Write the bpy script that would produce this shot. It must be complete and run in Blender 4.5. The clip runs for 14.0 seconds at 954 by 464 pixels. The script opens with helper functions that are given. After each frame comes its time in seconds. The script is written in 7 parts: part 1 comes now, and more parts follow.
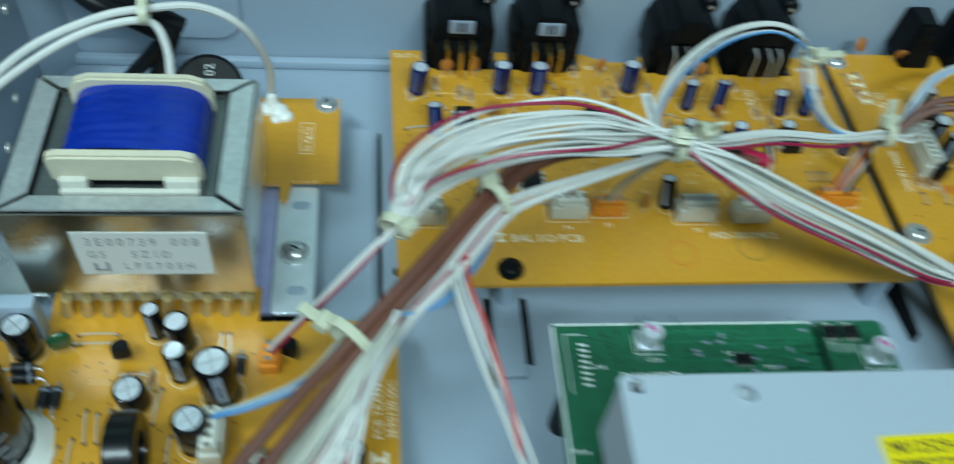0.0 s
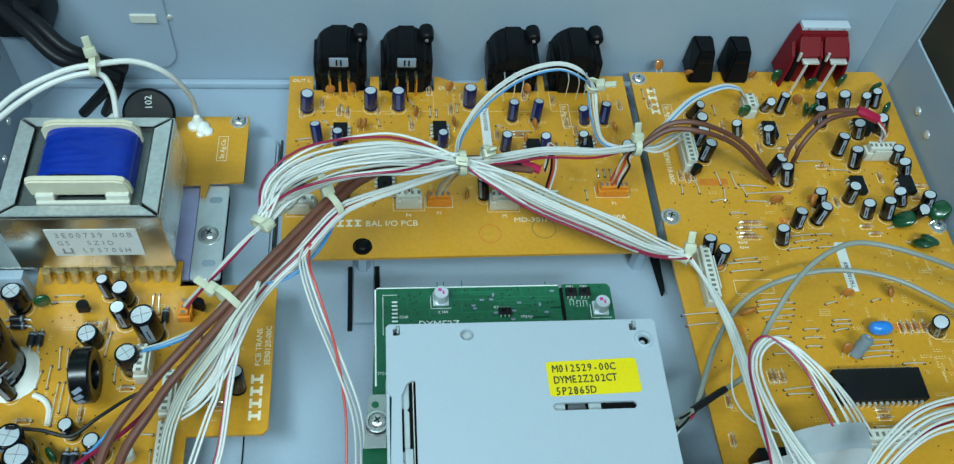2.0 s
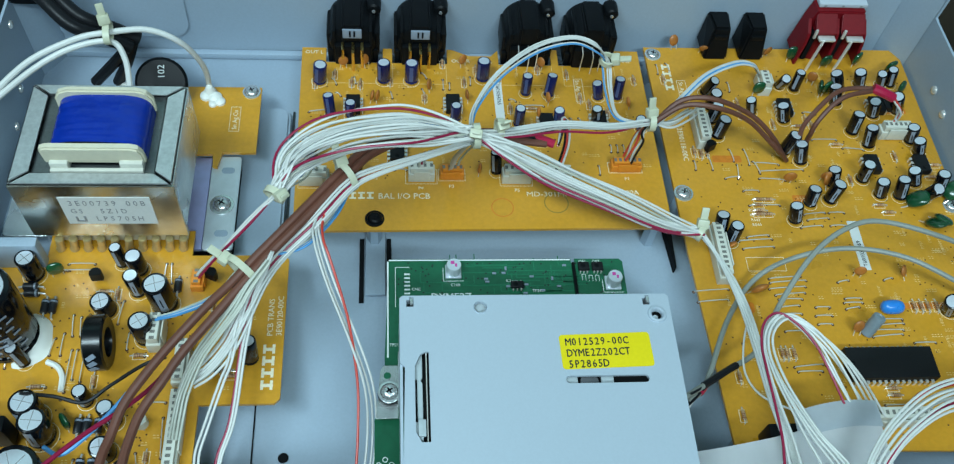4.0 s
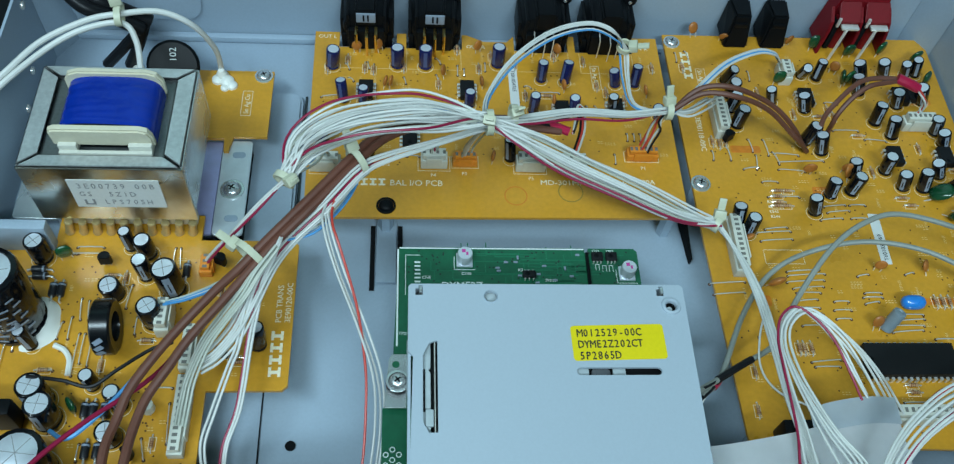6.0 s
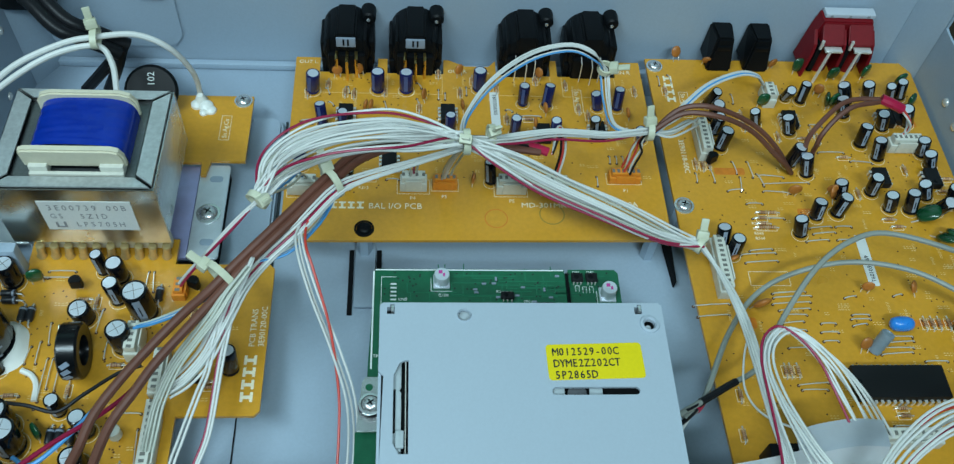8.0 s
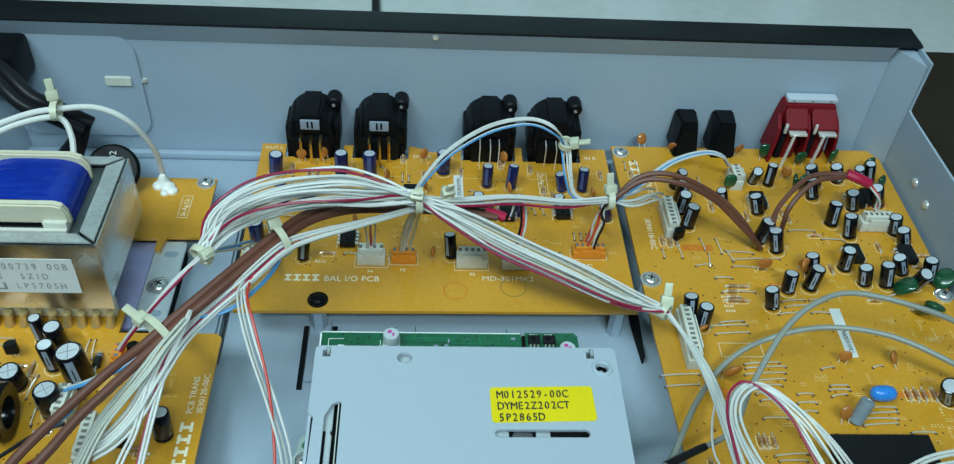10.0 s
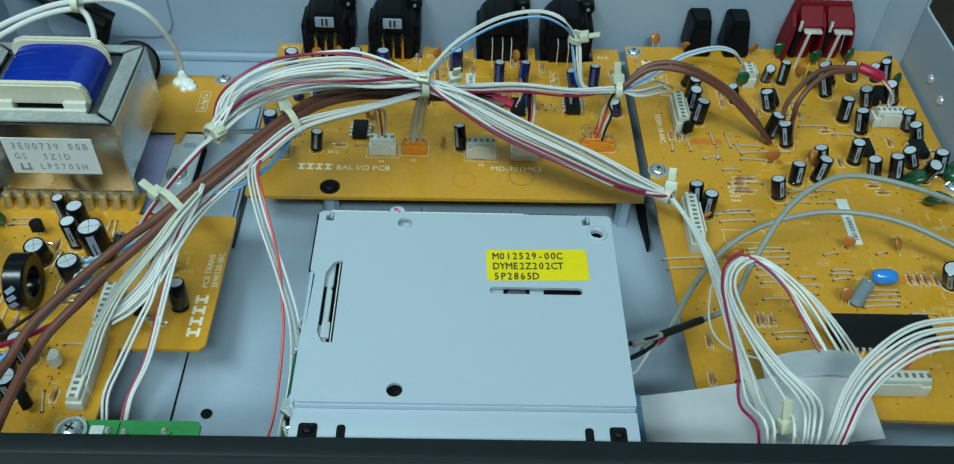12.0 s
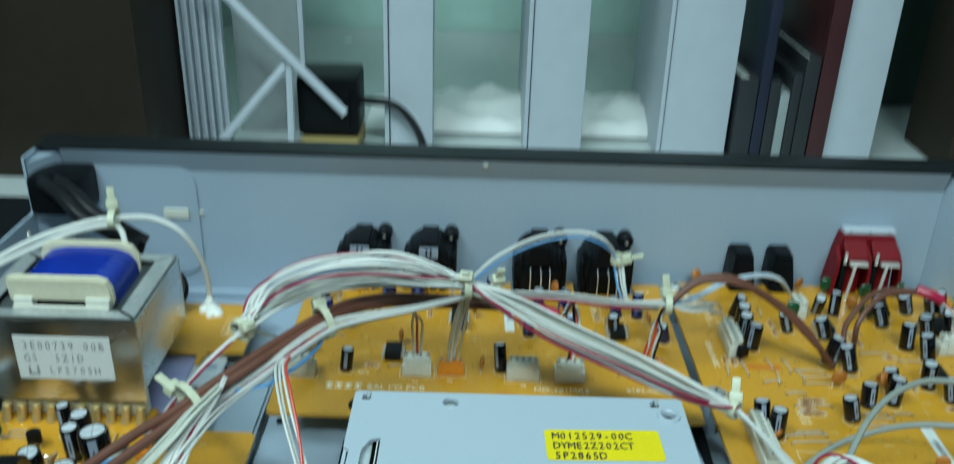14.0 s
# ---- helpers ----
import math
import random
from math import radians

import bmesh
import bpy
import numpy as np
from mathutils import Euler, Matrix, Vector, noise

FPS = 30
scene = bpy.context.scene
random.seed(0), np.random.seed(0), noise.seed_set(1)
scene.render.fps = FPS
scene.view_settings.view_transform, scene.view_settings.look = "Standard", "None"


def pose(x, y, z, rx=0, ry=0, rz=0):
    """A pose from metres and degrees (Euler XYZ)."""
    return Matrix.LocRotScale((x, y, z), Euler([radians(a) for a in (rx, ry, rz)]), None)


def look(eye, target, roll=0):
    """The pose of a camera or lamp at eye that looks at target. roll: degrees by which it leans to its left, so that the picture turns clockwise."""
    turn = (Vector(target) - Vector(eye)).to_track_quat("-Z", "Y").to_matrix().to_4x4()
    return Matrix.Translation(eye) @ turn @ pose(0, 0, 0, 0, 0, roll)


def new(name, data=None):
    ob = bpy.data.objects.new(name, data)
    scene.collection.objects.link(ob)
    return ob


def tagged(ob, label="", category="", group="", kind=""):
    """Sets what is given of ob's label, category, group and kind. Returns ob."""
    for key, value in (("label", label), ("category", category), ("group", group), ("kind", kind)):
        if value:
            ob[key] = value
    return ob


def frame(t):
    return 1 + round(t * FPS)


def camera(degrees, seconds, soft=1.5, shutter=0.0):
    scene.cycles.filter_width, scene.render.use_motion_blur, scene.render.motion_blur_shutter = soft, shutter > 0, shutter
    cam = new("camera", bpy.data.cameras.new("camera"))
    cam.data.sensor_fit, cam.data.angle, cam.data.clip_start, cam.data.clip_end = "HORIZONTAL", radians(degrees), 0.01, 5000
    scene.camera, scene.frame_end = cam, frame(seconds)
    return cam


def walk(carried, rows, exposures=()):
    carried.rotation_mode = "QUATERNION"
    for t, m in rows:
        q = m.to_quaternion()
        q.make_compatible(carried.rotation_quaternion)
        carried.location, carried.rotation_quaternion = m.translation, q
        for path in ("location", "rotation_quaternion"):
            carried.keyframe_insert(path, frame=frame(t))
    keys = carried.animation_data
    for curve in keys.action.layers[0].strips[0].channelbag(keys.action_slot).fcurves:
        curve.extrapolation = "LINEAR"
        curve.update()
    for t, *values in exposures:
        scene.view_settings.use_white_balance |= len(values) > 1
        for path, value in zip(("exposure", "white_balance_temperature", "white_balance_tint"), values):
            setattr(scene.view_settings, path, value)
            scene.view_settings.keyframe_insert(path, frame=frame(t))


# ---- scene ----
from mathutils import geometry

cam = camera(55.0, 14.0, soft=1.2, shutter=0.55)
PATH = [
    (0, (-0.006, 0.068, 0.234), (0.231, 1.308, -1.317), 8.5),
    (0.5, (0.039, 0.04, 0.27), (0.293, 1.21, -1.332), 9.4),
    (1, (0.055, 0.031, 0.294), (0.297, 1.168, -1.334), 9.3),
    (1.5, (0.051, 0.02, 0.318), (0.282, 1.152, -1.314), 8.9),
    (2, (0.046, 0.012, 0.339), (0.25, 1.143, -1.298), 7.7),
    (2.5, (0.042, 0.01, 0.337), (0.246, 1.128, -1.309), 7.9),
    (4.8, (0.044, 0.011, 0.337), (0.226, 1.093, -1.335), 8.4),
    (5, (0.045, 0.011, 0.337), (0.221, 1.089, -1.338), 8.3),
    (5.5, (0.043, 0.013, 0.336), (0.199, 1.084, -1.346), 7.6),
    (6, (0.045, 0.013, 0.332), (0.203, 1.09, -1.346), 7.6),
    (6.5, (0.05, 0.009, 0.331), (0.207, 1.093, -1.343), 7.5),
    (7, (0.051, 0.009, 0.329), (0.212, 1.092, -1.345), 7.6),
    (7.5, (0.053, 0.008, 0.324), (0.208, 1.141, -1.317), 6.8),
    (8, (0.055, 0.009, 0.323), (0.207, 1.164, -1.303), 6.6),
    (8.5, (0.071, 0.014, 0.313), (0.213, 1.217, -1.278), 6.3),
    (8.7, (0.076, 0.015, 0.306), (0.209, 1.262, -1.252), 6.0),
    (10.8, (0.079, -0.04, 0.276), (0.189, 1.44, -1.065), 3.5),
    (11, (0.083, -0.042, 0.272), (0.183, 1.405, -1.105), 3.3),
    (11.5, (0.083, -0.043, 0.274), (0.161, 1.357, -1.152), 3.2),
    (12, (0.09, -0.042, 0.275), (0.133, 1.333, -1.177), 2.4),
    (12.5, (0.085, -0.04, 0.284), (0.13, 1.325, -1.176), 2.8),
    (13, (0.082, -0.03, 0.266), (0.113, 1.379, -1.153), 2.5),
    (13.5, (0.078, -0.027, 0.249), (0.085, 1.519, -1.02), 2.2),
    (14, (0.079, -0.052, 0.221), (0.083, 1.753, -0.642), 1.7),
]
EXPOSURES = [(0.0, 0.05, 6620.0, 11.0), (0.5, 0.1, 6626.0, 11.1), (1.0, 0.12, 6632.0, 11.2), (1.5, 0.14, 6638.0, 11.3), (2.0, 0.18, 6644.0, 11.4), (2.5, 0.24, 6650.0, 11.5), (4.8, 0.0, 6420.0, 14.0), (5.5, -0.07, 6400.0, 14.0), (7.0, -0.04, 6440.0, 13.2), (8.5, -0.08, 6480.0, 12.5), (10.8, 0.15, 6720.0, 11.0), (11.5, 0.12, 6737.5, 10.8), (12.0, -0.03, 6750.0, 10.6), (13.0, -0.05, 6775.0, 10.3), (13.5, -0.1, 6787.5, 10.2), (14.0, 0.16, 6800.0, 10.0)]
walk(cam, [(t, look(eye, target, roll)) for t, eye, target, roll in PATH], EXPOSURES)

# ---- light: two fluorescent tubes under an unseen white ceiling ----
world = bpy.data.worlds.new("room_air")
scene.world = world
world.use_nodes = True
world.node_tree.nodes["Background"].inputs[0].default_value = (0.62, 0.75, 0.82, 1)
world.node_tree.nodes["Background"].inputs[1].default_value = 0.25


def tube_light(place, target, length, width, watts, colour):
    data = bpy.data.lights.new("tube_light", "AREA")
    data.shape, data.size, data.size_y, data.energy, data.color = "RECTANGLE", length, width, watts, colour
    ob = new("tube_light", data)
    ob.matrix_world = look(place, target)
    return ob


tube_light((-0.55, -0.32, 1.43), (0.05, 0.25, 0), 0.9, 0.16, 17.5, (0.68, 0.95, 1.03))
tube_light((0.32, -0.95, 1.45), (0.1, 0.25, 0), 0.8, 0.16, 18.3, (0.68, 0.95, 1.03))


# ---- materials ----
def surface(name, colour, rough=0.5, metal=0.0, vary=0.12, grain=400.0, stain=25.0, bump=0.05, coat=0.0, per_object=0.0, gloss=0.5):
    """A painted, moulded or metal surface with fine grain, broad stains and a slight relief."""
    m = bpy.data.materials.new(name)
    m.use_nodes = True
    nt, L = m.node_tree, m.node_tree.links
    bsdf = nt.nodes["Principled BSDF"]
    co = nt.nodes.new("ShaderNodeTexCoord")
    fine, broad = nt.nodes.new("ShaderNodeTexNoise"), nt.nodes.new("ShaderNodeTexNoise")
    fine.inputs["Scale"].default_value, broad.inputs["Scale"].default_value = grain, stain
    fine.inputs["Detail"].default_value, broad.inputs["Detail"].default_value = 3, 4
    L.new(co.outputs["Object"], fine.inputs["Vector"]), L.new(co.outputs["Object"], broad.inputs["Vector"])
    add = nt.nodes.new("ShaderNodeMath")
    add.operation = "ADD"
    L.new(fine.outputs["Fac"], add.inputs[0]), L.new(broad.outputs["Fac"], add.inputs[1])
    span = nt.nodes.new("ShaderNodeMapRange")
    span.inputs["From Min"].default_value, span.inputs["From Max"].default_value = 0.6, 1.4
    span.inputs["To Min"].default_value, span.inputs["To Max"].default_value = 1 - vary, 1 + vary
    L.new(add.outputs[0], span.inputs["Value"])
    last = span.outputs[0]
    if per_object:
        info, own, mul = nt.nodes.new("ShaderNodeObjectInfo"), nt.nodes.new("ShaderNodeMapRange"), nt.nodes.new("ShaderNodeMath")
        own.inputs["To Min"].default_value, own.inputs["To Max"].default_value = 1 - per_object, 1 + per_object
        mul.operation = "MULTIPLY"
        L.new(info.outputs["Random"], own.inputs["Value"])
        L.new(last, mul.inputs[0]), L.new(own.outputs[0], mul.inputs[1])
        last = mul.outputs[0]
    tone = nt.nodes.new("ShaderNodeVectorMath")
    tone.operation = "SCALE"
    tone.inputs[0].default_value = colour
    L.new(last, tone.inputs["Scale"])
    L.new(tone.outputs[0], bsdf.inputs["Base Color"])
    rr = nt.nodes.new("ShaderNodeMapRange")
    rr.inputs["To Min"].default_value, rr.inputs["To Max"].default_value = max(0.02, rough - 0.1), min(1, rough + 0.1)
    L.new(broad.outputs["Fac"], rr.inputs["Value"])
    L.new(rr.outputs[0], bsdf.inputs["Roughness"])
    bsdf.inputs["Metallic"].default_value = metal
    bsdf.inputs["Specular IOR Level"].default_value = gloss
    bsdf.inputs["Coat Weight"].default_value = coat
    if bump:
        b = nt.nodes.new("ShaderNodeBump")
        b.inputs["Strength"].default_value, b.inputs["Distance"].default_value = bump, 0.0005
        L.new(fine.outputs["Fac"], b.inputs["Height"])
        L.new(b.outputs[0], bsdf.inputs["Normal"])
    return m


CHASSIS = surface("blue_grey_enamel", (0.32, 0.405, 0.490), 0.42, 0.0, 0.06, 900, 9, 0.04)
CHASSIS_DARK = surface("dark_grey_enamel", (0.040, 0.052, 0.056), 0.75, 0.0, 0.1, 900, 12, 0.05, gloss=0.1)
FRONT_BLACK = surface("black_front_paint", (0.007, 0.010, 0.012), 0.45, 0.0, 0.15, 700, 12, 0.05, gloss=0.3)
SLOT_BLACK = surface("black_slot", (0.006, 0.007, 0.008), 0.8, gloss=0.1)
PCB = surface("phenolic_board", (0.60, 0.285, 0.022), 0.31, 0.0, 0.11, 500, 22, 0.04, 0.1)
GREEN_PCB = surface("green_solder_mask", (0.007, 0.108, 0.050), 0.35, 0.0, 0.2, 500, 45, 0.05, 0.2)
GREEN_TRACE = surface("green_trace", (0.010, 0.150, 0.072), 0.35, 0.0, 0.15)
SILK = surface("silkscreen_ink", (0.84, 0.76, 0.56), 0.7, 0.0, 0.15, 900, 60, 0)
SILK_FADED = surface("worn_silkscreen_ink", (0.76, 0.55, 0.24), 0.6, 0.0, 0.2, 900, 60, 0)
SILK_WHITE = surface("white_ink", (0.75, 0.80, 0.78), 0.7, 0.0, 0.1, 900, 60, 0)
BLACK_PLASTIC = surface("black_plastic", (0.004, 0.005, 0.006), 0.42, 0.0, 0.2, 600, 60, 0.06, gloss=0.14)
CHIP_BLACK = surface("chip_epoxy", (0.008, 0.009, 0.010), 0.55, 0.0, 0.15, 1500, 80, 0.12, gloss=0.25)
RED_PLASTIC = surface("red_plastic", (0.17, 0.004, 0.008), 0.5, 0.0, 0.15, 500, 60, 0.03, gloss=0.25)
CREAM_PLASTIC = surface("cream_nylon", (0.66, 0.62, 0.47), 0.4, 0.0, 0.07, 500, 40, 0.04)
WHITE_PLASTIC = surface("white_nylon", (0.62, 0.62, 0.54), 0.42, 0.0, 0.07, 500, 70, 0.04)
ORANGE_PLASTIC = surface("orange_nylon", (0.72, 0.24, 0.02), 0.42, 0.0, 0.1, 500, 70, 0.04)
TIE_NYLON = surface("natural_nylon_tie", (0.58, 0.59, 0.44), 0.38, 0.0, 0.08, 500, 80, 0.03)
SLEEVE_BLACK = surface("black_sleeve", (0.004, 0.005, 0.007), 0.14, 0.0, 0.2, 500, 80, 0.03, 0.0, 0.3, 0.38)
SLEEVE_BLUE = surface("dark_blue_sleeve", (0.007, 0.013, 0.075), 0.16, 0.0, 0.2, 500, 80, 0.03, 0.0, 0.25, 0.5)
# mid-blue that paints the glossy reflection down the blue sleeves
SHEEN_BLUE = surface("painted_blue_sheen", (0.055, 0.085, 0.21), 0.25, 0.0, 0.1, 600, 80, 0)
# dull tone that paints the shade inside the connector cavities
CAVITY_SHADE = surface("cavity_shade", (0.16, 0.16, 0.14), 0.7)
STRIPE = surface("grey_stripe", (0.25, 0.30, 0.37), 0.35, 0.0, 0.1, 600, 80, 0)
CAN_TOP = surface("aluminium_can_top", (0.72, 0.77, 0.83), 0.33, 0.5, 0.06, 900, 90, 0.04)
TIN = surface("tinned_wire", (0.88, 0.86, 0.80), 0.24, 0.55, 0.1, 900, 90, 0.05)
STEEL = surface("zinc_steel", (0.74, 0.77, 0.77), 0.26, 0.78, 0.12, 300, 35, 0.06)
STEEL_BLUE = surface("passivated_bracket", (0.46, 0.46, 0.74), 0.4, 0.5, 0.12, 300, 35, 0.06)
DRIVE_STEEL = surface("drive_cover_steel", (0.44, 0.515, 0.585), 0.5, 0.2, 0.035, 1200, 7, 0.03)
BRASS = surface("brass_lug", (0.62, 0.47, 0.22), 0.34, 0.6, 0.15, 500, 60, 0.05)
GOLD = surface("gold_pin", (0.85, 0.62, 0.24), 0.25, 1.0, 0.08)
COIL_BLUE = surface("blue_winding_tape", (0.003, 0.028, 0.30), 0.22, 0.0, 0.15, 160, 40, 0.8, 0.0, gloss=0.4)
LABEL_YELLOW = surface("yellow_label", (0.76, 0.60, 0.0), 0.5, 0.0, 0.05, 900, 40, 0)
LABEL_WHITE = surface("white_label", (0.68, 0.70, 0.68), 0.5, 0.0, 0.05, 900, 40, 0)
INK = surface("black_ink", (0.02, 0.02, 0.02), 0.6, 0.0, 0.1, 900, 40, 0)
INK_GREY = surface("grey_ink", (0.27, 0.28, 0.29), 0.6, 0.0, 0.1, 900, 40, 0)
CERAMIC = surface("orange_ceramic", (0.42, 0.145, 0.026), 0.4, 0.0, 0.15, 500, 90, 0.08, 0.2, 0.25)
FILM_GREEN = surface("green_film_capacitor", (0.006, 0.060, 0.022), 0.25, 0.0, 0.2, 500, 90, 0.08, 0.5, 0.3)
BLUE_DIP = surface("blue_dipped_capacitor", (0.02, 0.22, 0.66), 0.28, 0.0, 0.08, 500, 90, 0.05, 0.4)
GREY_SLEEVE = surface("grey_sleeve", (0.21, 0.26, 0.29), 0.35, 0.0, 0.1, 500, 90, 0.04)
RESISTOR = surface("resistor_coating", (0.50, 0.30, 0.15), 0.45, 0.0, 0.1, 900, 90, 0.05, 0.0, 0.25)
BAND = surface("resistor_band", (0.20, 0.04, 0.02), 0.45)
DIODE = surface("black_diode", (0.014, 0.015, 0.018), 0.4)
GLUE = surface("white_glue", (0.80, 0.80, 0.74), 0.35, 0.0, 0.06, 200, 60, 0.2)
RUST = surface("rust_marking", (0.62, 0.19, 0.015), 0.5, 0.0, 0.2, 400, 60, 0)
FERRITE = surface("dark_ferrite", (0.004, 0.005, 0.006), 0.22, 0.0, 0.2, 500, 60, 0.05, gloss=0.4)
W_WHITE = surface("white_insulation", (0.64, 0.65, 0.62), 0.4, 0.0, 0.06, 400, 40, 0.02, 0.0, 0.06)
W_CLEAR = surface("pale_insulation", (0.46, 0.48, 0.41), 0.4, 0.0, 0.08, 400, 40, 0.02, 0.0, 0.08)
W_CRIMSON = surface("crimson_insulation", (0.31, 0.010, 0.052), 0.38, 0.0, 0.1)
W_RED = surface("red_insulation", (0.62, 0.055, 0.035), 0.38, 0.0, 0.1)
W_BLUE = surface("blue_insulation", (0.07, 0.30, 0.62), 0.38, 0.0, 0.1)
W_BROWN = surface("brown_sheath", (0.14, 0.050, 0.031), 0.5, 0.0, 0.15, 300, 40, 0.04)
W_GREY = surface("grey_coax_sheath", (0.25, 0.27, 0.24), 0.45, 0.0, 0.1, 400, 60, 0.03)
W_BLACK = surface("black_sheath", (0.009, 0.010, 0.012), 0.42, 0.0, 0.15, gloss=0.25)
SHRINK_RED = surface("red_heat_shrink", (0.40, 0.010, 0.050), 0.35, 0.0, 0.1)
RIBBON = surface("white_ribbon_cable", (0.86, 0.88, 0.90), 0.4, 0.0, 0.03, 300, 25, 0.02)
RIBBON_GREY = surface("pale_grey_ribbon", (0.62, 0.68, 0.73), 0.35, 0.0, 0.05, 300, 25, 0.02)
RIBBON_BLUE = surface("blue_stiffener", (0.20, 0.42, 0.62), 0.4, 0.0, 0.05)
BENCH = surface("pale_bench_top", (0.50, 0.55, 0.54), 0.25, 0.0, 0.08, 120, 4, 0.02)
ROOM_GREEN = surface("pale_green_wall", (0.36, 0.54, 0.48), 0.35, 0.0, 0.1, 60, 1.5, 0.02)
ROOM_WHITE = surface("white_room_paint", (0.36, 0.39, 0.40), 0.7, 0.0, 0.04, 60, 1.5, 0.03)
PANEL_WHITE = surface("white_panel_paint", (0.48, 0.53, 0.58), 0.55, 0.0, 0.05, 90, 5, 0.03)
BOX_BROWN = surface("dark_brown_board", (0.026, 0.019, 0.012), 0.6, 0.0, 0.2, 90, 8, 0.04, gloss=0.25)
BOOK_RED = surface("dark_red_binding", (0.055, 0.012, 0.014), 0.5, 0.0, 0.2)
BOOK_NAVY = surface("navy_binding", (0.010, 0.014, 0.035), 0.5, 0.0, 0.2)
BOOK_GREY = surface("charcoal_binding", (0.02, 0.024, 0.028), 0.5, 0.0, 0.2)
FROST = surface("frosted_grey_plastic", (0.28, 0.32, 0.32), 0.4, 0.0, 0.08, 90, 8, 0.03)
WIRE_HOLE = surface("drilled_hole", (0.085, 0.030, 0.008), 0.7)
MIRROR_STEEL = surface("mirror_steel", (0.66, 0.65, 0.58), 0.27, 1.0, 0.1, 300, 30, 0.05)
FRAME_STEEL = surface("brushed_frame_steel", (0.62, 0.66, 0.66), 0.32, 0.62, 0.22, 500, 45, 0.10)
BRIGHT_ZINC = surface("bright_zinc", (0.72, 0.77, 0.82), 0.35, 0.5, 0.1, 300, 35, 0.06)
DARK_GREEN = surface("dark_green_board", (0.028, 0.060, 0.046), 0.4, 0.0, 0.15, 60, 3, 0.03)
YELLOW_WOOD = surface("yellow_wood_block", (0.42, 0.32, 0.12), 0.6, 0.0, 0.2, 90, 20, 0.06)


# ---- mesh helpers ----
WORLD_OF = {}


def place(x=0.0, y=0.0, z=0.0):
    return Matrix.Translation((x, y, z))


def thing(name, at, label, category, group="", kind=""):
    """An Empty at the base of a thing; its parts hang below it."""
    ob = new(name)
    ob.empty_display_size = 0.01
    ob.location = at
    WORLD_OF[ob] = place(*at)
    return tagged(ob, label, category, group, kind)


def hang(ob, parent, m):
    ob.parent = parent
    ob.matrix_parent_inverse = WORLD_OF[parent].inverted()
    ob.matrix_basis = m
    WORLD_OF[ob] = m
    return ob


def to_mesh(name, bm, material, smooth=True):
    bmesh.ops.recalc_face_normals(bm, faces=bm.faces)
    me = bpy.data.meshes.new(name)
    bm.to_mesh(me)
    bm.free()
    me.materials.append(material)
    if smooth:
        for p in me.polygons:
            p.use_smooth = True
        me.set_sharp_from_angle(angle=radians(35))
    return me


def part(name, bm, material, parent, label="", m=None):
    """One mesh part below a thing or another part, at the world pose m."""
    me = bm if isinstance(bm, bpy.types.Mesh) else to_mesh(name, bm, material)
    ob = hang(new(name, me), parent, m or Matrix())
    return tagged(ob, label)


def structure(name, bm, material, label, category="structure"):
    ob = new(name, to_mesh(name, bm, material))
    WORLD_OF[ob] = Matrix()
    return tagged(ob, label, category, "", "structure")


def box(x0, x1, y0, y1, z0, z1, bevel=0.0, bm=None, segments=2):
    own = bmesh.new()
    bmesh.ops.create_cube(own, size=1)
    for v in own.verts:
        v.co = Vector(((x0 + x1) / 2 + v.co.x * (x1 - x0), (y0 + y1) / 2 + v.co.y * (y1 - y0), (z0 + z1) / 2 + v.co.z * (z1 - z0)))
    if bevel:
        bmesh.ops.bevel(own, geom=own.edges[:], offset=bevel, segments=segments, affect="EDGES", profile=0.6)
    return own if bm is None else join(bm, own)


def join(bm, other):
    me = bpy.data.meshes.new("tmp")
    other.to_mesh(me)
    other.free()
    bm.from_mesh(me)
    bpy.data.meshes.remove(me)
    return bm


def moved(bm, m):
    bm.transform(m)
    return bm


def lathe(profile, sides=20, axis=None):
    """A turned body round z from (radius, height) pairs, closed where the radius is 0."""
    bm = bmesh.new()
    rings = []
    for r, z in profile:
        if r <= 0:
            rings.append([bm.verts.new((0, 0, z))])
        else:
            rings.append([bm.verts.new((r * math.cos(2 * math.pi * k / sides), r * math.sin(2 * math.pi * k / sides), z)) for k in range(sides)])
    for a, b in zip(rings, rings[1:]):
        for k in range(sides):
            n = (k + 1) % sides
            if len(a) == 1 and len(b) == 1:
                continue
            if len(a) == 1:
                bm.faces.new((a[0], b[n], b[k]))
            elif len(b) == 1:
                bm.faces.new((a[k], a[n], b[0]))
            else:
                bm.faces.new((a[k], a[n], b[n], b[k]))
    if axis:
        bm.transform(Vector((0, 0, 1)).rotation_difference(Vector(axis)).to_matrix().to_4x4())
    return bm


def slab(outline, z0, z1, bevel=0.0):
    """A flat plate with any outline, extruded from z0 to z1."""
    bm = bmesh.new()
    low = [bm.verts.new((x, y, z0)) for x, y in outline]
    face = bm.faces.new(low)
    top = bmesh.ops.extrude_face_region(bm, geom=[face])
    for v in top["geom"]:
        if isinstance(v, bmesh.types.BMVert):
            v.co.z = z1
    if bevel:
        bmesh.ops.bevel(bm, geom=[e for e in bm.edges if abs(e.verts[0].co.z - e.verts[1].co.z) < 1e-7], offset=bevel, segments=2, affect="EDGES")
    return bm


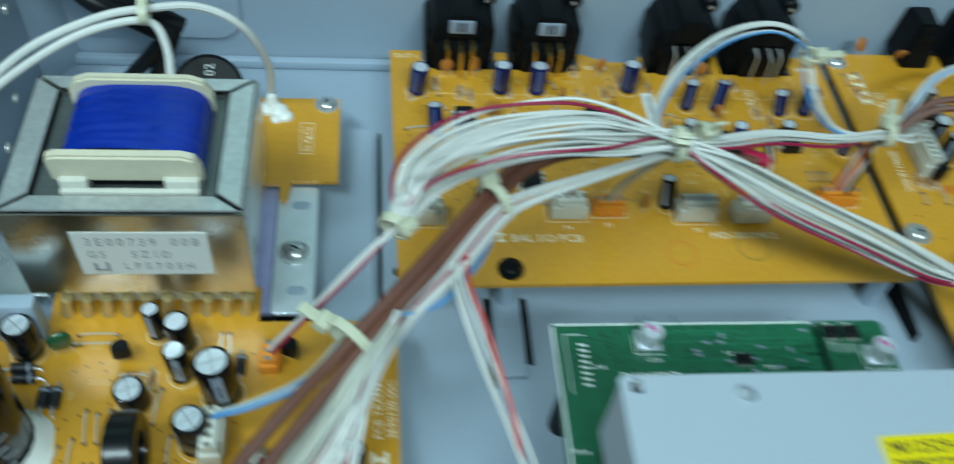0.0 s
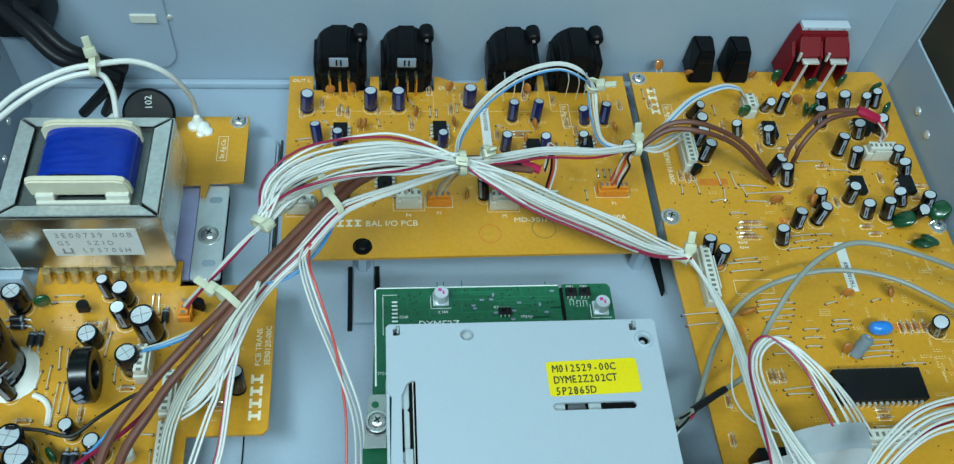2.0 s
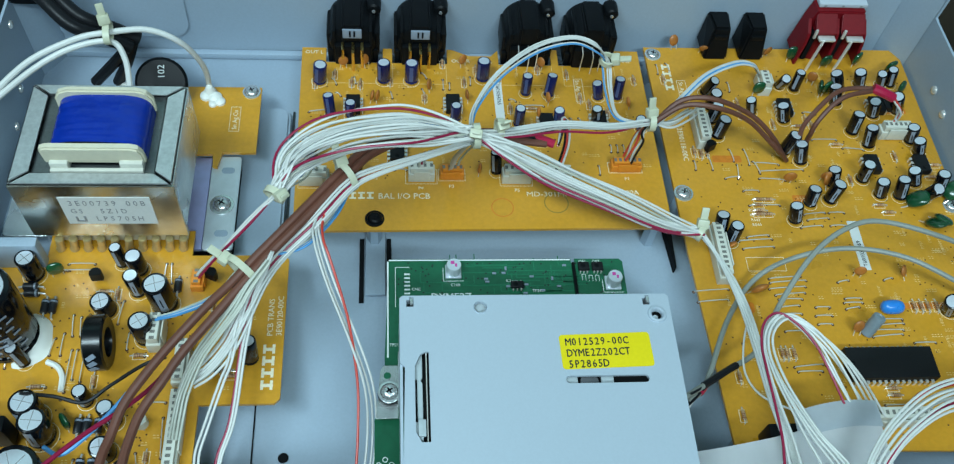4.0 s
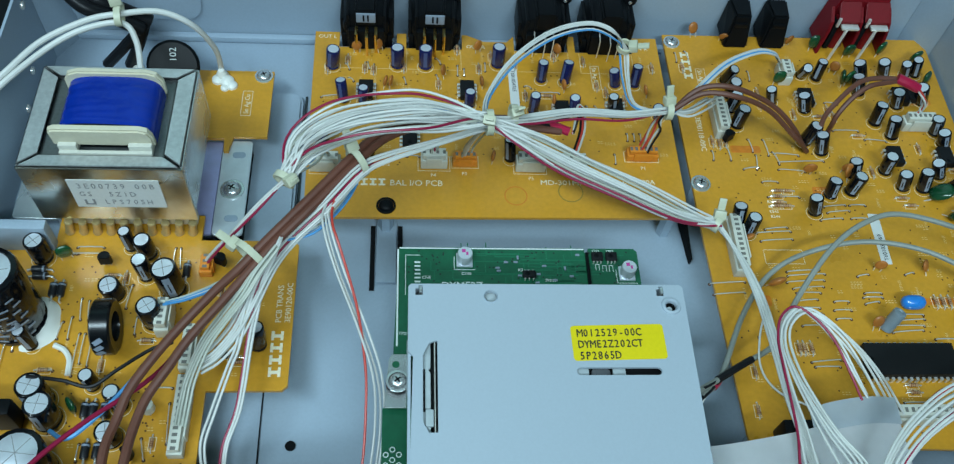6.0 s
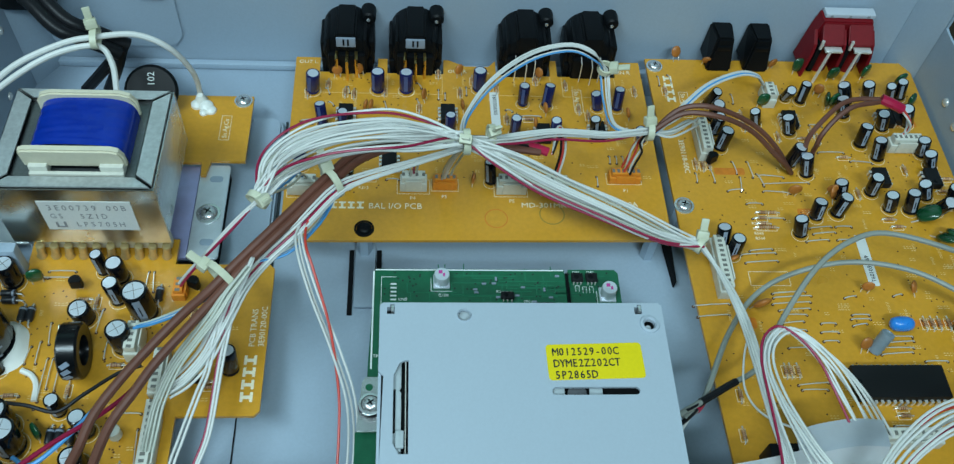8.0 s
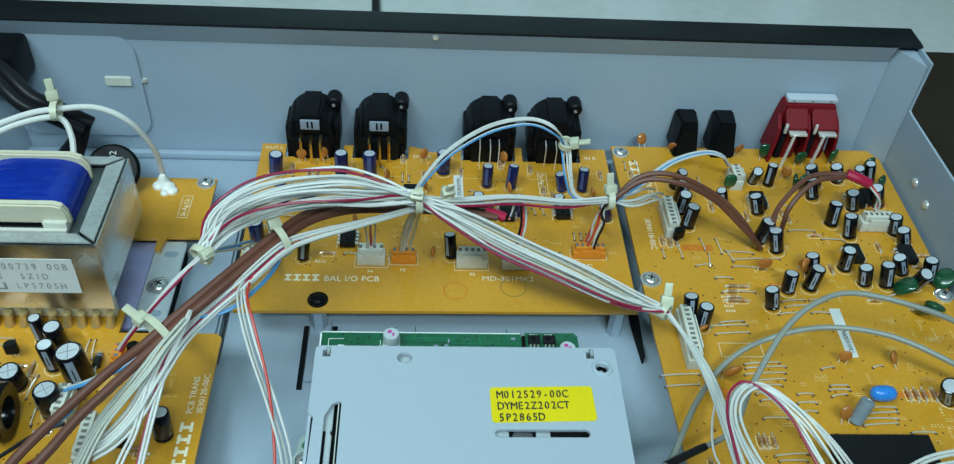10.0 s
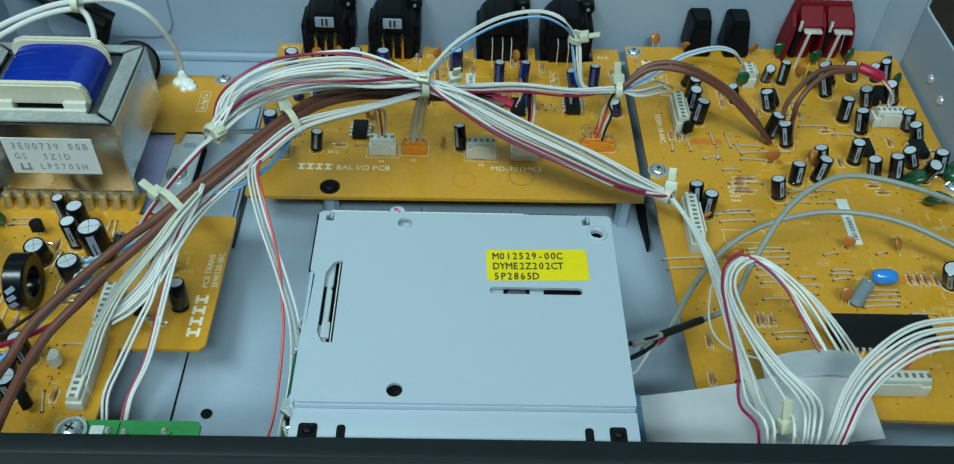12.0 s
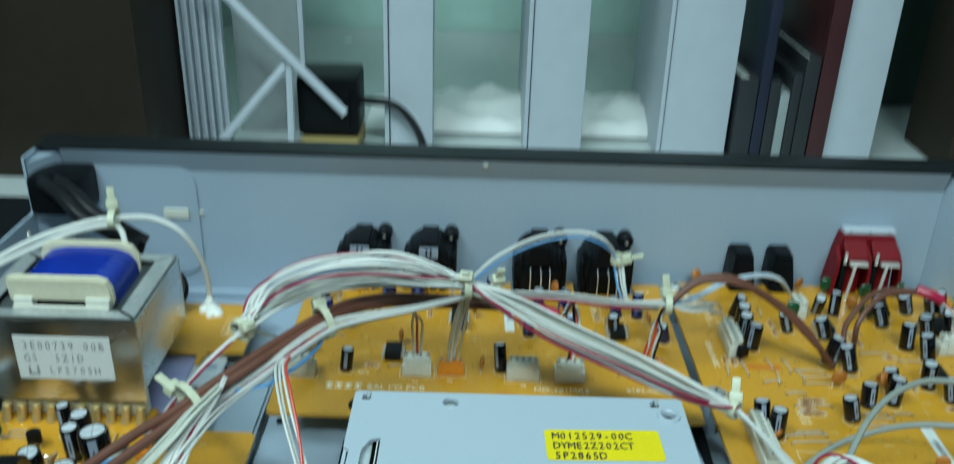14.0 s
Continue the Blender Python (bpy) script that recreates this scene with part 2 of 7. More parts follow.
def plate(outline, openings, z0, z1):
    """A flat plate with openings that go right through it."""
    loops = (outline, *openings)
    points, edges = [], []
    for loop in loops:
        n = len(points)
        points += [Vector(p) for p in loop]
        edges += [(n + k, n + (k + 1) % len(loop)) for k in range(len(loop))]
    flat_points, _, tris, *_ = geometry.delaunay_2d_cdt(points, edges, [], 0, 1e-7)

    def inside(p, loop):
        odd = False
        for (x0, y0), (x1, y1) in zip(loop, loop[1:] + loop[:1]):
            if (y0 > p[1]) != (y1 > p[1]) and p[0] < x0 + (p[1] - y0) / (y1 - y0) * (x1 - x0):
                odd = not odd
        return odd
    bm = bmesh.new()
    vs = [bm.verts.new((p.x, p.y, z0)) for p in flat_points]
    for tri in tris:
        mid = sum((flat_points[k] for k in tri), Vector((0, 0))) / 3
        if inside(mid, outline) and not any(inside(mid, loop) for loop in openings):
            bm.faces.new([vs[k] for k in tri])
    top = bmesh.ops.extrude_face_region(bm, geom=bm.faces[:], use_keep_orig=True)
    for v in top["geom"]:
        if isinstance(v, bmesh.types.BMVert):
            v.co.z = z1
    return bm


def circle(x, y, r, n=20):
    return [(x + r * math.cos(2 * math.pi * k / n), y + r * math.sin(2 * math.pi * k / n)) for k in range(n)]


def rounded(x0, x1, y0, y1, r, n=5):
    pts = []
    for cx, cy, a in ((x1 - r, y0 + r, -90), (x1 - r, y1 - r, 0), (x0 + r, y1 - r, 90), (x0 + r, y0 + r, 180)):
        for k in range(n + 1):
            t = radians(a + 90 * k / n)
            pts.append((cx + r * math.cos(t), cy + r * math.sin(t)))
    return pts


def glide(points, samples):
    """A smooth line through the points, evenly sampled."""
    p = [Vector(q) for q in points]
    p = [2 * p[0] - p[1]] + p + [2 * p[-1] - p[-2]]
    res = []
    spans = len(p) - 3
    for i in range(samples + 1):
        u = i / samples * spans
        k = min(int(u), spans - 1)
        t = u - k
        a, b, c, d = p[k:k + 4]
        res.append(0.5 * ((2 * b) + (c - a) * t + (2 * a - 5 * b + 4 * c - d) * t * t + (3 * b - a - 3 * c + d) * t ** 3))
    return res


def tube(line, radius, sides=7):
    """A round cable along a line of places."""
    bm = bmesh.new()
    rings = []
    side = Vector((0, 0, 1))
    for i, q in enumerate(line):
        ahead = (line[min(i + 1, len(line) - 1)] - line[max(i - 1, 0)]).normalized()
        side = (side - side.dot(ahead) * ahead)
        side = side.normalized() if side.length > 1e-4 else ahead.orthogonal().normalized()
        up = ahead.cross(side)
        rings.append([bm.verts.new(q + radius * (math.cos(2 * math.pi * k / sides) * side + math.sin(2 * math.pi * k / sides) * up)) for k in range(sides)])
    for a, b in zip(rings, rings[1:]):
        for k in range(sides):
            bm.faces.new((a[k], a[(k + 1) % sides], b[(k + 1) % sides], b[k]))
    bm.faces.new(rings[0]), bm.faces.new(rings[-1][::-1])
    return bm


def letters(text, size, thick=0.00004, align="LEFT"):
    """The mesh of a line of printed text that lies flat, reading along x."""
    cu = bpy.data.curves.new("text", "FONT")
    cu.body, cu.size, cu.extrude, cu.align_x, cu.resolution_u = text, size, thick, align, 2
    ob = bpy.data.objects.new("text", cu)
    scene.collection.objects.link(ob)
    bpy.context.view_layer.update()
    me = bpy.data.meshes.new_from_object(ob.evaluated_get(bpy.context.evaluated_depsgraph_get()))
    bpy.data.objects.remove(ob)
    bpy.data.curves.remove(cu)
    return me


def printed(text, size, material, parent, m, name="printed_text", align="LEFT", stretch=1.0):
    me = letters(text, size, align=align)
    me.materials.clear()
    me.materials.append(material)
    return hang(new(name, me), parent, m @ Matrix.Diagonal((stretch, 1, 1, 1)))


GLYPHS = {}


def typed(text, size, pitch, material, parent, m, bold=0.02, name="printed_text"):
    """Lettering of even pitch, as a label printer sets it."""
    bm = bmesh.new()
    for k, ch in enumerate(text):
        if ch == " ":
            continue
        if (ch, bold) not in GLYPHS:
            GLYPHS[ch, bold] = letters(ch, 1.0, 0.008, "CENTER")
        for strike in (-bold, bold) if bold else (0,):
            one = bmesh.new()
            one.from_mesh(GLYPHS[ch, bold])
            join(bm, moved(one, place((k + 0.5 + strike) * pitch, strike * size * 0.4, strike * 0.0004) @ Matrix.Diagonal((size * 0.78, size, size, 1))))
    return part(name, bm, material, parent, "", m)


MESHES = {}


def piece(name, key, make, material, parent, m):
    """A repeated part: alike pieces share one mesh."""
    if key not in MESHES:
        MESHES[key] = to_mesh(name, make(), material)
    return hang(new(name, MESHES[key]), parent, m)


# ---- room ----
FLOOR_Z, WALL_Y, LEFT_X, RIGHT_X, FRONT_Y, RIM_Z = -0.006, 0.343, -0.122, 0.306, 0.0812, 0.070
# all but the north wall is unseen, added to bounce the tube light
structure("floor", box(-2.2, 2.6, -2.2, 2.4, -0.80, -0.75), ROOM_WHITE, "unseen pale floor, added to close the room")
structure("ceiling", box(-2.2, 2.6, -2.2, 2.4, 1.75, 1.80), ROOM_WHITE, "unseen white ceiling, added to bounce light")
structure("wall_north", box(-2.2, 2.6, 0.98, 1.04, -0.75, 1.75), ROOM_GREEN, "pale green glossy wall behind the bench")
structure("wall_south", box(-2.2, 2.6, -2.26, -2.2, -0.75, 1.75), ROOM_WHITE, "unseen white wall, added to bounce light")
structure("wall_west", box(-2.26, -2.2, -2.2, 2.4, -0.75, 1.75), ROOM_WHITE, "unseen white wall, added to bounce light")
structure("wall_east", box(2.6, 2.66, -2.2, 2.4, -0.75, 1.75), ROOM_WHITE, "unseen white wall, added to bounce light")
bench = thing("workbench", (0.1, 0.3, -0.75), "pale workbench under the opened player", "bench")
part("bench_top", box(-1.2, 1.5, -0.5, 0.97, -0.050, -0.018, 0.003), BENCH, bench)
for lx, ly in ((-1.1, -0.4), (1.4, -0.4), (-1.1, 0.9), (1.4, 0.9)):
    part("leg", box(lx - 0.03, lx + 0.03, ly - 0.03, ly + 0.03, -0.75, -0.051, 0.003), BENCH, bench)

# ---- places of the parts on the boards and of the cables ----
BAL_CAPS = [
    (0.011, 0.309, 0.0063, 0.011, 0.001, 0.0),
    (0.041, 0.31, 0.0063, 0.011, 0.0, 0.001),
    (0.054, 0.31, 0.0063, 0.011, 0.0, 0.001),
    (0.088, 0.312, 0.0063, 0.011, 0.0, 0.001),
    (0.017, 0.288, 0.005, 0.011, -0.001, 0.003),
    (0.026, 0.288, 0.005, 0.008, 0.0, 0.001),
    (0.074, 0.287, 0.005, 0.008, 0.0, 0.001),
    (0.108, 0.303, 0.005, 0.011, 0.0, 0.001),
    (0.119, 0.302, 0.005, 0.011, 0.001, 0.003),
    (0.103, 0.284, 0.005, 0.011, 0.0, 0.0),
    (0.122, 0.284, 0.005, 0.01, -0.001, 0.0),
    (0.143, 0.301, 0.005, 0.009, -0.002, 0.001),
    (0.152, 0.301, 0.005, 0.011, 0.0, 0.002),
    (0.14, 0.286, 0.005, 0.009, -0.001, 0.0),
    (0.161, 0.282, 0.005, 0.008, -0.002, -0.001),
    (0.091, 0.256, 0.005, 0.011, -0.001, 0.003),
]
BAL_CAPS_FRONT = [
    (0.029, 0.254, 0.005, 0.009, 0.001, 0.001),
    (0.009, 0.264, 0.0063, 0.011, 0.0, 0.0),
]
RIGHT_CAPS_A = [
    (0.196, 0.305, 0.005, 0.011, 0.002, -0.002),
    (0.197, 0.296, 0.006, 0.011, 0.0, -0.001),
    (0.196, 0.288, 0.006, 0.011, 0.0, -0.001),
    (0.197, 0.278, 0.0063, 0.011, 0.001, 0.001),
    (0.217, 0.293, 0.005, 0.009, -0.003, 0.0),
    (0.235, 0.31, 0.005, 0.011, -0.001, -0.005),
    (0.242, 0.308, 0.005, 0.011, 0.0, 0.001),
    (0.232, 0.288, 0.006, 0.009, -0.003, 0.002),
    (0.265, 0.308, 0.006, 0.011, -0.005, 0.002),
    (0.261, 0.299, 0.006, 0.01, -0.003, 0.003),
    (0.277, 0.312, 0.006, 0.009, -0.003, 0.0),
    (0.288, 0.312, 0.005, 0.009, -0.003, -0.001),
    (0.293, 0.312, 0.005, 0.011, -0.003, 0.0),
    (0.264, 0.281, 0.006, 0.011, 0.0, 0.002),
    (0.278, 0.292, 0.006, 0.01, -0.003, 0.0),
    (0.27, 0.273, 0.006, 0.011, -0.002, 0.002),
]
RIGHT_CAPS_B = [
    (0.291, 0.295, 0.0063, 0.012, -0.005, -0.001),
    (0.292, 0.276, 0.006, 0.009, -0.002, 0.001),
    (0.294, 0.269, 0.006, 0.008, -0.003, 0.001),
    (0.227, 0.269, 0.006, 0.012, 0.002, 0.0),
    (0.234, 0.263, 0.006, 0.011, -0.003, 0.002),
    (0.261, 0.253, 0.006, 0.011, -0.001, 0.0),
    (0.246, 0.25, 0.006, 0.009, -0.002, 0.002),
    (0.242, 0.241, 0.0063, 0.011, 0.001, 0.001),
    (0.267, 0.244, 0.006, 0.009, -0.002, 0.001),
    (0.232, 0.239, 0.006, 0.009, 0.0, 0.002),
    (0.223, 0.23, 0.006, 0.009, -0.002, 0.002),
    (0.286, 0.251, 0.006, 0.009, -0.004, 0.001),
    (0.276, 0.243, 0.006, 0.011, -0.002, 0.002),
    (0.288, 0.243, 0.006, 0.012, 0.0, -0.004),
    (0.296, 0.247, 0.006, 0.011, -0.002, 0.001),
    (0.187, 0.223, 0.006, 0.011, -0.001, 0.003),
]
RIGHT_CAPS_C = [
    (0.191, 0.219, 0.006, 0.011, 0.0, 0.001),
    (0.279, 0.184, 0.007, 0.012, -0.005, -0.002),
]
RIGHT_CAPS = RIGHT_CAPS_A + RIGHT_CAPS_B + RIGHT_CAPS_C
POWER_CAPS = [
    (-0.096, 0.204, 0.008, 0.013, 0.0, 0.0),
    (-0.063, 0.209, 0.005, 0.012, -0.002, 0.001),
    (-0.056, 0.206, 0.007, 0.011, -0.002, 0.0),
    (-0.055, 0.196, 0.0063, 0.013, -0.002, 0.0),
    (-0.044, 0.19, 0.01, 0.016, -0.004, 0.002),
    (-0.066, 0.188, 0.008, 0.009, -0.001, -0.003),
    (-0.049, 0.176, 0.0085, 0.013, -0.002, 0.001),
    (-0.092, 0.166, 0.005, 0.012, -0.005, 0.001),
    (-0.067, 0.15, 0.0055, 0.01, -0.001, 0.0),
    (-0.056, 0.142, 0.0063, 0.012, -0.003, 0.003),
    (-0.084, 0.144, 0.01, 0.014, -0.001, 0.002),
    (-0.08, 0.137, 0.01, 0.014, 0.0, 0.002),
    (-0.081, 0.117, 0.018, 0.02, 0.001, 0.004),
    (-0.057, 0.13, 0.008, 0.009, 0.0, -0.002),
]
BAL_DISCS = [
    (0.022, 0.318),
    (0.033, 0.319),
    (0.079, 0.32),
    (0.063, 0.304),
    (0.035, 0.297),
    (0.038, 0.297),
    (0.08, 0.298),
    (0.157, 0.295),
    (0.116, 0.319),
    (0.118, 0.297),
    (0.083, 0.255),
    (0.113, 0.288),
    (0.049, 0.274),
]
RIGHT_DISCS = [
    (0.186, 0.334),
    (0.2, 0.332),
    (0.232, 0.33),
    (0.251, 0.312),
    (0.224, 0.251),
    (0.242, 0.252),
    (0.243, 0.248),
    (0.195, 0.194),
    (0.243, 0.201),
    (0.265, 0.2),
    (0.235, 0.173),
    (0.188, 0.217),
]
RIGHT_FILMS = [
    (0.245, 0.327),
    (0.261, 0.323),
    (0.278, 0.325),
    (0.294, 0.321),
    (0.222, 0.304),
    (0.254, 0.305),
    (0.257, 0.305),
    (0.296, 0.305),
    (0.276, 0.24),
    (0.284, 0.231),
    (0.293, 0.232),
    (0.295, 0.242),
]
RIGHT_CHIPS = [
    (0.233, 0.294),
    (0.28, 0.296),
    (0.267, 0.26),
    (0.291, 0.26),
    (0.287, 0.298),
]
BAL_CHIPS = [
    (0.027, 0.293),
    (0.073, 0.294),
    (0.141, 0.285),
    (0.047, 0.265),
    (0.116, 0.283),
]
POWER_DIODES = [
    (-0.096, 0.198),
    (-0.095, 0.195),
    (-0.089, 0.189),
    (-0.086, 0.189),
    (-0.04, 0.198),
    (-0.068, 0.14),
    (-0.065, 0.14),
    (-0.061, 0.14),
    (-0.065, 0.125),
    (-0.061, 0.125),
]
POWER_TRANSISTORS = [
    (-0.071, 0.201),
    (-0.027, 0.201),
    (-0.022, 0.161),
    (-0.05, 0.123),
    (-0.017, 0.183),
]
RIGHT_JUMPERS_A = [
    (0.17, 0.194, 0.185, 0.195),
    (0.171, 0.189, 0.184, 0.19),
    (0.204, 0.2, 0.218, 0.201),
    (0.204, 0.198, 0.22, 0.199),
    (0.203, 0.195, 0.219, 0.196),
    (0.205, 0.192, 0.218, 0.193),
    (0.206, 0.19, 0.216, 0.19),
    (0.205, 0.186, 0.214, 0.187),
    (0.206, 0.183, 0.214, 0.183),
    (0.205, 0.175, 0.214, 0.175),
    (0.205, 0.159, 0.217, 0.16),
    (0.206, 0.157, 0.216, 0.157),
    (0.195, 0.219, 0.21, 0.22),
    (0.196, 0.215, 0.21, 0.216),
    (0.199, 0.221, 0.209, 0.222),
    (0.204, 0.238, 0.218, 0.238),
    (0.212, 0.253, 0.224, 0.252),
    (0.213, 0.257, 0.234, 0.258),
    (0.196, 0.253, 0.203, 0.254),
    (0.212, 0.262, 0.223, 0.261),
    (0.203, 0.246, 0.21, 0.246),
    (0.228, 0.233, 0.238, 0.234),
    (0.229, 0.23, 0.239, 0.231),
    (0.24, 0.234, 0.247, 0.234),
]
RIGHT_JUMPERS_B = [
    (0.243, 0.276, 0.255, 0.276),
    (0.239, 0.227, 0.246, 0.227),
    (0.225, 0.226, 0.235, 0.227),
    (0.244, 0.18, 0.257, 0.18),
    (0.243, 0.177, 0.257, 0.178),
    (0.243, 0.175, 0.256, 0.175),
    (0.242, 0.172, 0.255, 0.173),
    (0.235, 0.19, 0.242, 0.19),
    (0.234, 0.188, 0.242, 0.188),
    (0.234, 0.185, 0.24, 0.186),
    (0.221, 0.186, 0.227, 0.186),
    (0.22, 0.182, 0.227, 0.182),
    (0.22, 0.178, 0.226, 0.178),
    (0.259, 0.169, 0.268, 0.169),
    (0.238, 0.142, 0.248, 0.142),
    (0.234, 0.198, 0.239, 0.199),
    (0.255, 0.199, 0.259, 0.2),
    (0.183, 0.263, 0.183, 0.258),
    (0.19, 0.266, 0.191, 0.258),
    (0.201, 0.27, 0.202, 0.263),
    (0.208, 0.27, 0.209, 0.261),
    (0.211, 0.263, 0.213, 0.256),
    (0.265, 0.262, 0.269, 0.262),
    (0.257, 0.271, 0.267, 0.27),
]
RIGHT_JUMPERS_C = [
    (0.203, 0.261, 0.202, 0.253),
    (0.175, 0.323, 0.175, 0.317),
    (0.18, 0.324, 0.181, 0.318),
    (0.209, 0.312, 0.209, 0.306),
    (0.243, 0.293, 0.249, 0.292),
]
RIGHT_JUMPERS = RIGHT_JUMPERS_A + RIGHT_JUMPERS_B + RIGHT_JUMPERS_C
POWER_JUMPERS_A = [
    (-0.084, 0.209, -0.074, 0.209),
    (-0.085, 0.206, -0.074, 0.206),
    (-0.09, 0.206, -0.084, 0.206),
    (-0.078, 0.186, -0.077, 0.177),
    (-0.075, 0.185, -0.074, 0.177),
    (-0.072, 0.186, -0.071, 0.177),
    (-0.083, 0.176, -0.084, 0.169),
    (-0.08, 0.178, -0.08, 0.169),
    (-0.076, 0.171, -0.076, 0.154),
    (-0.074, 0.171, -0.074, 0.159),
    (-0.071, 0.171, -0.071, 0.158),
    (-0.066, 0.165, -0.066, 0.156),
    (-0.056, 0.178, -0.056, 0.171),
    (-0.06, 0.192, -0.061, 0.182),
    (-0.046, 0.209, -0.046, 0.201),
    (-0.044, 0.209, -0.043, 0.2),
    (-0.039, 0.143, -0.038, 0.128),
    (-0.088, 0.156, -0.083, 0.156),
    (-0.076, 0.151, -0.074, 0.151),
    (-0.102, 0.169, -0.102, 0.156),
    (-0.098, 0.17, -0.099, 0.164),
    (-0.052, 0.169, -0.049, 0.168),
    (-0.046, 0.149, -0.039, 0.149),
    (-0.068, 0.128, -0.068, 0.122),
]
POWER_JUMPERS_B = [
    (-0.047, 0.13, -0.045, 0.122),
]
POWER_JUMPERS = POWER_JUMPERS_A + POWER_JUMPERS_B
BAL_JUMPERS = [
    (0.007, 0.29, 0.015, 0.291),
    (0.019, 0.302, 0.021, 0.3),
    (0.027, 0.312, 0.028, 0.308),
    (0.044, 0.303, 0.045, 0.299),
    (0.059, 0.305, 0.06, 0.3),
    (0.069, 0.311, 0.069, 0.305),
    (0.072, 0.309, 0.072, 0.305),
    (0.1, 0.299, 0.103, 0.298),
    (0.128, 0.288, 0.129, 0.284),
    (0.132, 0.288, 0.133, 0.284),
    (0.145, 0.272, 0.145, 0.268),
    (0.148, 0.272, 0.148, 0.268),
    (0.151, 0.272, 0.151, 0.268),
    (0.046, 0.257, 0.051, 0.257),
    (0.107, 0.295, 0.116, 0.295),
    (0.082, 0.313, 0.082, 0.308),
    (0.014, 0.28, 0.024, 0.279),
    (0.138, 0.26, 0.138, 0.255),
    (0.059, 0.315, 0.061, 0.312),
    (0.017, 0.311, 0.019, 0.307),
]
RIGHT_RESISTORS_A = [
    (0.184, 0.268, 1),
    (0.187, 0.267, 1),
    (0.19, 0.268, 1),
    (0.209, 0.241, 0),
    (0.208, 0.238, 0),
    (0.208, 0.235, 0),
    (0.207, 0.233, 0),
    (0.213, 0.241, 0),
    (0.211, 0.233, 0),
    (0.201, 0.165, 1),
    (0.203, 0.165, 1),
    (0.206, 0.165, 1),
    (0.181, 0.155, 1),
    (0.179, 0.139, 1),
    (0.264, 0.186, 1),
    (0.267, 0.186, 1),
    (0.27, 0.186, 1),
    (0.274, 0.186, 1),
    (0.243, 0.149, 0),
    (0.243, 0.146, 0),
    (0.226, 0.285, 1),
    (0.243, 0.288, 1),
    (0.245, 0.284, 1),
    (0.254, 0.273, 0),
    (0.255, 0.252, 1),
    (0.281, 0.266, 1),
    (0.299, 0.261, 0),
    (0.295, 0.254, 0),
    (0.211, 0.298, 1),
    (0.211, 0.291, 1),
    (0.238, 0.284, 0),
    (0.177, 0.313, 1),
]
RIGHT_RESISTORS_B = [
    (0.265, 0.238, 0),
    (0.268, 0.234, 0),
]
RIGHT_RESISTORS = RIGHT_RESISTORS_A + RIGHT_RESISTORS_B
BAL_RESISTORS = [
    (0.018, 0.313, 1),
    (0.026, 0.308, 1),
    (0.03, 0.307, 1),
    (0.044, 0.309, 1),
    (0.06, 0.299, 1),
    (0.069, 0.321, 1),
    (0.085, 0.317, 1),
    (0.096, 0.312, 1),
    (0.1, 0.293, 1),
    (0.11, 0.293, 0),
    (0.115, 0.318, 1),
    (0.129, 0.315, 1),
    (0.134, 0.3, 1),
    (0.138, 0.296, 1),
    (0.146, 0.291, 1),
    (0.162, 0.312, 1),
    (0.039, 0.257, 0),
    (0.008, 0.273, 0),
    (0.009, 0.307, 1),
    (0.079, 0.309, 1),
]
POWER_RESISTORS = [
    (-0.068, 0.196, 0),
    (-0.063, 0.195, 1),
    (-0.051, 0.168, 0),
    (-0.043, 0.128, 1),
    (-0.026, 0.19, 1),
    (-0.086, 0.156, 0),
    (-0.066, 0.158, 1),
    (-0.018, 0.161, 0),
    (-0.016, 0.159, 0),
]
ARCH = [
    (0.001, 0.213, 0.055),
    (0.008, 0.225, 0.062),
    (0.024, 0.231, 0.068),
    (0.045, 0.234, 0.07),
    (0.061, 0.236, 0.067),
    (0.077, 0.237, 0.062),
]
ACROSS = [
    (0.077, 0.236, 0.062),
    (0.092, 0.231, 0.058),
    (0.112, 0.225, 0.05),
    (0.135, 0.219, 0.042),
    (0.156, 0.214, 0.034),
    (0.172, 0.213, 0.028),
]
DOWN_RIGHT = [
    (0.172, 0.213, 0.028),
    (0.178, 0.199, 0.028),
    (0.181, 0.177, 0.032),
    (0.181, 0.155, 0.036),
    (0.181, 0.134, 0.038),
    (0.182, 0.116, 0.04),
    (0.182, 0.099, 0.045),
]
BACK_RUN = [
    (0.077, 0.237, 0.062),
    (0.093, 0.244, 0.055),
    (0.114, 0.252, 0.05),
    (0.136, 0.255, 0.046),
    (0.155, 0.26, 0.043),
]
BACK_PLUG = [
    (0.155, 0.26, 0.043),
    (0.164, 0.262, 0.041),
    (0.175, 0.272, 0.036),
    (0.182, 0.282, 0.027),
]
BROWN_ARC = [
    (0.155, 0.259, 0.044),
    (0.167, 0.263, 0.052),
    (0.182, 0.262, 0.052),
    (0.201, 0.264, 0.04),
    (0.216, 0.262, 0.026),
    (0.225, 0.264, 0.014),
]
BROWN_ARC_TWO = [
    (0.234, 0.269, 0.014),
    (0.235, 0.272, 0.03),
    (0.247, 0.281, 0.038),
    (0.264, 0.285, 0.039),
]
SHRINK = [
    (0.264, 0.285, 0.039),
    (0.269, 0.283, 0.038),
    (0.274, 0.282, 0.036),
]
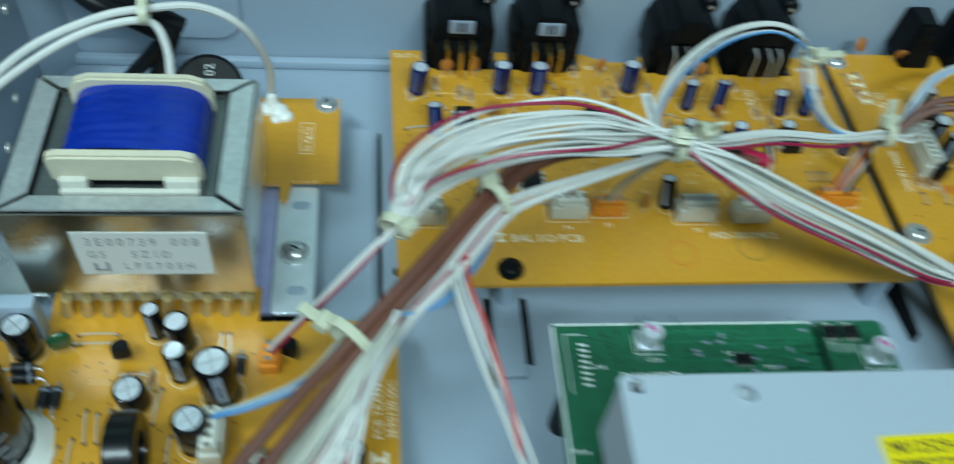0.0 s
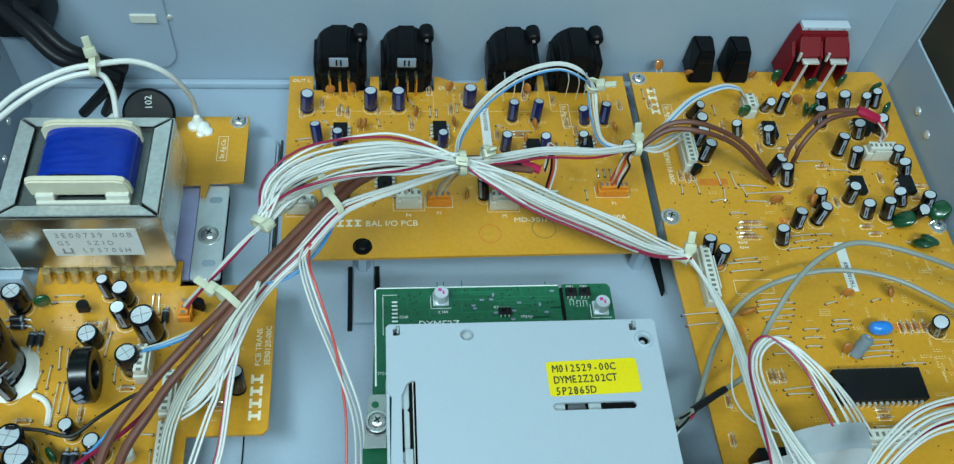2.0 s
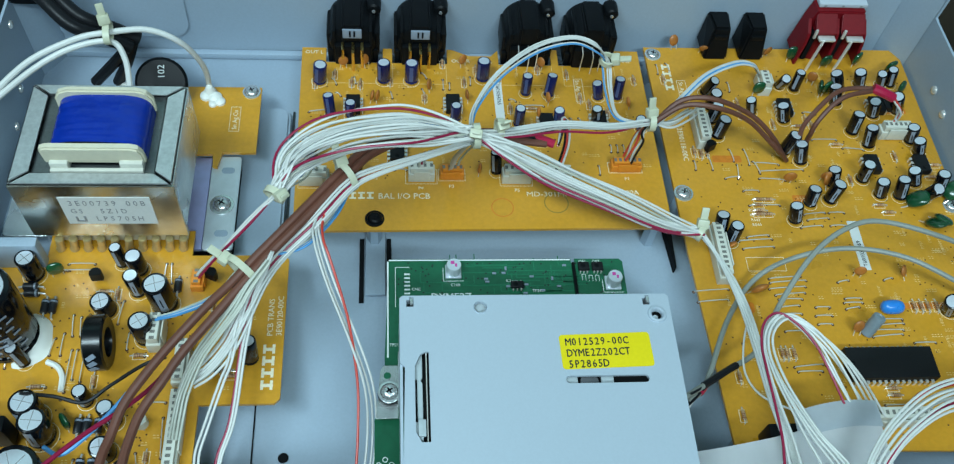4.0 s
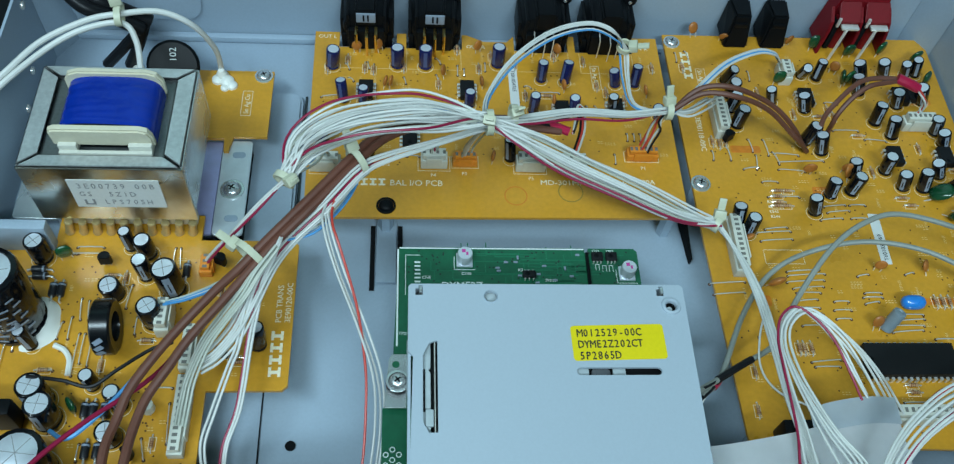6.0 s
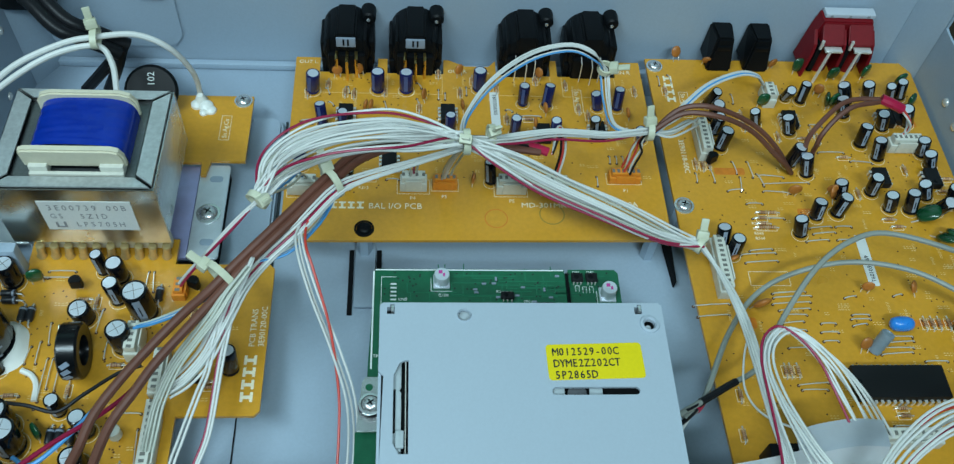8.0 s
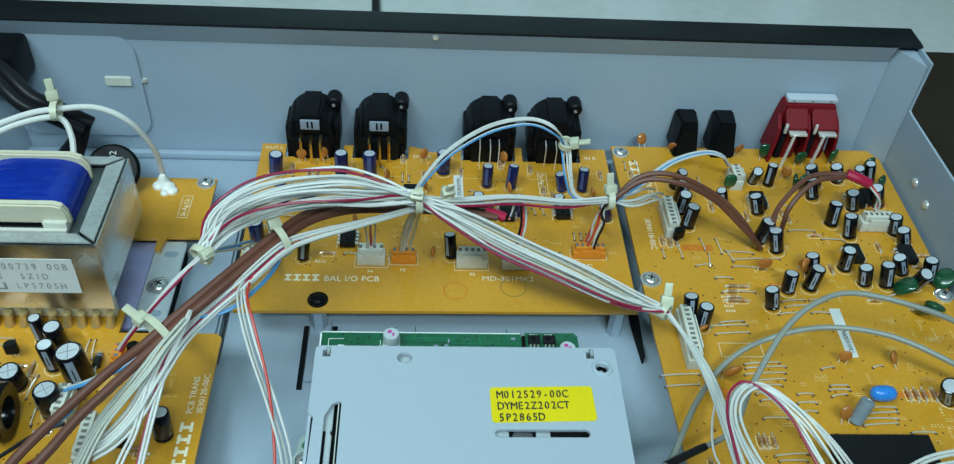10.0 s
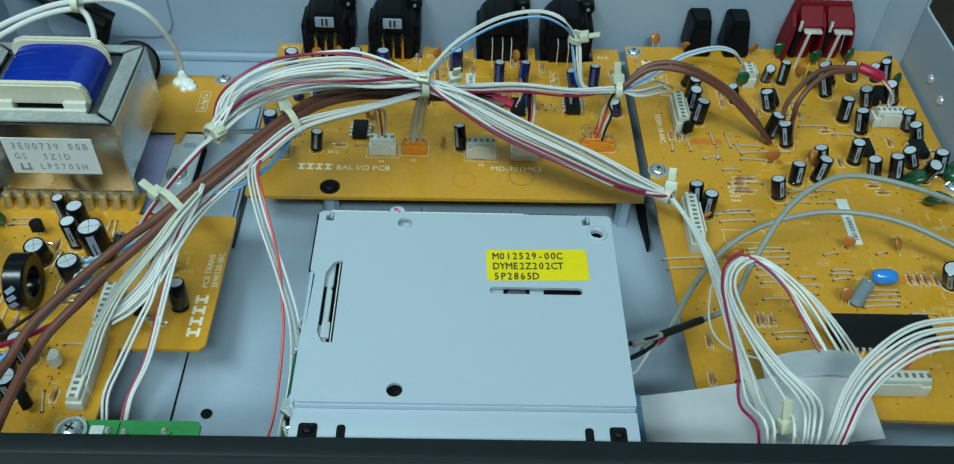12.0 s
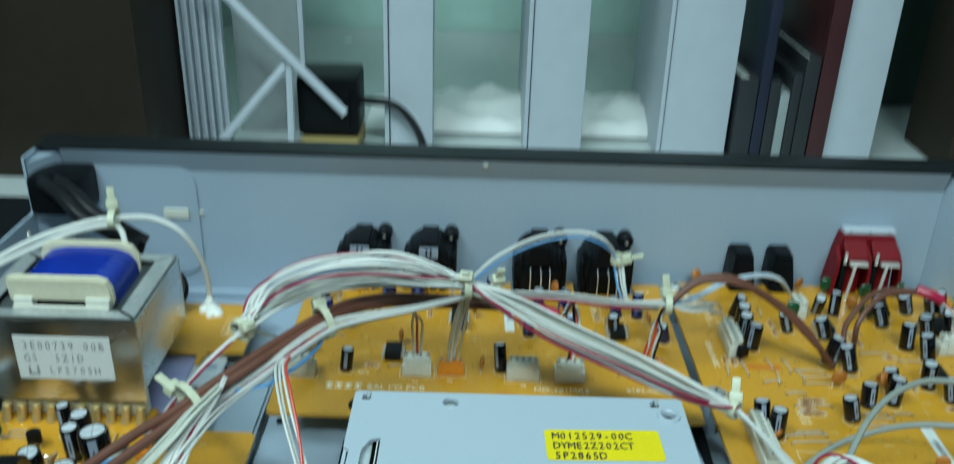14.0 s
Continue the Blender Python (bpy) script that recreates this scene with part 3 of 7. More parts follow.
SHRINK_TAIL = [
    (0.274, 0.282, 0.036),
    (0.28, 0.28, 0.03),
    (0.282, 0.281, 0.023),
    (0.281, 0.281, 0.018),
]
TO_ORANGE = [
    (0.001, 0.213, 0.055),
    (-0.012, 0.205, 0.044),
    (-0.025, 0.201, 0.028),
    (-0.033, 0.2, 0.016),
]
LEFT_DROP = [
    (0.001, 0.19, 0.052),
    (-0.003, 0.185, 0.046),
    (-0.008, 0.177, 0.041),
    (-0.011, 0.168, 0.036),
    (-0.014, 0.157, 0.029),
    (-0.017, 0.151, 0.025),
    (-0.022, 0.137, 0.019),
    (-0.025, 0.127, 0.015),
    (-0.024, 0.118, 0.011),
]
EDGE_DROP = [
    (0.001, 0.19, 0.052),
    (-0.002, 0.185, 0.046),
    (-0.006, 0.178, 0.041),
    (-0.008, 0.168, 0.036),
    (-0.01, 0.16, 0.03),
    (-0.013, 0.139, 0.02),
    (-0.017, 0.127, 0.015),
    (-0.018, 0.118, 0.011),
]
LEFT_COMB = [
    (-0.0, 0.187, 0.05),
    (-0.007, 0.179, 0.046),
    (-0.012, 0.172, 0.042),
    (-0.019, 0.165, 0.036),
    (-0.025, 0.158, 0.031),
    (-0.03, 0.148, 0.025),
    (-0.032, 0.14, 0.021),
    (-0.033, 0.132, 0.019),
]
BROWN_MAIN = [
    (0.107, 0.247, 0.046),
    (0.090, 0.2475, 0.048),
    (0.074, 0.2475, 0.0485),
    (0.060, 0.247, 0.0490),
    (0.048, 0.244, 0.0505),
    (0.036, 0.236, 0.0525),
    (0.027, 0.225, 0.0535),
    (0.011, 0.206, 0.051),
]
BROWN_ENDS = [
    [(-0.005, 0.191, 0.047), (-0.014, 0.181, 0.044), (-0.022, 0.172, 0.043), (-0.033, 0.159, 0.040), (-0.041, 0.148, 0.038), (-0.047, 0.138, 0.036), (-0.050, 0.128, 0.034), (-0.052, 0.119, 0.034), (-0.052, 0.104, 0.033), (-0.051, 0.087, 0.032)],
    [(-0.001, 0.191, 0.047), (-0.011, 0.179, 0.044), (-0.018, 0.170, 0.042), (-0.029, 0.156, 0.039), (-0.035, 0.146, 0.037), (-0.041, 0.136, 0.035), (-0.044, 0.125, 0.034), (-0.045, 0.115, 0.034), (-0.046, 0.102, 0.033), (-0.046, 0.087, 0.032)],
]
BROWN_SIDE = [
    (0.077, 0.238, 0.057),
    (0.057, 0.232, 0.054),
    (0.038, 0.225, 0.053),
    (0.028, 0.219, 0.052),
    (0.016, 0.205, 0.049),
    (0.003, 0.194, 0.043),
    (-0.004, 0.184, 0.041),
    (-0.01, 0.171, 0.037),
    (-0.015, 0.163, 0.031),
    (-0.022, 0.156, 0.026),
    (-0.028, 0.153, 0.023),
]
RED_DROP = [
    (0.024, 0.219, 0.047),
    (0.019, 0.207, 0.05),
    (0.019, 0.196, 0.052),
    (0.022, 0.187, 0.05),
    (0.028, 0.17, 0.04),
    (0.031, 0.155, 0.03),
    (0.032, 0.142, 0.023),
    (0.031, 0.119, 0.014),
    (0.027, 0.106, 0.01),
]
WHITE_DROP = [
    (0.024, 0.22, 0.046),
    (0.017, 0.205, 0.049),
    (0.017, 0.195, 0.05),
    (0.022, 0.18, 0.044),
    (0.03, 0.163, 0.034),
    (0.036, 0.147, 0.026),
    (0.037, 0.132, 0.018),
    (0.035, 0.114, 0.012),
]
BLUE_DROP = [
    (0.027, 0.22, 0.052),
    (0.026, 0.216, 0.048),
    (0.021, 0.207, 0.046),
    (0.011, 0.197, 0.044),
    (-0.002, 0.194, 0.043),
    (-0.01, 0.19, 0.041),
    (-0.02, 0.182, 0.034),
    (-0.034, 0.179, 0.027),
    (-0.044, 0.179, 0.022),
]
IN_LOOP = [
    (0.075, 0.237, 0.06),
    (0.078, 0.258, 0.052),
    (0.089, 0.276, 0.053),
    (0.106, 0.29, 0.055),
    (0.123, 0.296, 0.055),
    (0.134, 0.294, 0.052),
    (0.14, 0.295, 0.042),
    (0.141, 0.284, 0.036),
    (0.142, 0.267, 0.038),
    (0.152, 0.26, 0.041),
]
SMALL_LOOP = [
    (0.157, 0.259, 0.043),
    (0.171, 0.276, 0.038),
    (0.188, 0.294, 0.036),
    (0.205, 0.304, 0.034),
    (0.215, 0.307, 0.03),
    (0.221, 0.31, 0.022),
]
GREY_LOW = [
    (0.152, 0.138, 0.03),
    (0.161, 0.146, 0.028),
    (0.178, 0.176, 0.02),
    (0.193, 0.195, 0.018),
    (0.208, 0.202, 0.024),
    (0.23, 0.204, 0.03),
    (0.253, 0.199, 0.032),
    (0.274, 0.188, 0.03),
    (0.302, 0.176, 0.02),
]
GREY_HIGH = [
    (0.148, 0.137, 0.034),
    (0.17, 0.151, 0.027),
    (0.187, 0.162, 0.024),
    (0.197, 0.178, 0.028),
    (0.21, 0.194, 0.04),
    (0.224, 0.203, 0.046),
    (0.24, 0.206, 0.047),
    (0.268, 0.199, 0.044),
    (0.302, 0.193, 0.03),
]
LOOP_INNER = [
    (0.208, 0.133, 0.036),
    (0.203, 0.142, 0.041),
    (0.198, 0.153, 0.045),
    (0.192, 0.161, 0.047),
    (0.186, 0.165, 0.047),
    (0.18, 0.16, 0.047),
    (0.177, 0.151, 0.047),
    (0.175, 0.14, 0.05),
    (0.174, 0.126, 0.052),
    (0.173, 0.114, 0.054),
    (0.171, 0.101, 0.056),
    (0.174, 0.091, 0.058),
    (0.177, 0.0845, 0.036),
]
LOOP_OUTER = [
    (0.231, 0.134, 0.021),
    (0.221, 0.143, 0.032),
    (0.21, 0.15, 0.042),
    (0.2, 0.158, 0.046),
    (0.191, 0.163, 0.047),
    (0.184, 0.159, 0.046),
    (0.181, 0.151, 0.046),
    (0.181, 0.138, 0.049),
    (0.184, 0.126, 0.051),
    (0.188, 0.115, 0.053),
    (0.194, 0.103, 0.055),
    (0.19, 0.091, 0.058),
    (0.191, 0.0845, 0.036),
]
CORNER_RUN = [
    (0.193, 0.0842, 0.032),
    (0.199, 0.0940, 0.045),
    (0.2075, 0.108, 0.0505),
    (0.2195, 0.119, 0.0530),
    (0.2365, 0.128, 0.0530),
    (0.262, 0.133, 0.046),
    (0.290, 0.133, 0.030),
]
MAINS = [
    (-0.122, 0.26, 0.044),
    (-0.113, 0.269, 0.048),
    (-0.101, 0.282, 0.052),
    (-0.084, 0.29, 0.056),
    (-0.071, 0.292, 0.058),
    (-0.056, 0.295, 0.057),
    (-0.044, 0.295, 0.05),
    (-0.038, 0.299, 0.032),
    (-0.039, 0.305, 0.012),
]
MAINS_TWO = [
    (-0.122, 0.256, 0.042),
    (-0.113, 0.266, 0.046),
    (-0.099, 0.28, 0.05),
    (-0.085, 0.287, 0.054),
    (-0.07, 0.289, 0.056),
    (-0.065, 0.285, 0.05),
    (-0.064, 0.277, 0.04),
]
CORD = [
    (-0.113, 0.326, 0.06),
    (-0.099, 0.312, 0.06),
    (-0.087, 0.302, 0.055),
    (-0.077, 0.303, 0.048),
    (-0.066, 0.304, 0.04),
]
CORD_CORE = [
    (-0.067, 0.305, 0.04),
    (-0.077, 0.305, 0.028),
    (-0.09, 0.307, 0.012),
]
CORD_CORE_TWO = [
    (-0.067, 0.305, 0.04),
    (-0.072, 0.305, 0.028),
    (-0.08, 0.307, 0.012),
]
BLACK_LEAD = [
    (-0.085, 0.147, 0.028),
    (-0.075, 0.148, 0.022),
    (-0.065, 0.146, 0.021),
    (-0.056, 0.151, 0.024),
    (-0.044, 0.156, 0.03),
    (-0.036, 0.158, 0.032),
]
CRIMSON_LEAD = [
    (-0.074, 0.105, 0.045),
    (-0.067, 0.117, 0.040),
    (-0.057, 0.129, 0.036),
    (-0.047, 0.140, 0.031),
    (-0.038, 0.150, 0.030),
    (-0.030, 0.162, 0.033),
]
BLUE_LEAD = [
    (-0.077, 0.131, 0.018),
    (-0.071, 0.128, 0.018),
    (-0.064, 0.132, 0.02),
    (-0.053, 0.141, 0.026),
    (-0.043, 0.15, 0.033),
    (-0.033, 0.16, 0.037),
]

# ---- chassis ----
case = thing("player_chassis", (0.092, 0.21, FLOOR_Z - 0.012), "blue-grey enamelled steel chassis of an opened player, lid removed", "chassis")
part("base_plate", box(LEFT_X - 0.0012, RIGHT_X + 0.0012, FRONT_Y, WALL_Y + 0.0012, FLOOR_Z - 0.0012, FLOOR_Z, 0.0004), CHASSIS, case, "blue-grey steel base plate")
part("back_panel", box(LEFT_X, RIGHT_X, WALL_Y, WALL_Y + 0.0012, FLOOR_Z, RIM_Z), CHASSIS, case)
SIDE = [(FRONT_Y, FLOOR_Z), (WALL_Y + 0.0012, FLOOR_Z), (WALL_Y + 0.0012, RIM_Z), (0.3260, RIM_Z), (0.3265, 0.0440), (0.3235, 0.0435), (FRONT_Y, 0.0460)]
for cx in (LEFT_X - 0.0012, RIGHT_X):  # the side panels stand lower than the tabs at the back corners
    part("side_panel", moved(slab(SIDE, cx, cx + 0.0012), pose(0, 0, 0, 90, 0, 90)), CHASSIS, case)
part("front_panel", box(LEFT_X - 0.03, RIGHT_X + 0.03, FRONT_Y - 0.006, FRONT_Y, FLOOR_Z - 0.006, RIM_Z - 0.002, 0.001), FRONT_BLACK, case, "black front panel")
part("rim_flange", box(LEFT_X - 0.001, RIGHT_X + 0.001, WALL_Y - 0.0048, WALL_Y + 0.0110, RIM_Z + 0.0002, RIM_Z + 0.0016, 0.0005), FRONT_BLACK, case, "black rim along the back panel")
part("rim_bend", moved(slab([(WALL_Y - 0.0003, 0.0600), (WALL_Y - 0.0046, 0.0701), (WALL_Y - 0.0003, 0.0701)], LEFT_X + 0.0105, RIGHT_X - 0.0105), pose(0, 0, 0, 90, 0, 90)), CHASSIS, case)
for cx in (LEFT_X, RIGHT_X):  # folded corner seams
    s = 1 if cx < 0 else -1
    part("corner_fold", slab([(cx + s * 0.0002, WALL_Y - 0.0002), (cx + s * 0.0095, WALL_Y - 0.0002), (cx + s * 0.0088, WALL_Y - 0.0022), (cx + s * 0.0050, WALL_Y - 0.0080), (cx + s * 0.0002, WALL_Y - 0.0160)], FLOOR_Z, RIM_Z - 0.0024), CHASSIS, case)
part("back_step", box(LEFT_X + 0.008, RIGHT_X - 0.008, WALL_Y - 0.004, WALL_Y - 0.0003, FLOOR_Z + 0.0002, FLOOR_Z + 0.004, 0.0012), CHASSIS, case)
# pressed seams and slots of the base plate
for x0, x1, y0, y1 in ((0.0305, 0.0325, 0.200, 0.232), (0.0422, 0.0442, 0.208, 0.232)):
    part("slot", box(x0, x1, y0, y1, FLOOR_Z + 0.0002, FLOOR_Z + 0.0008), SLOT_BLACK, case, "black slot in the base plate")
part("divider", slab([(0.1690, 0.2140), (0.1696, 0.2140), (0.1704, 0.2330), (0.1704, 0.3360), (0.1668, 0.3360), (0.1676, 0.2330)], FLOOR_Z + 0.0002, -0.0005, 0.0003), SLOT_BLACK, case, "black divider strip between two boards")
part("pressed_bridge", box(0.0330, 0.0418, 0.203, 0.235, FLOOR_Z + 0.0003, FLOOR_Z + 0.0022, 0.0008), CHASSIS, case, "raised bridge in the base plate")
part("seam", box(-0.0091, -0.0086, 0.080, 0.2125, FLOOR_Z + 0.0002, FLOOR_Z + 0.0007), SLOT_BLACK, case)
part("seam", box(-0.0024, -0.0014, 0.212, 0.305, FLOOR_Z + 0.0002, FLOOR_Z + 0.0008), CHASSIS_DARK, case)
part("pressed_platform", slab(rounded(-0.115, -0.003, 0.205, 0.305, 0.006), FLOOR_Z + 0.0002, FLOOR_Z + 0.0042, 0.0012), CHASSIS, case, "raised platform under the transformer")
for hx, hy, hr in ((0.003, 0.1332, 0.0020), (-0.0065, 0.262, 0.0012), (0.004, 0.243, 0.0018), (0.0035, 0.098, 0.0022)):
    part("hole", moved(lathe([(0, 0), (hr, 0), (hr, 0.0003), (0, 0.0003)], 20), place(hx, hy, FLOOR_Z + 0.0003)), SLOT_BLACK, case)
for yy, zz in ((0.298, 0.024), (0.284, 0.0226), (0.20, 0.03), (0.15, 0.03)):
    part("rivet", moved(lathe([(0.0022, 0), (0.0020, 0.0008), (0.0012, 0.0014), (0, 0.0015)], 14, (-1, 0, 0)), place(RIGHT_X, yy, zz)), TIN, case)
for yy, zz in ((0.302, 0.012), (0.318, 0.036), (0.285, 0.006), (0.25, 0.03), (0.22, 0.03)):
    part("rivet", moved(lathe([(0.0020, 0), (0.0018, 0.0006), (0.0010, 0.001), (0, 0.001)], 14, (1, 0, 0)), place(LEFT_X, yy, zz)), TIN, case)
part("cable_saddle", moved(slab(rounded(-0.006, 0.006, -0.0024, 0.0024, 0.0008), 0, 0.002, 0.0003), place(-0.0625, WALL_Y, 0.038) @ pose(0, 0, 0, 90, 0, 0)), WHITE_PLASTIC, case, "small white plastic clip on the back panel")
for xx in (-0.0735, -0.051, 0.083):
    part("screw", moved(lathe([(0.0014, 0), (0.0012, 0.0008), (0, 0.001)], 12, (0, -1, 0)), place(xx, WALL_Y if xx < 0 else WALL_Y - 0.0036, 0.038 if xx < 0 else RIM_Z - 0.0022)), TIN, case)
part("inlet_plate", moved(slab(rounded(-0.030, 0.034, -0.028, 0.028, 0.010), 0, 0.0008, 0.0002), place(-0.086, WALL_Y - 0.0002, 0.034) @ pose(0, 0, 0, 90, 0, 0)), CHASSIS, case)
for fx, fy in ((-0.1, 0.1), (0.28, 0.1), (-0.1, 0.32), (0.28, 0.32)):
    part("foot", moved(lathe([(0.010, 0), (0.012, 0.0105), (0, 0.0105)], 20), place(fx, fy, FLOOR_Z - 0.012)), BLACK_PLASTIC, case)


# ---- components ----
TOP = 0.012  # upper side of the circuit boards


def screw(parent, x, y, z, r=0.0034, material=STEEL, washer=True):
    m = place(x, y, z)
    head = piece("screw", ("screw", r, material.name), lambda: lathe([(r, 0), (r * 0.98, r * 0.22), (r * 0.86, r * 0.42), (r * 0.62, r * 0.58), (r * 0.30, r * 0.64), (0, r * 0.64)], 20), material, parent, m)
    piece("cross_recess", ("cross", r), lambda: box(-r * 0.42, r * 0.42, -r * 0.09, r * 0.09, r * 0.5, r * 0.645, 0, box(-r * 0.09, r * 0.09, -r * 0.42, r * 0.42, r * 0.5, r * 0.643)), SLOT_BLACK, head, m @ pose(0, 0, 0, 0, 0, 25 + 3000 * x % 60))
    if washer:
        piece("washer", ("washer", r, material.name), lambda: lathe([(r * 1.05, 0), (r * 1.35, 0), (r * 1.33, 0.0005), (r * 1.05, 0.0006)], 20), material, head, m)
    return head


def capacitor(parent, x, y, d, h, lx, ly, sleeve, rng, stripe=True, z=TOP):
    """An electrolytic can: shrunk sleeve with a crimped neck, bare scored top and a grey stripe; on blue sleeves the
    band is a painted reflection.
    """
    r = d / 2
    up = Vector((lx, ly, h)).normalized()
    m = place(x, y, z + 0.0006) @ Vector((0, 0, 1)).rotation_difference(up).to_matrix().to_4x4()
    m = m @ Matrix.Rotation(radians(rng.uniform(-55, 25)), 4, "Z")
    key = (round(d, 4), round(h, 4))

    def can():
        return lathe([(0, 0), (r * 0.92, 0), (r, h * 0.03), (r, h * 0.08), (r * 0.93, h * 0.11), (r, h * 0.15), (r, h * 0.95), (r * 0.95, h * 0.985), (r * 0.80, h), (r * 0.78, h * 0.985), (0, h * 0.985)], 20)

    def top():
        bm = lathe([(r * 0.79, 0), (r * 0.77, 0.0001), (0, 0.0001)], 20)
        return bm

    def score():
        bm = bmesh.new()
        for a in (0, 90) if d < 0.012 else (0, 60, 120):
            join(bm, moved(box(-r * 0.7, r * 0.7, -0.00013, 0.00013, 0.0001, 0.00018), pose(0, 0, 0, 0, 0, a)))
        return bm

    def band():
        bm = bmesh.new()
        n, q = 4, r * 1.012
        lo, hi = [], []
        for k in range(n + 1):
            a = radians(-90 - 16 + 32 * k / n)
            lo.append(bm.verts.new((q * math.cos(a), q * math.sin(a), h * 0.16)))
            hi.append(bm.verts.new((q * math.cos(a), q * math.sin(a), h * 0.95)))
        for k in range(n):
            bm.faces.new((lo[k], lo[k + 1], hi[k + 1], hi[k]))
        return bm

    body = piece("capacitor", ("can", key, sleeve.name), can, sleeve, parent, m)
    t = piece("can_top", ("top", key), top, CAN_TOP, body, m @ place(0, 0, h * 0.985))
    if d > 0.0078:
        piece("score_mark", ("score", key), score, INK_GREY, body, m @ place(0, 0, h * 0.985))
    # grey stripe on black sleeves, painted reflection on blue ones
    if stripe:
        piece("stripe", ("band", key, sleeve.name), band, SHEEN_BLUE if sleeve == SLEEVE_BLUE else STRIPE, body, m)
        if d > 0.0055 and sleeve != SLEEVE_BLUE:
            piece("minus_mark", ("minus", key), lambda: box(-0.0002, 0.0002, -r * 1.03, -r * 1.0, h * 0.35, h * 0.7), SLEEVE_BLACK, body, m)
    return body


def jumper(parent, x0, y0, x1, y1):
    """A bare wire staple with two solder ends."""
    L = max(0.003, round(math.hypot(x1 - x0, y1 - y0), 3))
    a = math.atan2(y1 - y0, x1 - x0)

    def make():
        return tube([Vector((-L / 2, 0, -0.0004)), Vector((-L / 2, 0, 0.0005)), Vector((-L / 2 + 0.0005, 0, 0.0009)), Vector((0, 0, 0.0011)), Vector((L / 2 - 0.0005, 0, 0.0009)), Vector((L / 2, 0, 0.0005)), Vector((L / 2, 0, -0.0004))], 0.00024, 5)
    m = place((x0 + x1) / 2, (y0 + y1) / 2, TOP) @ Matrix.Rotation(a, 4, "Z")
    ob = piece("jumper_wire", ("jumper", L), make, TIN, parent, m)
    for s in (-1, 1):
        piece("wire_hole", "wire hole", lambda: lathe([(0.00070, 0), (0, 0.00005)], 10), WIRE_HOLE, ob, m @ place(s * (L / 2 + 0.0001), 0, 0.00003))
    return ob


def resistor(parent, x, y, upright):
    m = place(x, y, TOP) @ Matrix.Rotation(radians(90 if upright else 0), 4, "Z")

    def body():
        return moved(lathe([(0, -0.0018), (0.0007, -0.0018), (0.00085, -0.0013), (0.00065, -0.0006), (0.00065, 0.0006), (0.00085, 0.0013), (0.0007, 0.0018), (0, 0.0018)], 10, (1, 0, 0)), place(0, 0, 0.0011))

    def bands():
        bm = bmesh.new()
        for k in (-0.0012, -0.0004, 0.0004):
            join(bm, moved(lathe([(0.0007 if abs(k) < 0.001 else 0.0009, -0.00012), (0.0007 if abs(k) < 0.001 else 0.0009, 0.00012)], 10, (1, 0, 0)), place(k, 0, 0.0011)))
        return bm

    def lead():
        return tube([Vector((-0.0034, 0, -0.0004)), Vector((-0.0033, 0, 0.0009)), Vector((-0.0018, 0, 0.0011)), Vector((0.0018, 0, 0.0011)), Vector((0.0033, 0, 0.0009)), Vector((0.0034, 0, -0.0004))], 0.00025, 5)
    def outline():
        bm = box(-0.0026, 0.0026, -0.0013, -0.0011, 0, 0.00006)
        box(-0.0026, 0.0026, 0.0011, 0.0013, 0, 0.00006, 0, bm), box(-0.0026, -0.0024, -0.0011, 0.0011, 0, 0.00006, 0, bm), box(0.0024, 0.0026, -0.0011, 0.0011, 0, 0.00006, 0, bm)
        return bm
    piece("outline_mark", "resistor outline", outline, SILK, parent, m)
    ob = piece("resistor", "resistor", body, RESISTOR, parent, m)
    piece("colour_band", "bands", bands, BAND, ob, m)
    piece("lead_wire", "lead", lead, TIN, ob, m)


def disc(parent, x, y, turn, lean, size=1.0):
    """A dipped ceramic disc on two wire legs."""
    m = place(x, y, TOP) @ pose(0, 0, 0, 0, 0, turn) @ pose(0, 0, 0, lean, 0, 0) @ Matrix.Diagonal((size, size, size, 1))

    def body():
        bm = bmesh.new()
        bmesh.ops.create_uvsphere(bm, u_segments=16, v_segments=10, radius=1)
        return moved(bm, place(0, 0, 0.0048) @ Matrix.Diagonal((0.0025, 0.0010, 0.0029, 1)))

    def legs():
        return join(tube([Vector((-0.0014, 0, -0.0003)), Vector((-0.0015, 0, 0.0026))], 0.00025, 5), tube([Vector((0.0014, 0, -0.0003)), Vector((0.0015, 0, 0.0026))], 0.00025, 5))
    ob = piece("ceramic_capacitor", "disc", body, CERAMIC, parent, m)
    piece("lead_wire", "disc legs", legs, TIN, ob, m)


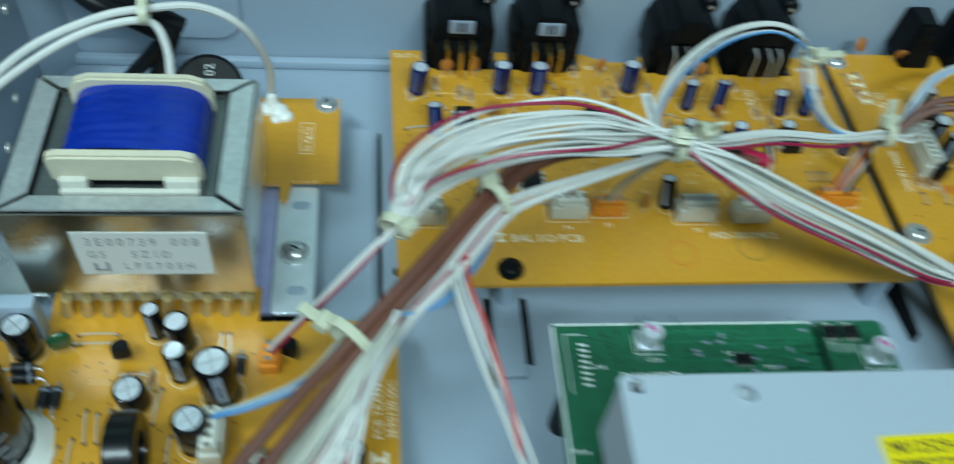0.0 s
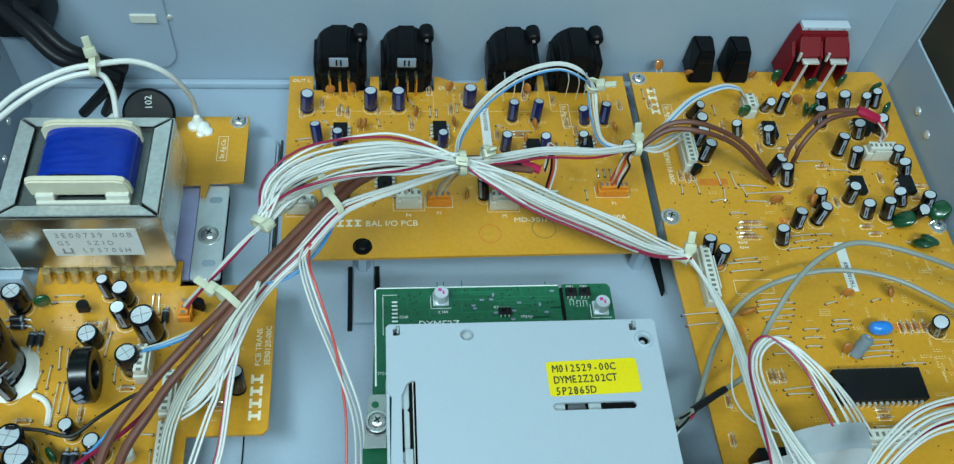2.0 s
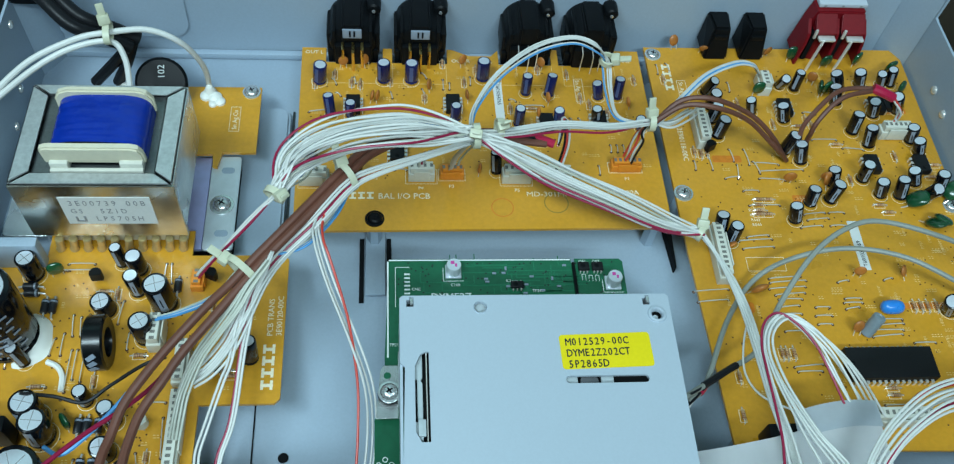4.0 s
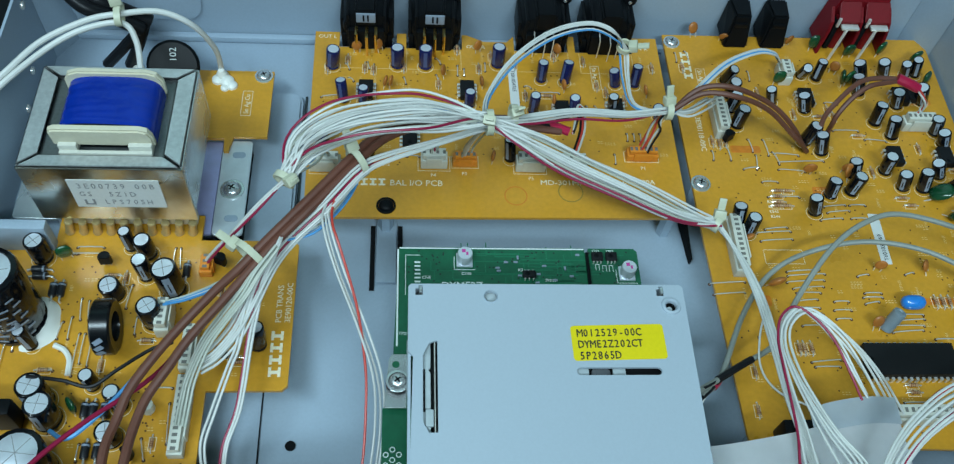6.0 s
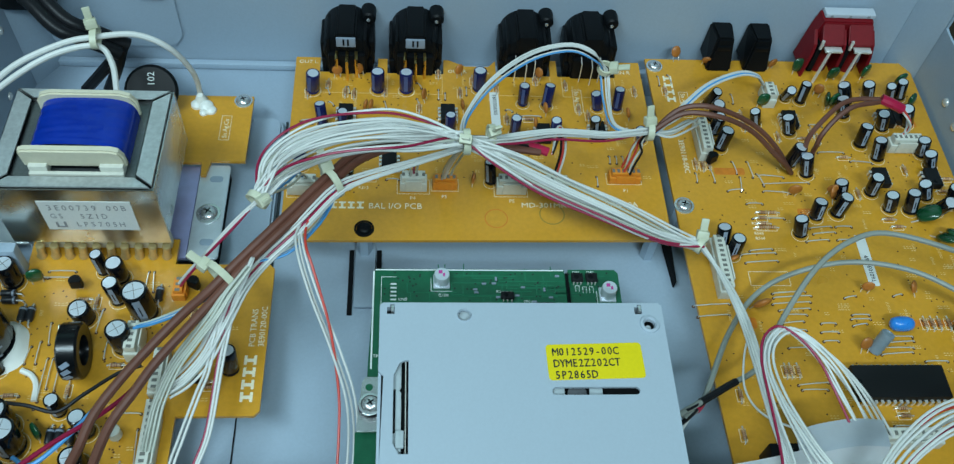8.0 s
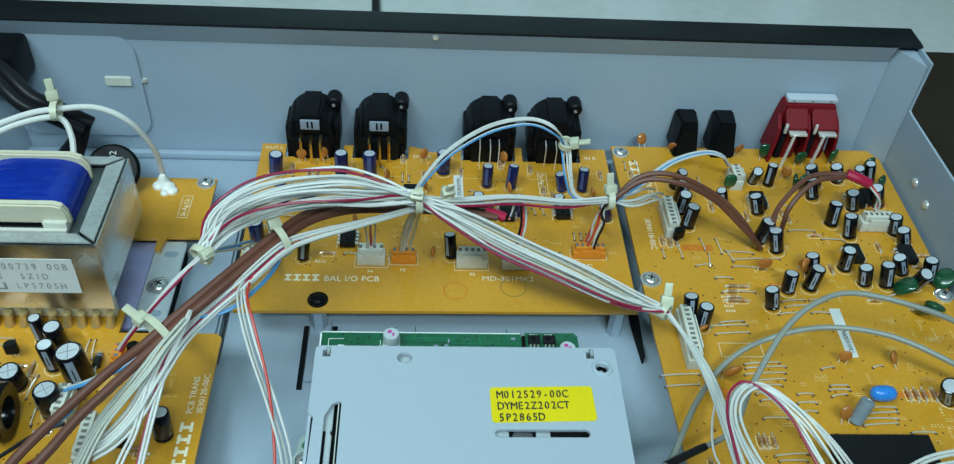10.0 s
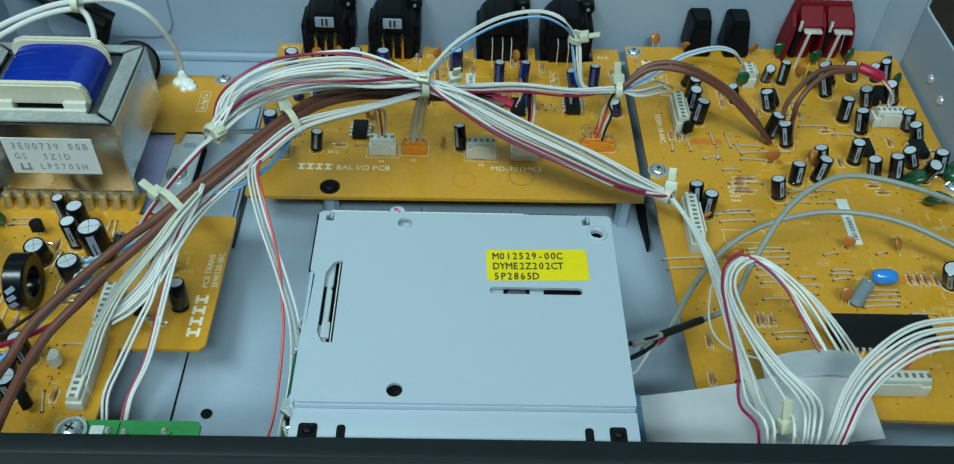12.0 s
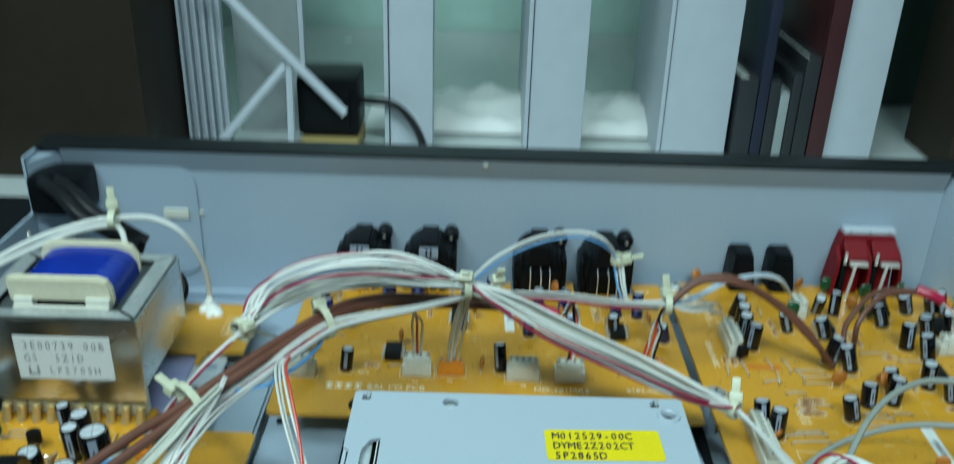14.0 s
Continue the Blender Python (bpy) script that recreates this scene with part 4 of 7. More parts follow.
def film(parent, x, y, turn, lean, size=1.0):
    m = place(x, y, TOP) @ pose(0, 0, 0, 0, 0, turn) @ pose(0, 0, 0, lean, 0, 0) @ Matrix.Diagonal((size, size, size, 1))

    def body():
        bm = bmesh.new()
        bmesh.ops.create_uvsphere(bm, u_segments=16, v_segments=10, radius=1)
        for v in bm.verts:
            v.co = Vector((math.copysign(abs(v.co.x) ** 0.75, v.co.x) * 0.0031, v.co.y * 0.0013, 0.0052 + math.copysign(abs(v.co.z) ** 0.8, v.co.z) * 0.0037))
        return bm

    def legs():
        return join(tube([Vector((-0.002, 0, -0.0003)), Vector((-0.002, 0, 0.002))], 0.00025, 5), tube([Vector((0.002, 0, -0.0003)), Vector((0.002, 0, 0.002))], 0.00025, 5))
    ob = piece("film_capacitor", "film", body, FILM_GREEN, parent, m)
    piece("lead_wire", "film legs", legs, TIN, ob, m)


def chip(parent, x, y, turn, length, width, pins, z=TOP, height=0.0034, leg_size=1.0):
    """A dual-in-line package with its own legs."""
    m = place(x, y, z) @ pose(0, 0, 0, 0, 0, turn)

    def body():
        bm = box(-length / 2, length / 2, -width / 2, width / 2, 0.0008, 0.0008 + height, 0.0003)
        return bm

    ob = piece("chip", ("chip", length, pins), body, CHIP_BLACK, parent, m)
    pitch = length * 0.94 / pins

    def leg():
        return join(box(-0.0006, 0.0006, -0.0001, 0.0011, 0.0022, 0.0026), box(-0.0005, 0.0005, 0.0009, 0.0013, -0.0002, 0.0026))
    for k in range(pins):
        for s in (0, 1):
            piece("chip_leg", "chip leg", leg, TIN, ob, m @ pose(0, 0, 0, 0, 0, 180 * s) @ place((k - (pins - 1) / 2) * pitch, width / 2, 0) @ Matrix.Diagonal((leg_size, leg_size, leg_size, 1)))
    piece("notch_mark", "notch", lambda: lathe([(0.0010, 0), (0.0009, 0.00006), (0, 0.00006)], 14), BLACK_PLASTIC, ob, m @ place(-length / 2 + 0.0018, 0, 0.0008 + height))
    return ob


def plug(parent, x, y, turn, length, material, ways, depth=0.0058, height=0.0085, label=""):
    """A wire-to-board connector: shrouded header with its plug and a row of cavities, drawn as flat marks in a shade
    tone.
    """
    m = place(x, y, TOP) @ pose(0, 0, 0, 0, 0, turn)
    key = ("plug", length, material.name, depth, height)

    def body():
        bm = box(-length / 2, length / 2, -depth / 2, depth / 2, 0.0, height * 0.62, 0.0003)
        box(-length / 2 + 0.0008, length / 2 - 0.0008, -depth / 2 + 0.0007, depth / 2 - 0.0007, height * 0.62, height, 0.0003, bm)
        box(-length * 0.3, length * 0.3, -depth / 2 - 0.0006, -depth / 2, height * 0.1, height * 0.9, 0.0002, bm)
        return bm
    ob = piece("connector", key, body, material, parent, m)
    tagged(ob, label)
    for k in range(ways):
        piece("cavity", "cavity", lambda: box(-0.0006, 0.0006, -0.0009, 0.0009, 0, 0.00012), CAVITY_SHADE, ob, m @ place((k - (ways - 1) / 2) * (length - 0.003) / max(1, ways - 1), 0, height))
    return ob


def transistor(parent, x, y, turn, material=BLACK_PLASTIC):
    m = place(x, y, TOP) @ pose(0, 0, 0, 0, 0, turn)

    def body():
        pts = [(0.0024 * math.cos(radians(a)), 0.0024 * math.sin(radians(a))) for a in range(-30, 211, 20)]
        return slab(pts, 0.0025, 0.0072, 0.0002)

    def legs():
        bm = bmesh.new()
        for k in (-0.0013, 0, 0.0013):
            join(bm, tube([Vector((k, 0.0004, -0.0003)), Vector((k, 0.0004, 0.0026))], 0.00022, 5))
        return bm
    ob = piece("transistor", ("to", material.name), body, material, parent, m)
    piece("lead_wire", "to legs", legs, TIN, ob, m)


def diode(parent, x, y, upright):
    m = place(x, y, TOP) @ Matrix.Rotation(radians(90 if upright else 0), 4, "Z")
    ob = piece("diode", "diode", lambda: moved(lathe([(0, -0.0027), (0.0014, -0.0027), (0.0015, -0.0025), (0.0015, 0.0025), (0.0014, 0.0027), (0, 0.0027)], 12, (1, 0, 0)), place(0, 0, 0.0018)), DIODE, parent, m)
    piece("cathode_band", "cathode", lambda: moved(lathe([(0.00154, -0.0004), (0.00154, 0.0004)], 12, (1, 0, 0)), place(0.0018, 0, 0.0018)), STRIPE, ob, m)
    piece("lead_wire", "diode lead", lambda: tube([Vector((-0.0048, 0, -0.0003)), Vector((-0.0046, 0, 0.0014)), Vector((-0.0027, 0, 0.0018)), Vector((0.0027, 0, 0.0018)), Vector((0.0046, 0, 0.0014)), Vector((0.0048, 0, -0.0003))], 0.0004, 5), TIN, ob, m)


def silk(parent, rng, areas, count):
    """Rows of unreadable legends: small bars of ink, in one part."""
    bm = bmesh.new()
    for _ in range(count):
        x0, x1, y0, y1 = areas[rng.randrange(len(areas))]
        x, y = rng.uniform(x0, x1), rng.uniform(y0, y1)
        turned = rng.random() < 0.3
        for k in range(rng.randint(2, 4)):
            w = rng.uniform(0.0007, 0.0011)
            a, b = (x + k * 0.0013, y) if not turned else (x, y + k * 0.0013)
            ww, hh = (w, 0.0013) if not turned else (0.0013, w)
            vs = [bm.verts.new((a + i * ww, b + j * hh, TOP + 0.00006)) for i, j in ((0, 0), (1, 0), (1, 0.22), (0, 0.22))]
            bm.faces.new(vs)
            vs = [bm.verts.new((a + i * ww, b + hh * 0.75 + j * hh, TOP + 0.00006)) for i, j in ((0, 0), (0.75, 0), (0.75, 0.22), (0, 0.22))]
            bm.faces.new(vs)
    tagged(part("silkscreen", bm, SILK_FADED, parent), kind="stuff")


def ring_mark(parent, x, y, r):
    piece("outline_ring", ("ring", r), lambda: lathe([(r, 0), (r + 0.0002, 0), (r + 0.0002, 0.00005), (r, 0.00005)], 24), SILK, parent, place(x, y, TOP + 0.00003))


def frame_mark(parent, x0, x1, y0, y1, w=0.0002, z=TOP):
    bm = box(x0, x1, y0, y0 + w, z, z + 0.00006)
    box(x0, x1, y1 - w, y1, z, z + 0.00006, 0, bm), box(x0, x0 + w, y0, y1, z, z + 0.00006, 0, bm), box(x1 - w, x1, y0, y1, z, z + 0.00006, 0, bm)
    part("outline_mark", bm, SILK, parent)


def logo_bars(parent, m, length, height, material=SILK):
    """The maker's mark as four plain blocks."""
    bm = bmesh.new()
    w = length / 4.4
    for k in range(4):
        box(k * length / 4, k * length / 4 + w * 0.85, 0, height * 0.24, 0, 0.00006, 0, bm)
        box(k * length / 4, k * length / 4 + w * 0.85, height * 0.76, height, 0, 0.00006, 0, bm)
        box(k * length / 4 + w * 0.25, k * length / 4 + w * 0.55, height * 0.24, height * 0.76, 0, 0.00006, 0, bm)
    part("logo_mark", bm, material, parent, "", m)


def hole_dots(parent, rng, areas, count):
    bm = bmesh.new()
    for _ in range(count):
        x0, x1, y0, y1 = areas[rng.randrange(len(areas))]
        join(bm, moved(lathe([(0.0004, 0), (0, 0.00005)], 6), place(rng.uniform(x0, x1), rng.uniform(y0, y1), TOP + 0.00004)))
    tagged(part("drilling", bm, WIRE_HOLE, parent), kind="stuff")


def standoff(parent, x, y, top, low=FLOOR_Z):
    piece("standoff", ("standoff", round(top - low, 4)), lambda: lathe([(0, 0), (0.0032, 0), (0.0032, top - low), (0, top - low)], 6), CHASSIS, parent, place(x, y, low))


rng = random.Random(7)

# ---- balanced connector board ----
bal = thing("circuit_board", (0.085, 0.28, TOP - 0.0016), "yellow-brown input and output circuit board with blue capacitors", "circuit board", "circuit boards")
outline = [(0.0045, 0.2250), (0.1668, 0.2265), (0.1668, 0.332), (0.154, 0.332), (0.154, 0.3215), (0.126, 0.3215), (0.126, 0.332), (0.1225, 0.332), (0.1225, 0.3215), (0.0965, 0.3215), (0.0965, 0.331), (0.093, 0.327), (0.082, 0.327), (0.074, 0.331), (0.0715, 0.331), (0.0715, 0.3215), (0.045, 0.3215), (0.045, 0.331), (0.0405, 0.331), (0.0405, 0.3215), (0.0135, 0.3215), (0.0135, 0.331), (0.002, 0.331), (0.0030, 0.2265)]
part("board", slab(outline, TOP - 0.0016, TOP), PCB, bal)
for p in ((0.037, 0.231), (0.0075, 0.325), (0.160, 0.231), (0.160, 0.325)):
    standoff(bal, p[0], p[1], TOP - 0.0017)
screw(bal, 0.0372, 0.2310, TOP, 0.0031, BLACK_PLASTIC)
for i, (x, y, d, h, lx, ly) in enumerate(BAL_CAPS + BAL_CAPS_FRONT):
    capacitor(bal, x, y, d, h, lx, ly, SLEEVE_BLACK if i in (13, 15, 16) else SLEEVE_BLUE, rng)
    ring_mark(bal, x, y, d / 2 + 0.0005)
for x, y in BAL_DISCS:
    disc(bal, x, y, 90 + rng.uniform(-28, 28) if y < 0.318 else rng.uniform(-50, 50), rng.uniform(-14, 14), 0.95)
for x, y in BAL_CHIPS:
    chip(bal, x, y, 90, 0.0095, 0.0064, 4)
for row in BAL_JUMPERS:
    jumper(bal, *row)
for x, y, a in BAL_RESISTORS:
    resistor(bal, x, y, a)
plug(bal, 0.011, 0.251, 0, 0.013, WHITE_PLASTIC, 4)
plug(bal, 0.0575, 0.2535, 0, 0.0115, WHITE_PLASTIC, 4)
plug(bal, 0.0710, 0.2545, 0, 0.0105, ORANGE_PLASTIC, 4, 0.005, 0.006)
plug(bal, 0.0995, 0.2525, 0, 0.0130, WHITE_PLASTIC, 5)
plug(bal, 0.1180, 0.2520, 0, 0.0120, WHITE_PLASTIC, 4)
plug(bal, 0.1500, 0.2590, 0, 0.0140, ORANGE_PLASTIC, 6, 0.005, 0.006)
part("barcode_sticker", moved(slab(rounded(-0.0021, 0.0021, -0.0118, 0.0118, 0.0004), 0, 0.0001), place(0.0950, 0.2985, TOP) @ pose(0, 0, 0, 0, 0, 1)), LABEL_WHITE, bal, "narrow white sticker")
printed("T601054765", 0.0026, INK, bal, place(0.0941, 0.3090, TOP + 0.00018) @ pose(0, 0, 0, 0, 0, -89))
logo_bars(bal, place(0.0225, 0.2415, TOP + 0.00003), 0.0150, 0.0036)
printed("BAL I/O PCB", 0.0042, SILK, bal, place(0.0385, 0.2416, TOP + 0.00005))
printed("OUT L", 0.0030, SILK, bal, place(0.0035, 0.3270, TOP + 0.00005))
printed("OUT R", 0.0030, SILK, bal, place(0.0735, 0.3225, TOP + 0.00005))
printed("IN L", 0.0030, SILK, bal, place(0.0880, 0.3225, TOP + 0.00005))
printed("IN R", 0.0030, SILK, bal, place(0.1560, 0.3240, TOP + 0.00005))
printed("P4", 0.0024, SILK, bal, place(0.0560, 0.2465, TOP + 0.00005))
printed("P3", 0.0024, SILK, bal, place(0.0695, 0.2475, TOP + 0.00005))
printed("P5", 0.0024, SILK, bal, place(0.0985, 0.2455, TOP + 0.00005))
printed("P1", 0.0024, SILK, bal, place(0.1490, 0.2520, TOP + 0.00005))
printed("R312", 0.0021, SILK, bal, place(0.0340, 0.2520, TOP + 0.00005))
printed("0182-00A", 0.0036, SILK, bal, place(0.1400, 0.2440, TOP + 0.00005))
printed("MD-301MK2", 0.0036, SILK, bal, place(0.1035, 0.2430, TOP + 0.00005), stretch=1.15)
printed("Sn Ag.Cu", 0.0030, SILK, bal, place(0.1330, 0.3120, TOP + 0.00005) @ pose(0, 0, 0, 0, 0, -88))
frame_mark(bal, 0.1322, 0.1365, 0.2985, 0.3130)
for fx0, fx1, fy0, fy1 in ((0.0505, 0.0645, 0.2495, 0.2575), (0.0650, 0.0770, 0.2512, 0.2578), (0.0922, 0.1068, 0.2485, 0.2565), (0.1422, 0.1578, 0.2560, 0.2622), (0.0040, 0.0185, 0.2470, 0.2550)):
    frame_mark(bal, fx0, fx1, fy0, fy1)
for sx in (0.0265, 0.0580, 0.1095, 0.1405):  # corner marks in front of the sockets
    for d in (-1, 1):
        part("outline_mark", box(sx + d * 0.0128 - 0.00012, sx + d * 0.0128 + 0.00012, 0.3085, 0.3210, TOP, TOP + 0.00006), SILK_FADED, bal)
    part("outline_mark", box(sx - 0.0128, sx + 0.0128, 0.3082, 0.3084, TOP, TOP + 0.00006), SILK_FADED, bal)
silk(bal, rng, [(0.005, 0.16, 0.258, 0.320)], 120)
hole_dots(bal, rng, [(0.006, 0.16, 0.250, 0.318)], 120)
for sx, sy, sr in ((0.1165, 0.2395, 0.0050), (0.0925, 0.2370, 0.0045)):  # rubber-stamp rings
    part("ink_stamp", moved(lathe([(sr, 0), (sr + 0.0005, 0), (sr + 0.0005, 0.00004), (sr, 0.00004)], 28), place(sx, sy, TOP + 0.00003)), surface("faded_stamp_ink", (0.30, 0.19, 0.03), 0.6) if sx > 0.1 else RUST, bal)


def xlr(x, springy):
    """A panel audio socket: round black shell, screw ear, latch and three pins."""
    m = place(x, WALL_Y, 0.0195)
    shell = moved(lathe([(0, 0), (0.0112, 0), (0.0116, 0.002), (0.0113, 0.017), (0.0104, 0.0195), (0.0096, 0.0200), (0, 0.0200)], 28, (0, -1, 0)), place(0, 0, 0.0035))
    body = part("audio_socket", shell, BLACK_PLASTIC, bal, "black round panel audio socket", m)
    part("lower_body", box(-0.0104, 0.0104, -0.0180, -0.0005, -0.0115, 0.0040, 0.0012), BLACK_PLASTIC, body, "", m)
    part("pin_block", box(-0.0085, 0.0085, -0.0225, -0.0182, -0.0125, 0.0040, 0.0010), BLACK_PLASTIC, body, "", m)
    for k in (-0.0085, -0.0042, 0.0042, 0.0085):
        part("rib", box(k - 0.0007, k + 0.0007, -0.0205, -0.003, -0.0085, 0.0035 + math.sqrt(0.0119 ** 2 - k * k), 0.0003), BLACK_PLASTIC, body, "", m)
    part("screw_ear", lathe([(0, 0), (0.0034, 0), (0.0036, 0.002), (0.0034, 0.0070), (0.0026, 0.0078), (0, 0.0080)], 16, (0, -1, 0)), BLACK_PLASTIC, body, "", m @ place(0.0098, 0, 0.0128))
    part("ear_screw", lathe([(0.0009, 0), (0.0008, 0.0005), (0, 0.0006)], 12, (0, -1, 0)), STEEL, body, "", m @ place(0.0098, -0.0080, 0.0128))
    if springy:
        part("latch_plate", box(-0.0044, 0.0044, -0.0222, -0.0212, 0.0090, 0.0142, 0.0003), STRIPE, body, "grey latch plate", m)
        for k in (-0.0010, 0.0010):
            part("latch_slot", box(k - 0.0004, k + 0.0004, -0.0224, -0.0221, 0.0100, 0.0136), SLOT_BLACK, body, "", m)
    part("key_bar", box(-0.0040, 0.0040, -0.0210, -0.0010, 0.0060, 0.0160, 0.0008), BLACK_PLASTIC, body, "", m)
    part("shoulder", box(-0.0122, -0.0088, -0.0175, -0.0010, -0.0060, 0.0070, 0.0010), BLACK_PLASTIC, body, "", m)
    part("shoulder", box(0.0088, 0.0126, -0.0175, -0.0010, -0.0060, 0.0080, 0.0010), BLACK_PLASTIC, body, "", m)
    part("socket_gap", box(-0.0052, 0.0052, -0.02035, -0.0200, -0.0004, 0.0030), SLOT_BLACK, body, "", m)
    for k in (-0.0106, 0.0106):
        part("side_tab", box(k - 0.0012, k + 0.0012, -0.0190, -0.0060, -0.0100, -0.0020, 0.0004), BLACK_PLASTIC, body, "", m)
    for k, yy in ((-0.0046, -0.0245), (0.0002, -0.0265), (0.0044, -0.0245)):
        r = 0.00075 if springy else 0.0003
        part("pin", tube([Vector((k, -0.0205, 0.0046)), Vector((k, yy, 0.0036)), Vector((k, yy - 0.0004, 0.0010)), Vector((k, yy, -0.0092))], r, 6), GOLD if springy else TIN, body, "", m)


for x, springy in ((0.0265, True), (0.0580, True), (0.1095, False), (0.1405, False)):
    xlr(x, springy)

# ---- main audio board ----
main = thing("circuit_board", (0.235, 0.23, TOP - 0.0016), "large yellow-brown main circuit board crowded with black capacitors", "circuit board", "circuit boards")
part("board", slab([(0.1735, 0.1255), (0.302, 0.122), (0.3045, 0.336), (0.1705, 0.335), (0.1712, 0.214)], TOP - 0.0016, TOP), PCB, main)
for p in ((0.1745, 0.33), (0.1745, 0.245), (0.298, 0.13), (0.298, 0.33), (0.18, 0.132)):
    standoff(main, p[0], p[1], TOP - 0.0017)
screw(main, 0.1745, 0.3300, TOP, 0.0030)
screw(main, 0.1748, 0.2448, TOP, 0.0033)
screw(main, 0.2995, 0.238, TOP, 0.0030)
for x, y, d, h, lx, ly in RIGHT_CAPS:
    capacitor(main, x, y, d, h, lx, ly, SLEEVE_BLACK, rng)
    ring_mark(main, x, y, d / 2 + 0.0005)
for i, (x, y) in enumerate(RIGHT_DISCS):
    disc(main, x, y, rng.uniform(-60, 60), rng.uniform(-35, 35), 1.5 if i == 7 else 1.2 if i in (4, 5, 6) else 1.0)
for i, (x, y) in enumerate(RIGHT_FILMS):
    film(main, x, y, rng.uniform(-80, 80), rng.uniform(-15, 15) if i < 8 else rng.choice((-55, 50)), 1.0 if i < 8 else 1.4)
for x, y in RIGHT_CHIPS:
    chip(main, x, y, 90, 0.0096, 0.0064, 4)
for row in RIGHT_JUMPERS:
    jumper(main, *row)
for x, y, a in RIGHT_RESISTORS:
    resistor(main, x, y, a)
chip(main, 0.2435, 0.1585, 0, 0.0366, 0.0136, 14, height=0.0042)
plug(main, 0.1885, 0.2800, 90, 0.0200, WHITE_PLASTIC, 8)
plug(main, 0.2255, 0.3085, 90, 0.0100, WHITE_PLASTIC, 4)
plug(main, 0.2835, 0.2795, 0, 0.0150, WHITE_PLASTIC, 6)
plug(main, 0.1835, 0.2110, 90, 0.0270, WHITE_PLASTIC, 11)
plug(main, 0.2165, 0.1365, 0, 0.0220, WHITE_PLASTIC, 8)
plug(main, 0.2405, 0.1360, 0, 0.0235, WHITE_PLASTIC, 9)
transistor(main, 0.1905, 0.2680, 30)
part("sticker", moved(slab(rounded(-0.0023, 0.0023, -0.0128, 0.0128, 0.0004), 0, 0.0001), place(0.2490, 0.2170, TOP) @ pose(0, 0, 0, 0, 0, -1)), LABEL_WHITE, main, "narrow white sticker")
printed("T601030069", 0.0026, INK, main, place(0.2500, 0.2060, TOP + 0.00018) @ pose(0, 0, 0, 0, 0, 90))
blue_cap = part("dipped_capacitor", moved(lathe([(0, -0.0050), (0.0013, -0.0048), (0.0025, -0.0038), (0.0030, -0.0020), (0.0031, 0), (0.0030, 0.0020), (0.0025, 0.0038), (0.0013, 0.0048), (0, 0.0050)], 20, (1, 0, 0)), place(0.2520, 0.1838, TOP + 0.0042)), BLUE_DIP, main, "bright blue dipped capacitor")
part("lead_wire", join(tube([Vector((0.250, 0.1838, TOP)), Vector((0.250, 0.1838, TOP + 0.002))], 0.0003, 5), tube([Vector((0.254, 0.1838, TOP)), Vector((0.254, 0.1838, TOP + 0.002))], 0.0003, 5)), TIN, blue_cap)
up = Vector((0.0030, 0.0030, 0.0095)).normalized().to_track_quat("Z", "Y").to_matrix().to_4x4()
part("inductor", moved(lathe([(0, 0), (0.0026, 0.0002), (0.0028, 0.001), (0.0025, 0.002), (0.0028, 0.0032), (0.0025, 0.0045), (0.0028, 0.0060), (0.0026, 0.0075), (0.0028, 0.0088), (0.0026, 0.0100), (0.0016, 0.0102), (0.0014, 0.0098), (0, 0.0098)], 20), place(0.2388, 0.1735, TOP + 0.0006) @ up), GREY_SLEEVE, main, "grey sleeved coil")
logo_bars(main, place(0.1775, 0.3235, TOP + 0.00003) @ pose(0, 0, 0, 0, 0, -90), 0.0180, 0.0042)
printed("3E90118-00C", 0.0036, SILK, main, place(0.1785, 0.2830, TOP + 0.00005) @ pose(0, 0, 0, 0, 0, -90))
printed("Sn Ag.Cu", 0.0030, SILK, main, place(0.1845, 0.3120, TOP + 0.00005) @ pose(0, 0, 0, 0, 0, -90))
frame_mark(main, 0.1835, 0.1880, 0.2965, 0.3130)
frame_mark(main, 0.1960, 0.2130, 0.2040, 0.2110)
for k in range(4):
    printed(("R541", "R542", "R543", "R544")[k], 0.0020, SILK, main, place(0.2030, 0.2350 - k * 0.0026, TOP + 0.00005))
silk(main, rng, [(0.193, 0.298, 0.228, 0.322), (0.180, 0.262, 0.130, 0.225), (0.262, 0.298, 0.150, 0.225)], 230)
hole_dots(main, rng, [(0.178, 0.298, 0.130, 0.325)], 260)
for x, y, w, h in ((0.192, 0.2625, 0.014, 0.004), (0.225, 0.240, 0.010, 0.004), (0.258, 0.1850, 0.022, 0.003), (0.1885, 0.184, 0.006, 0.005), (0.284, 0.293, 0.012, 0.004)):
    part("rust_stain", slab(rounded(x, x + w, y, y + h, 0.001), TOP, TOP + 0.00004), RUST, main)

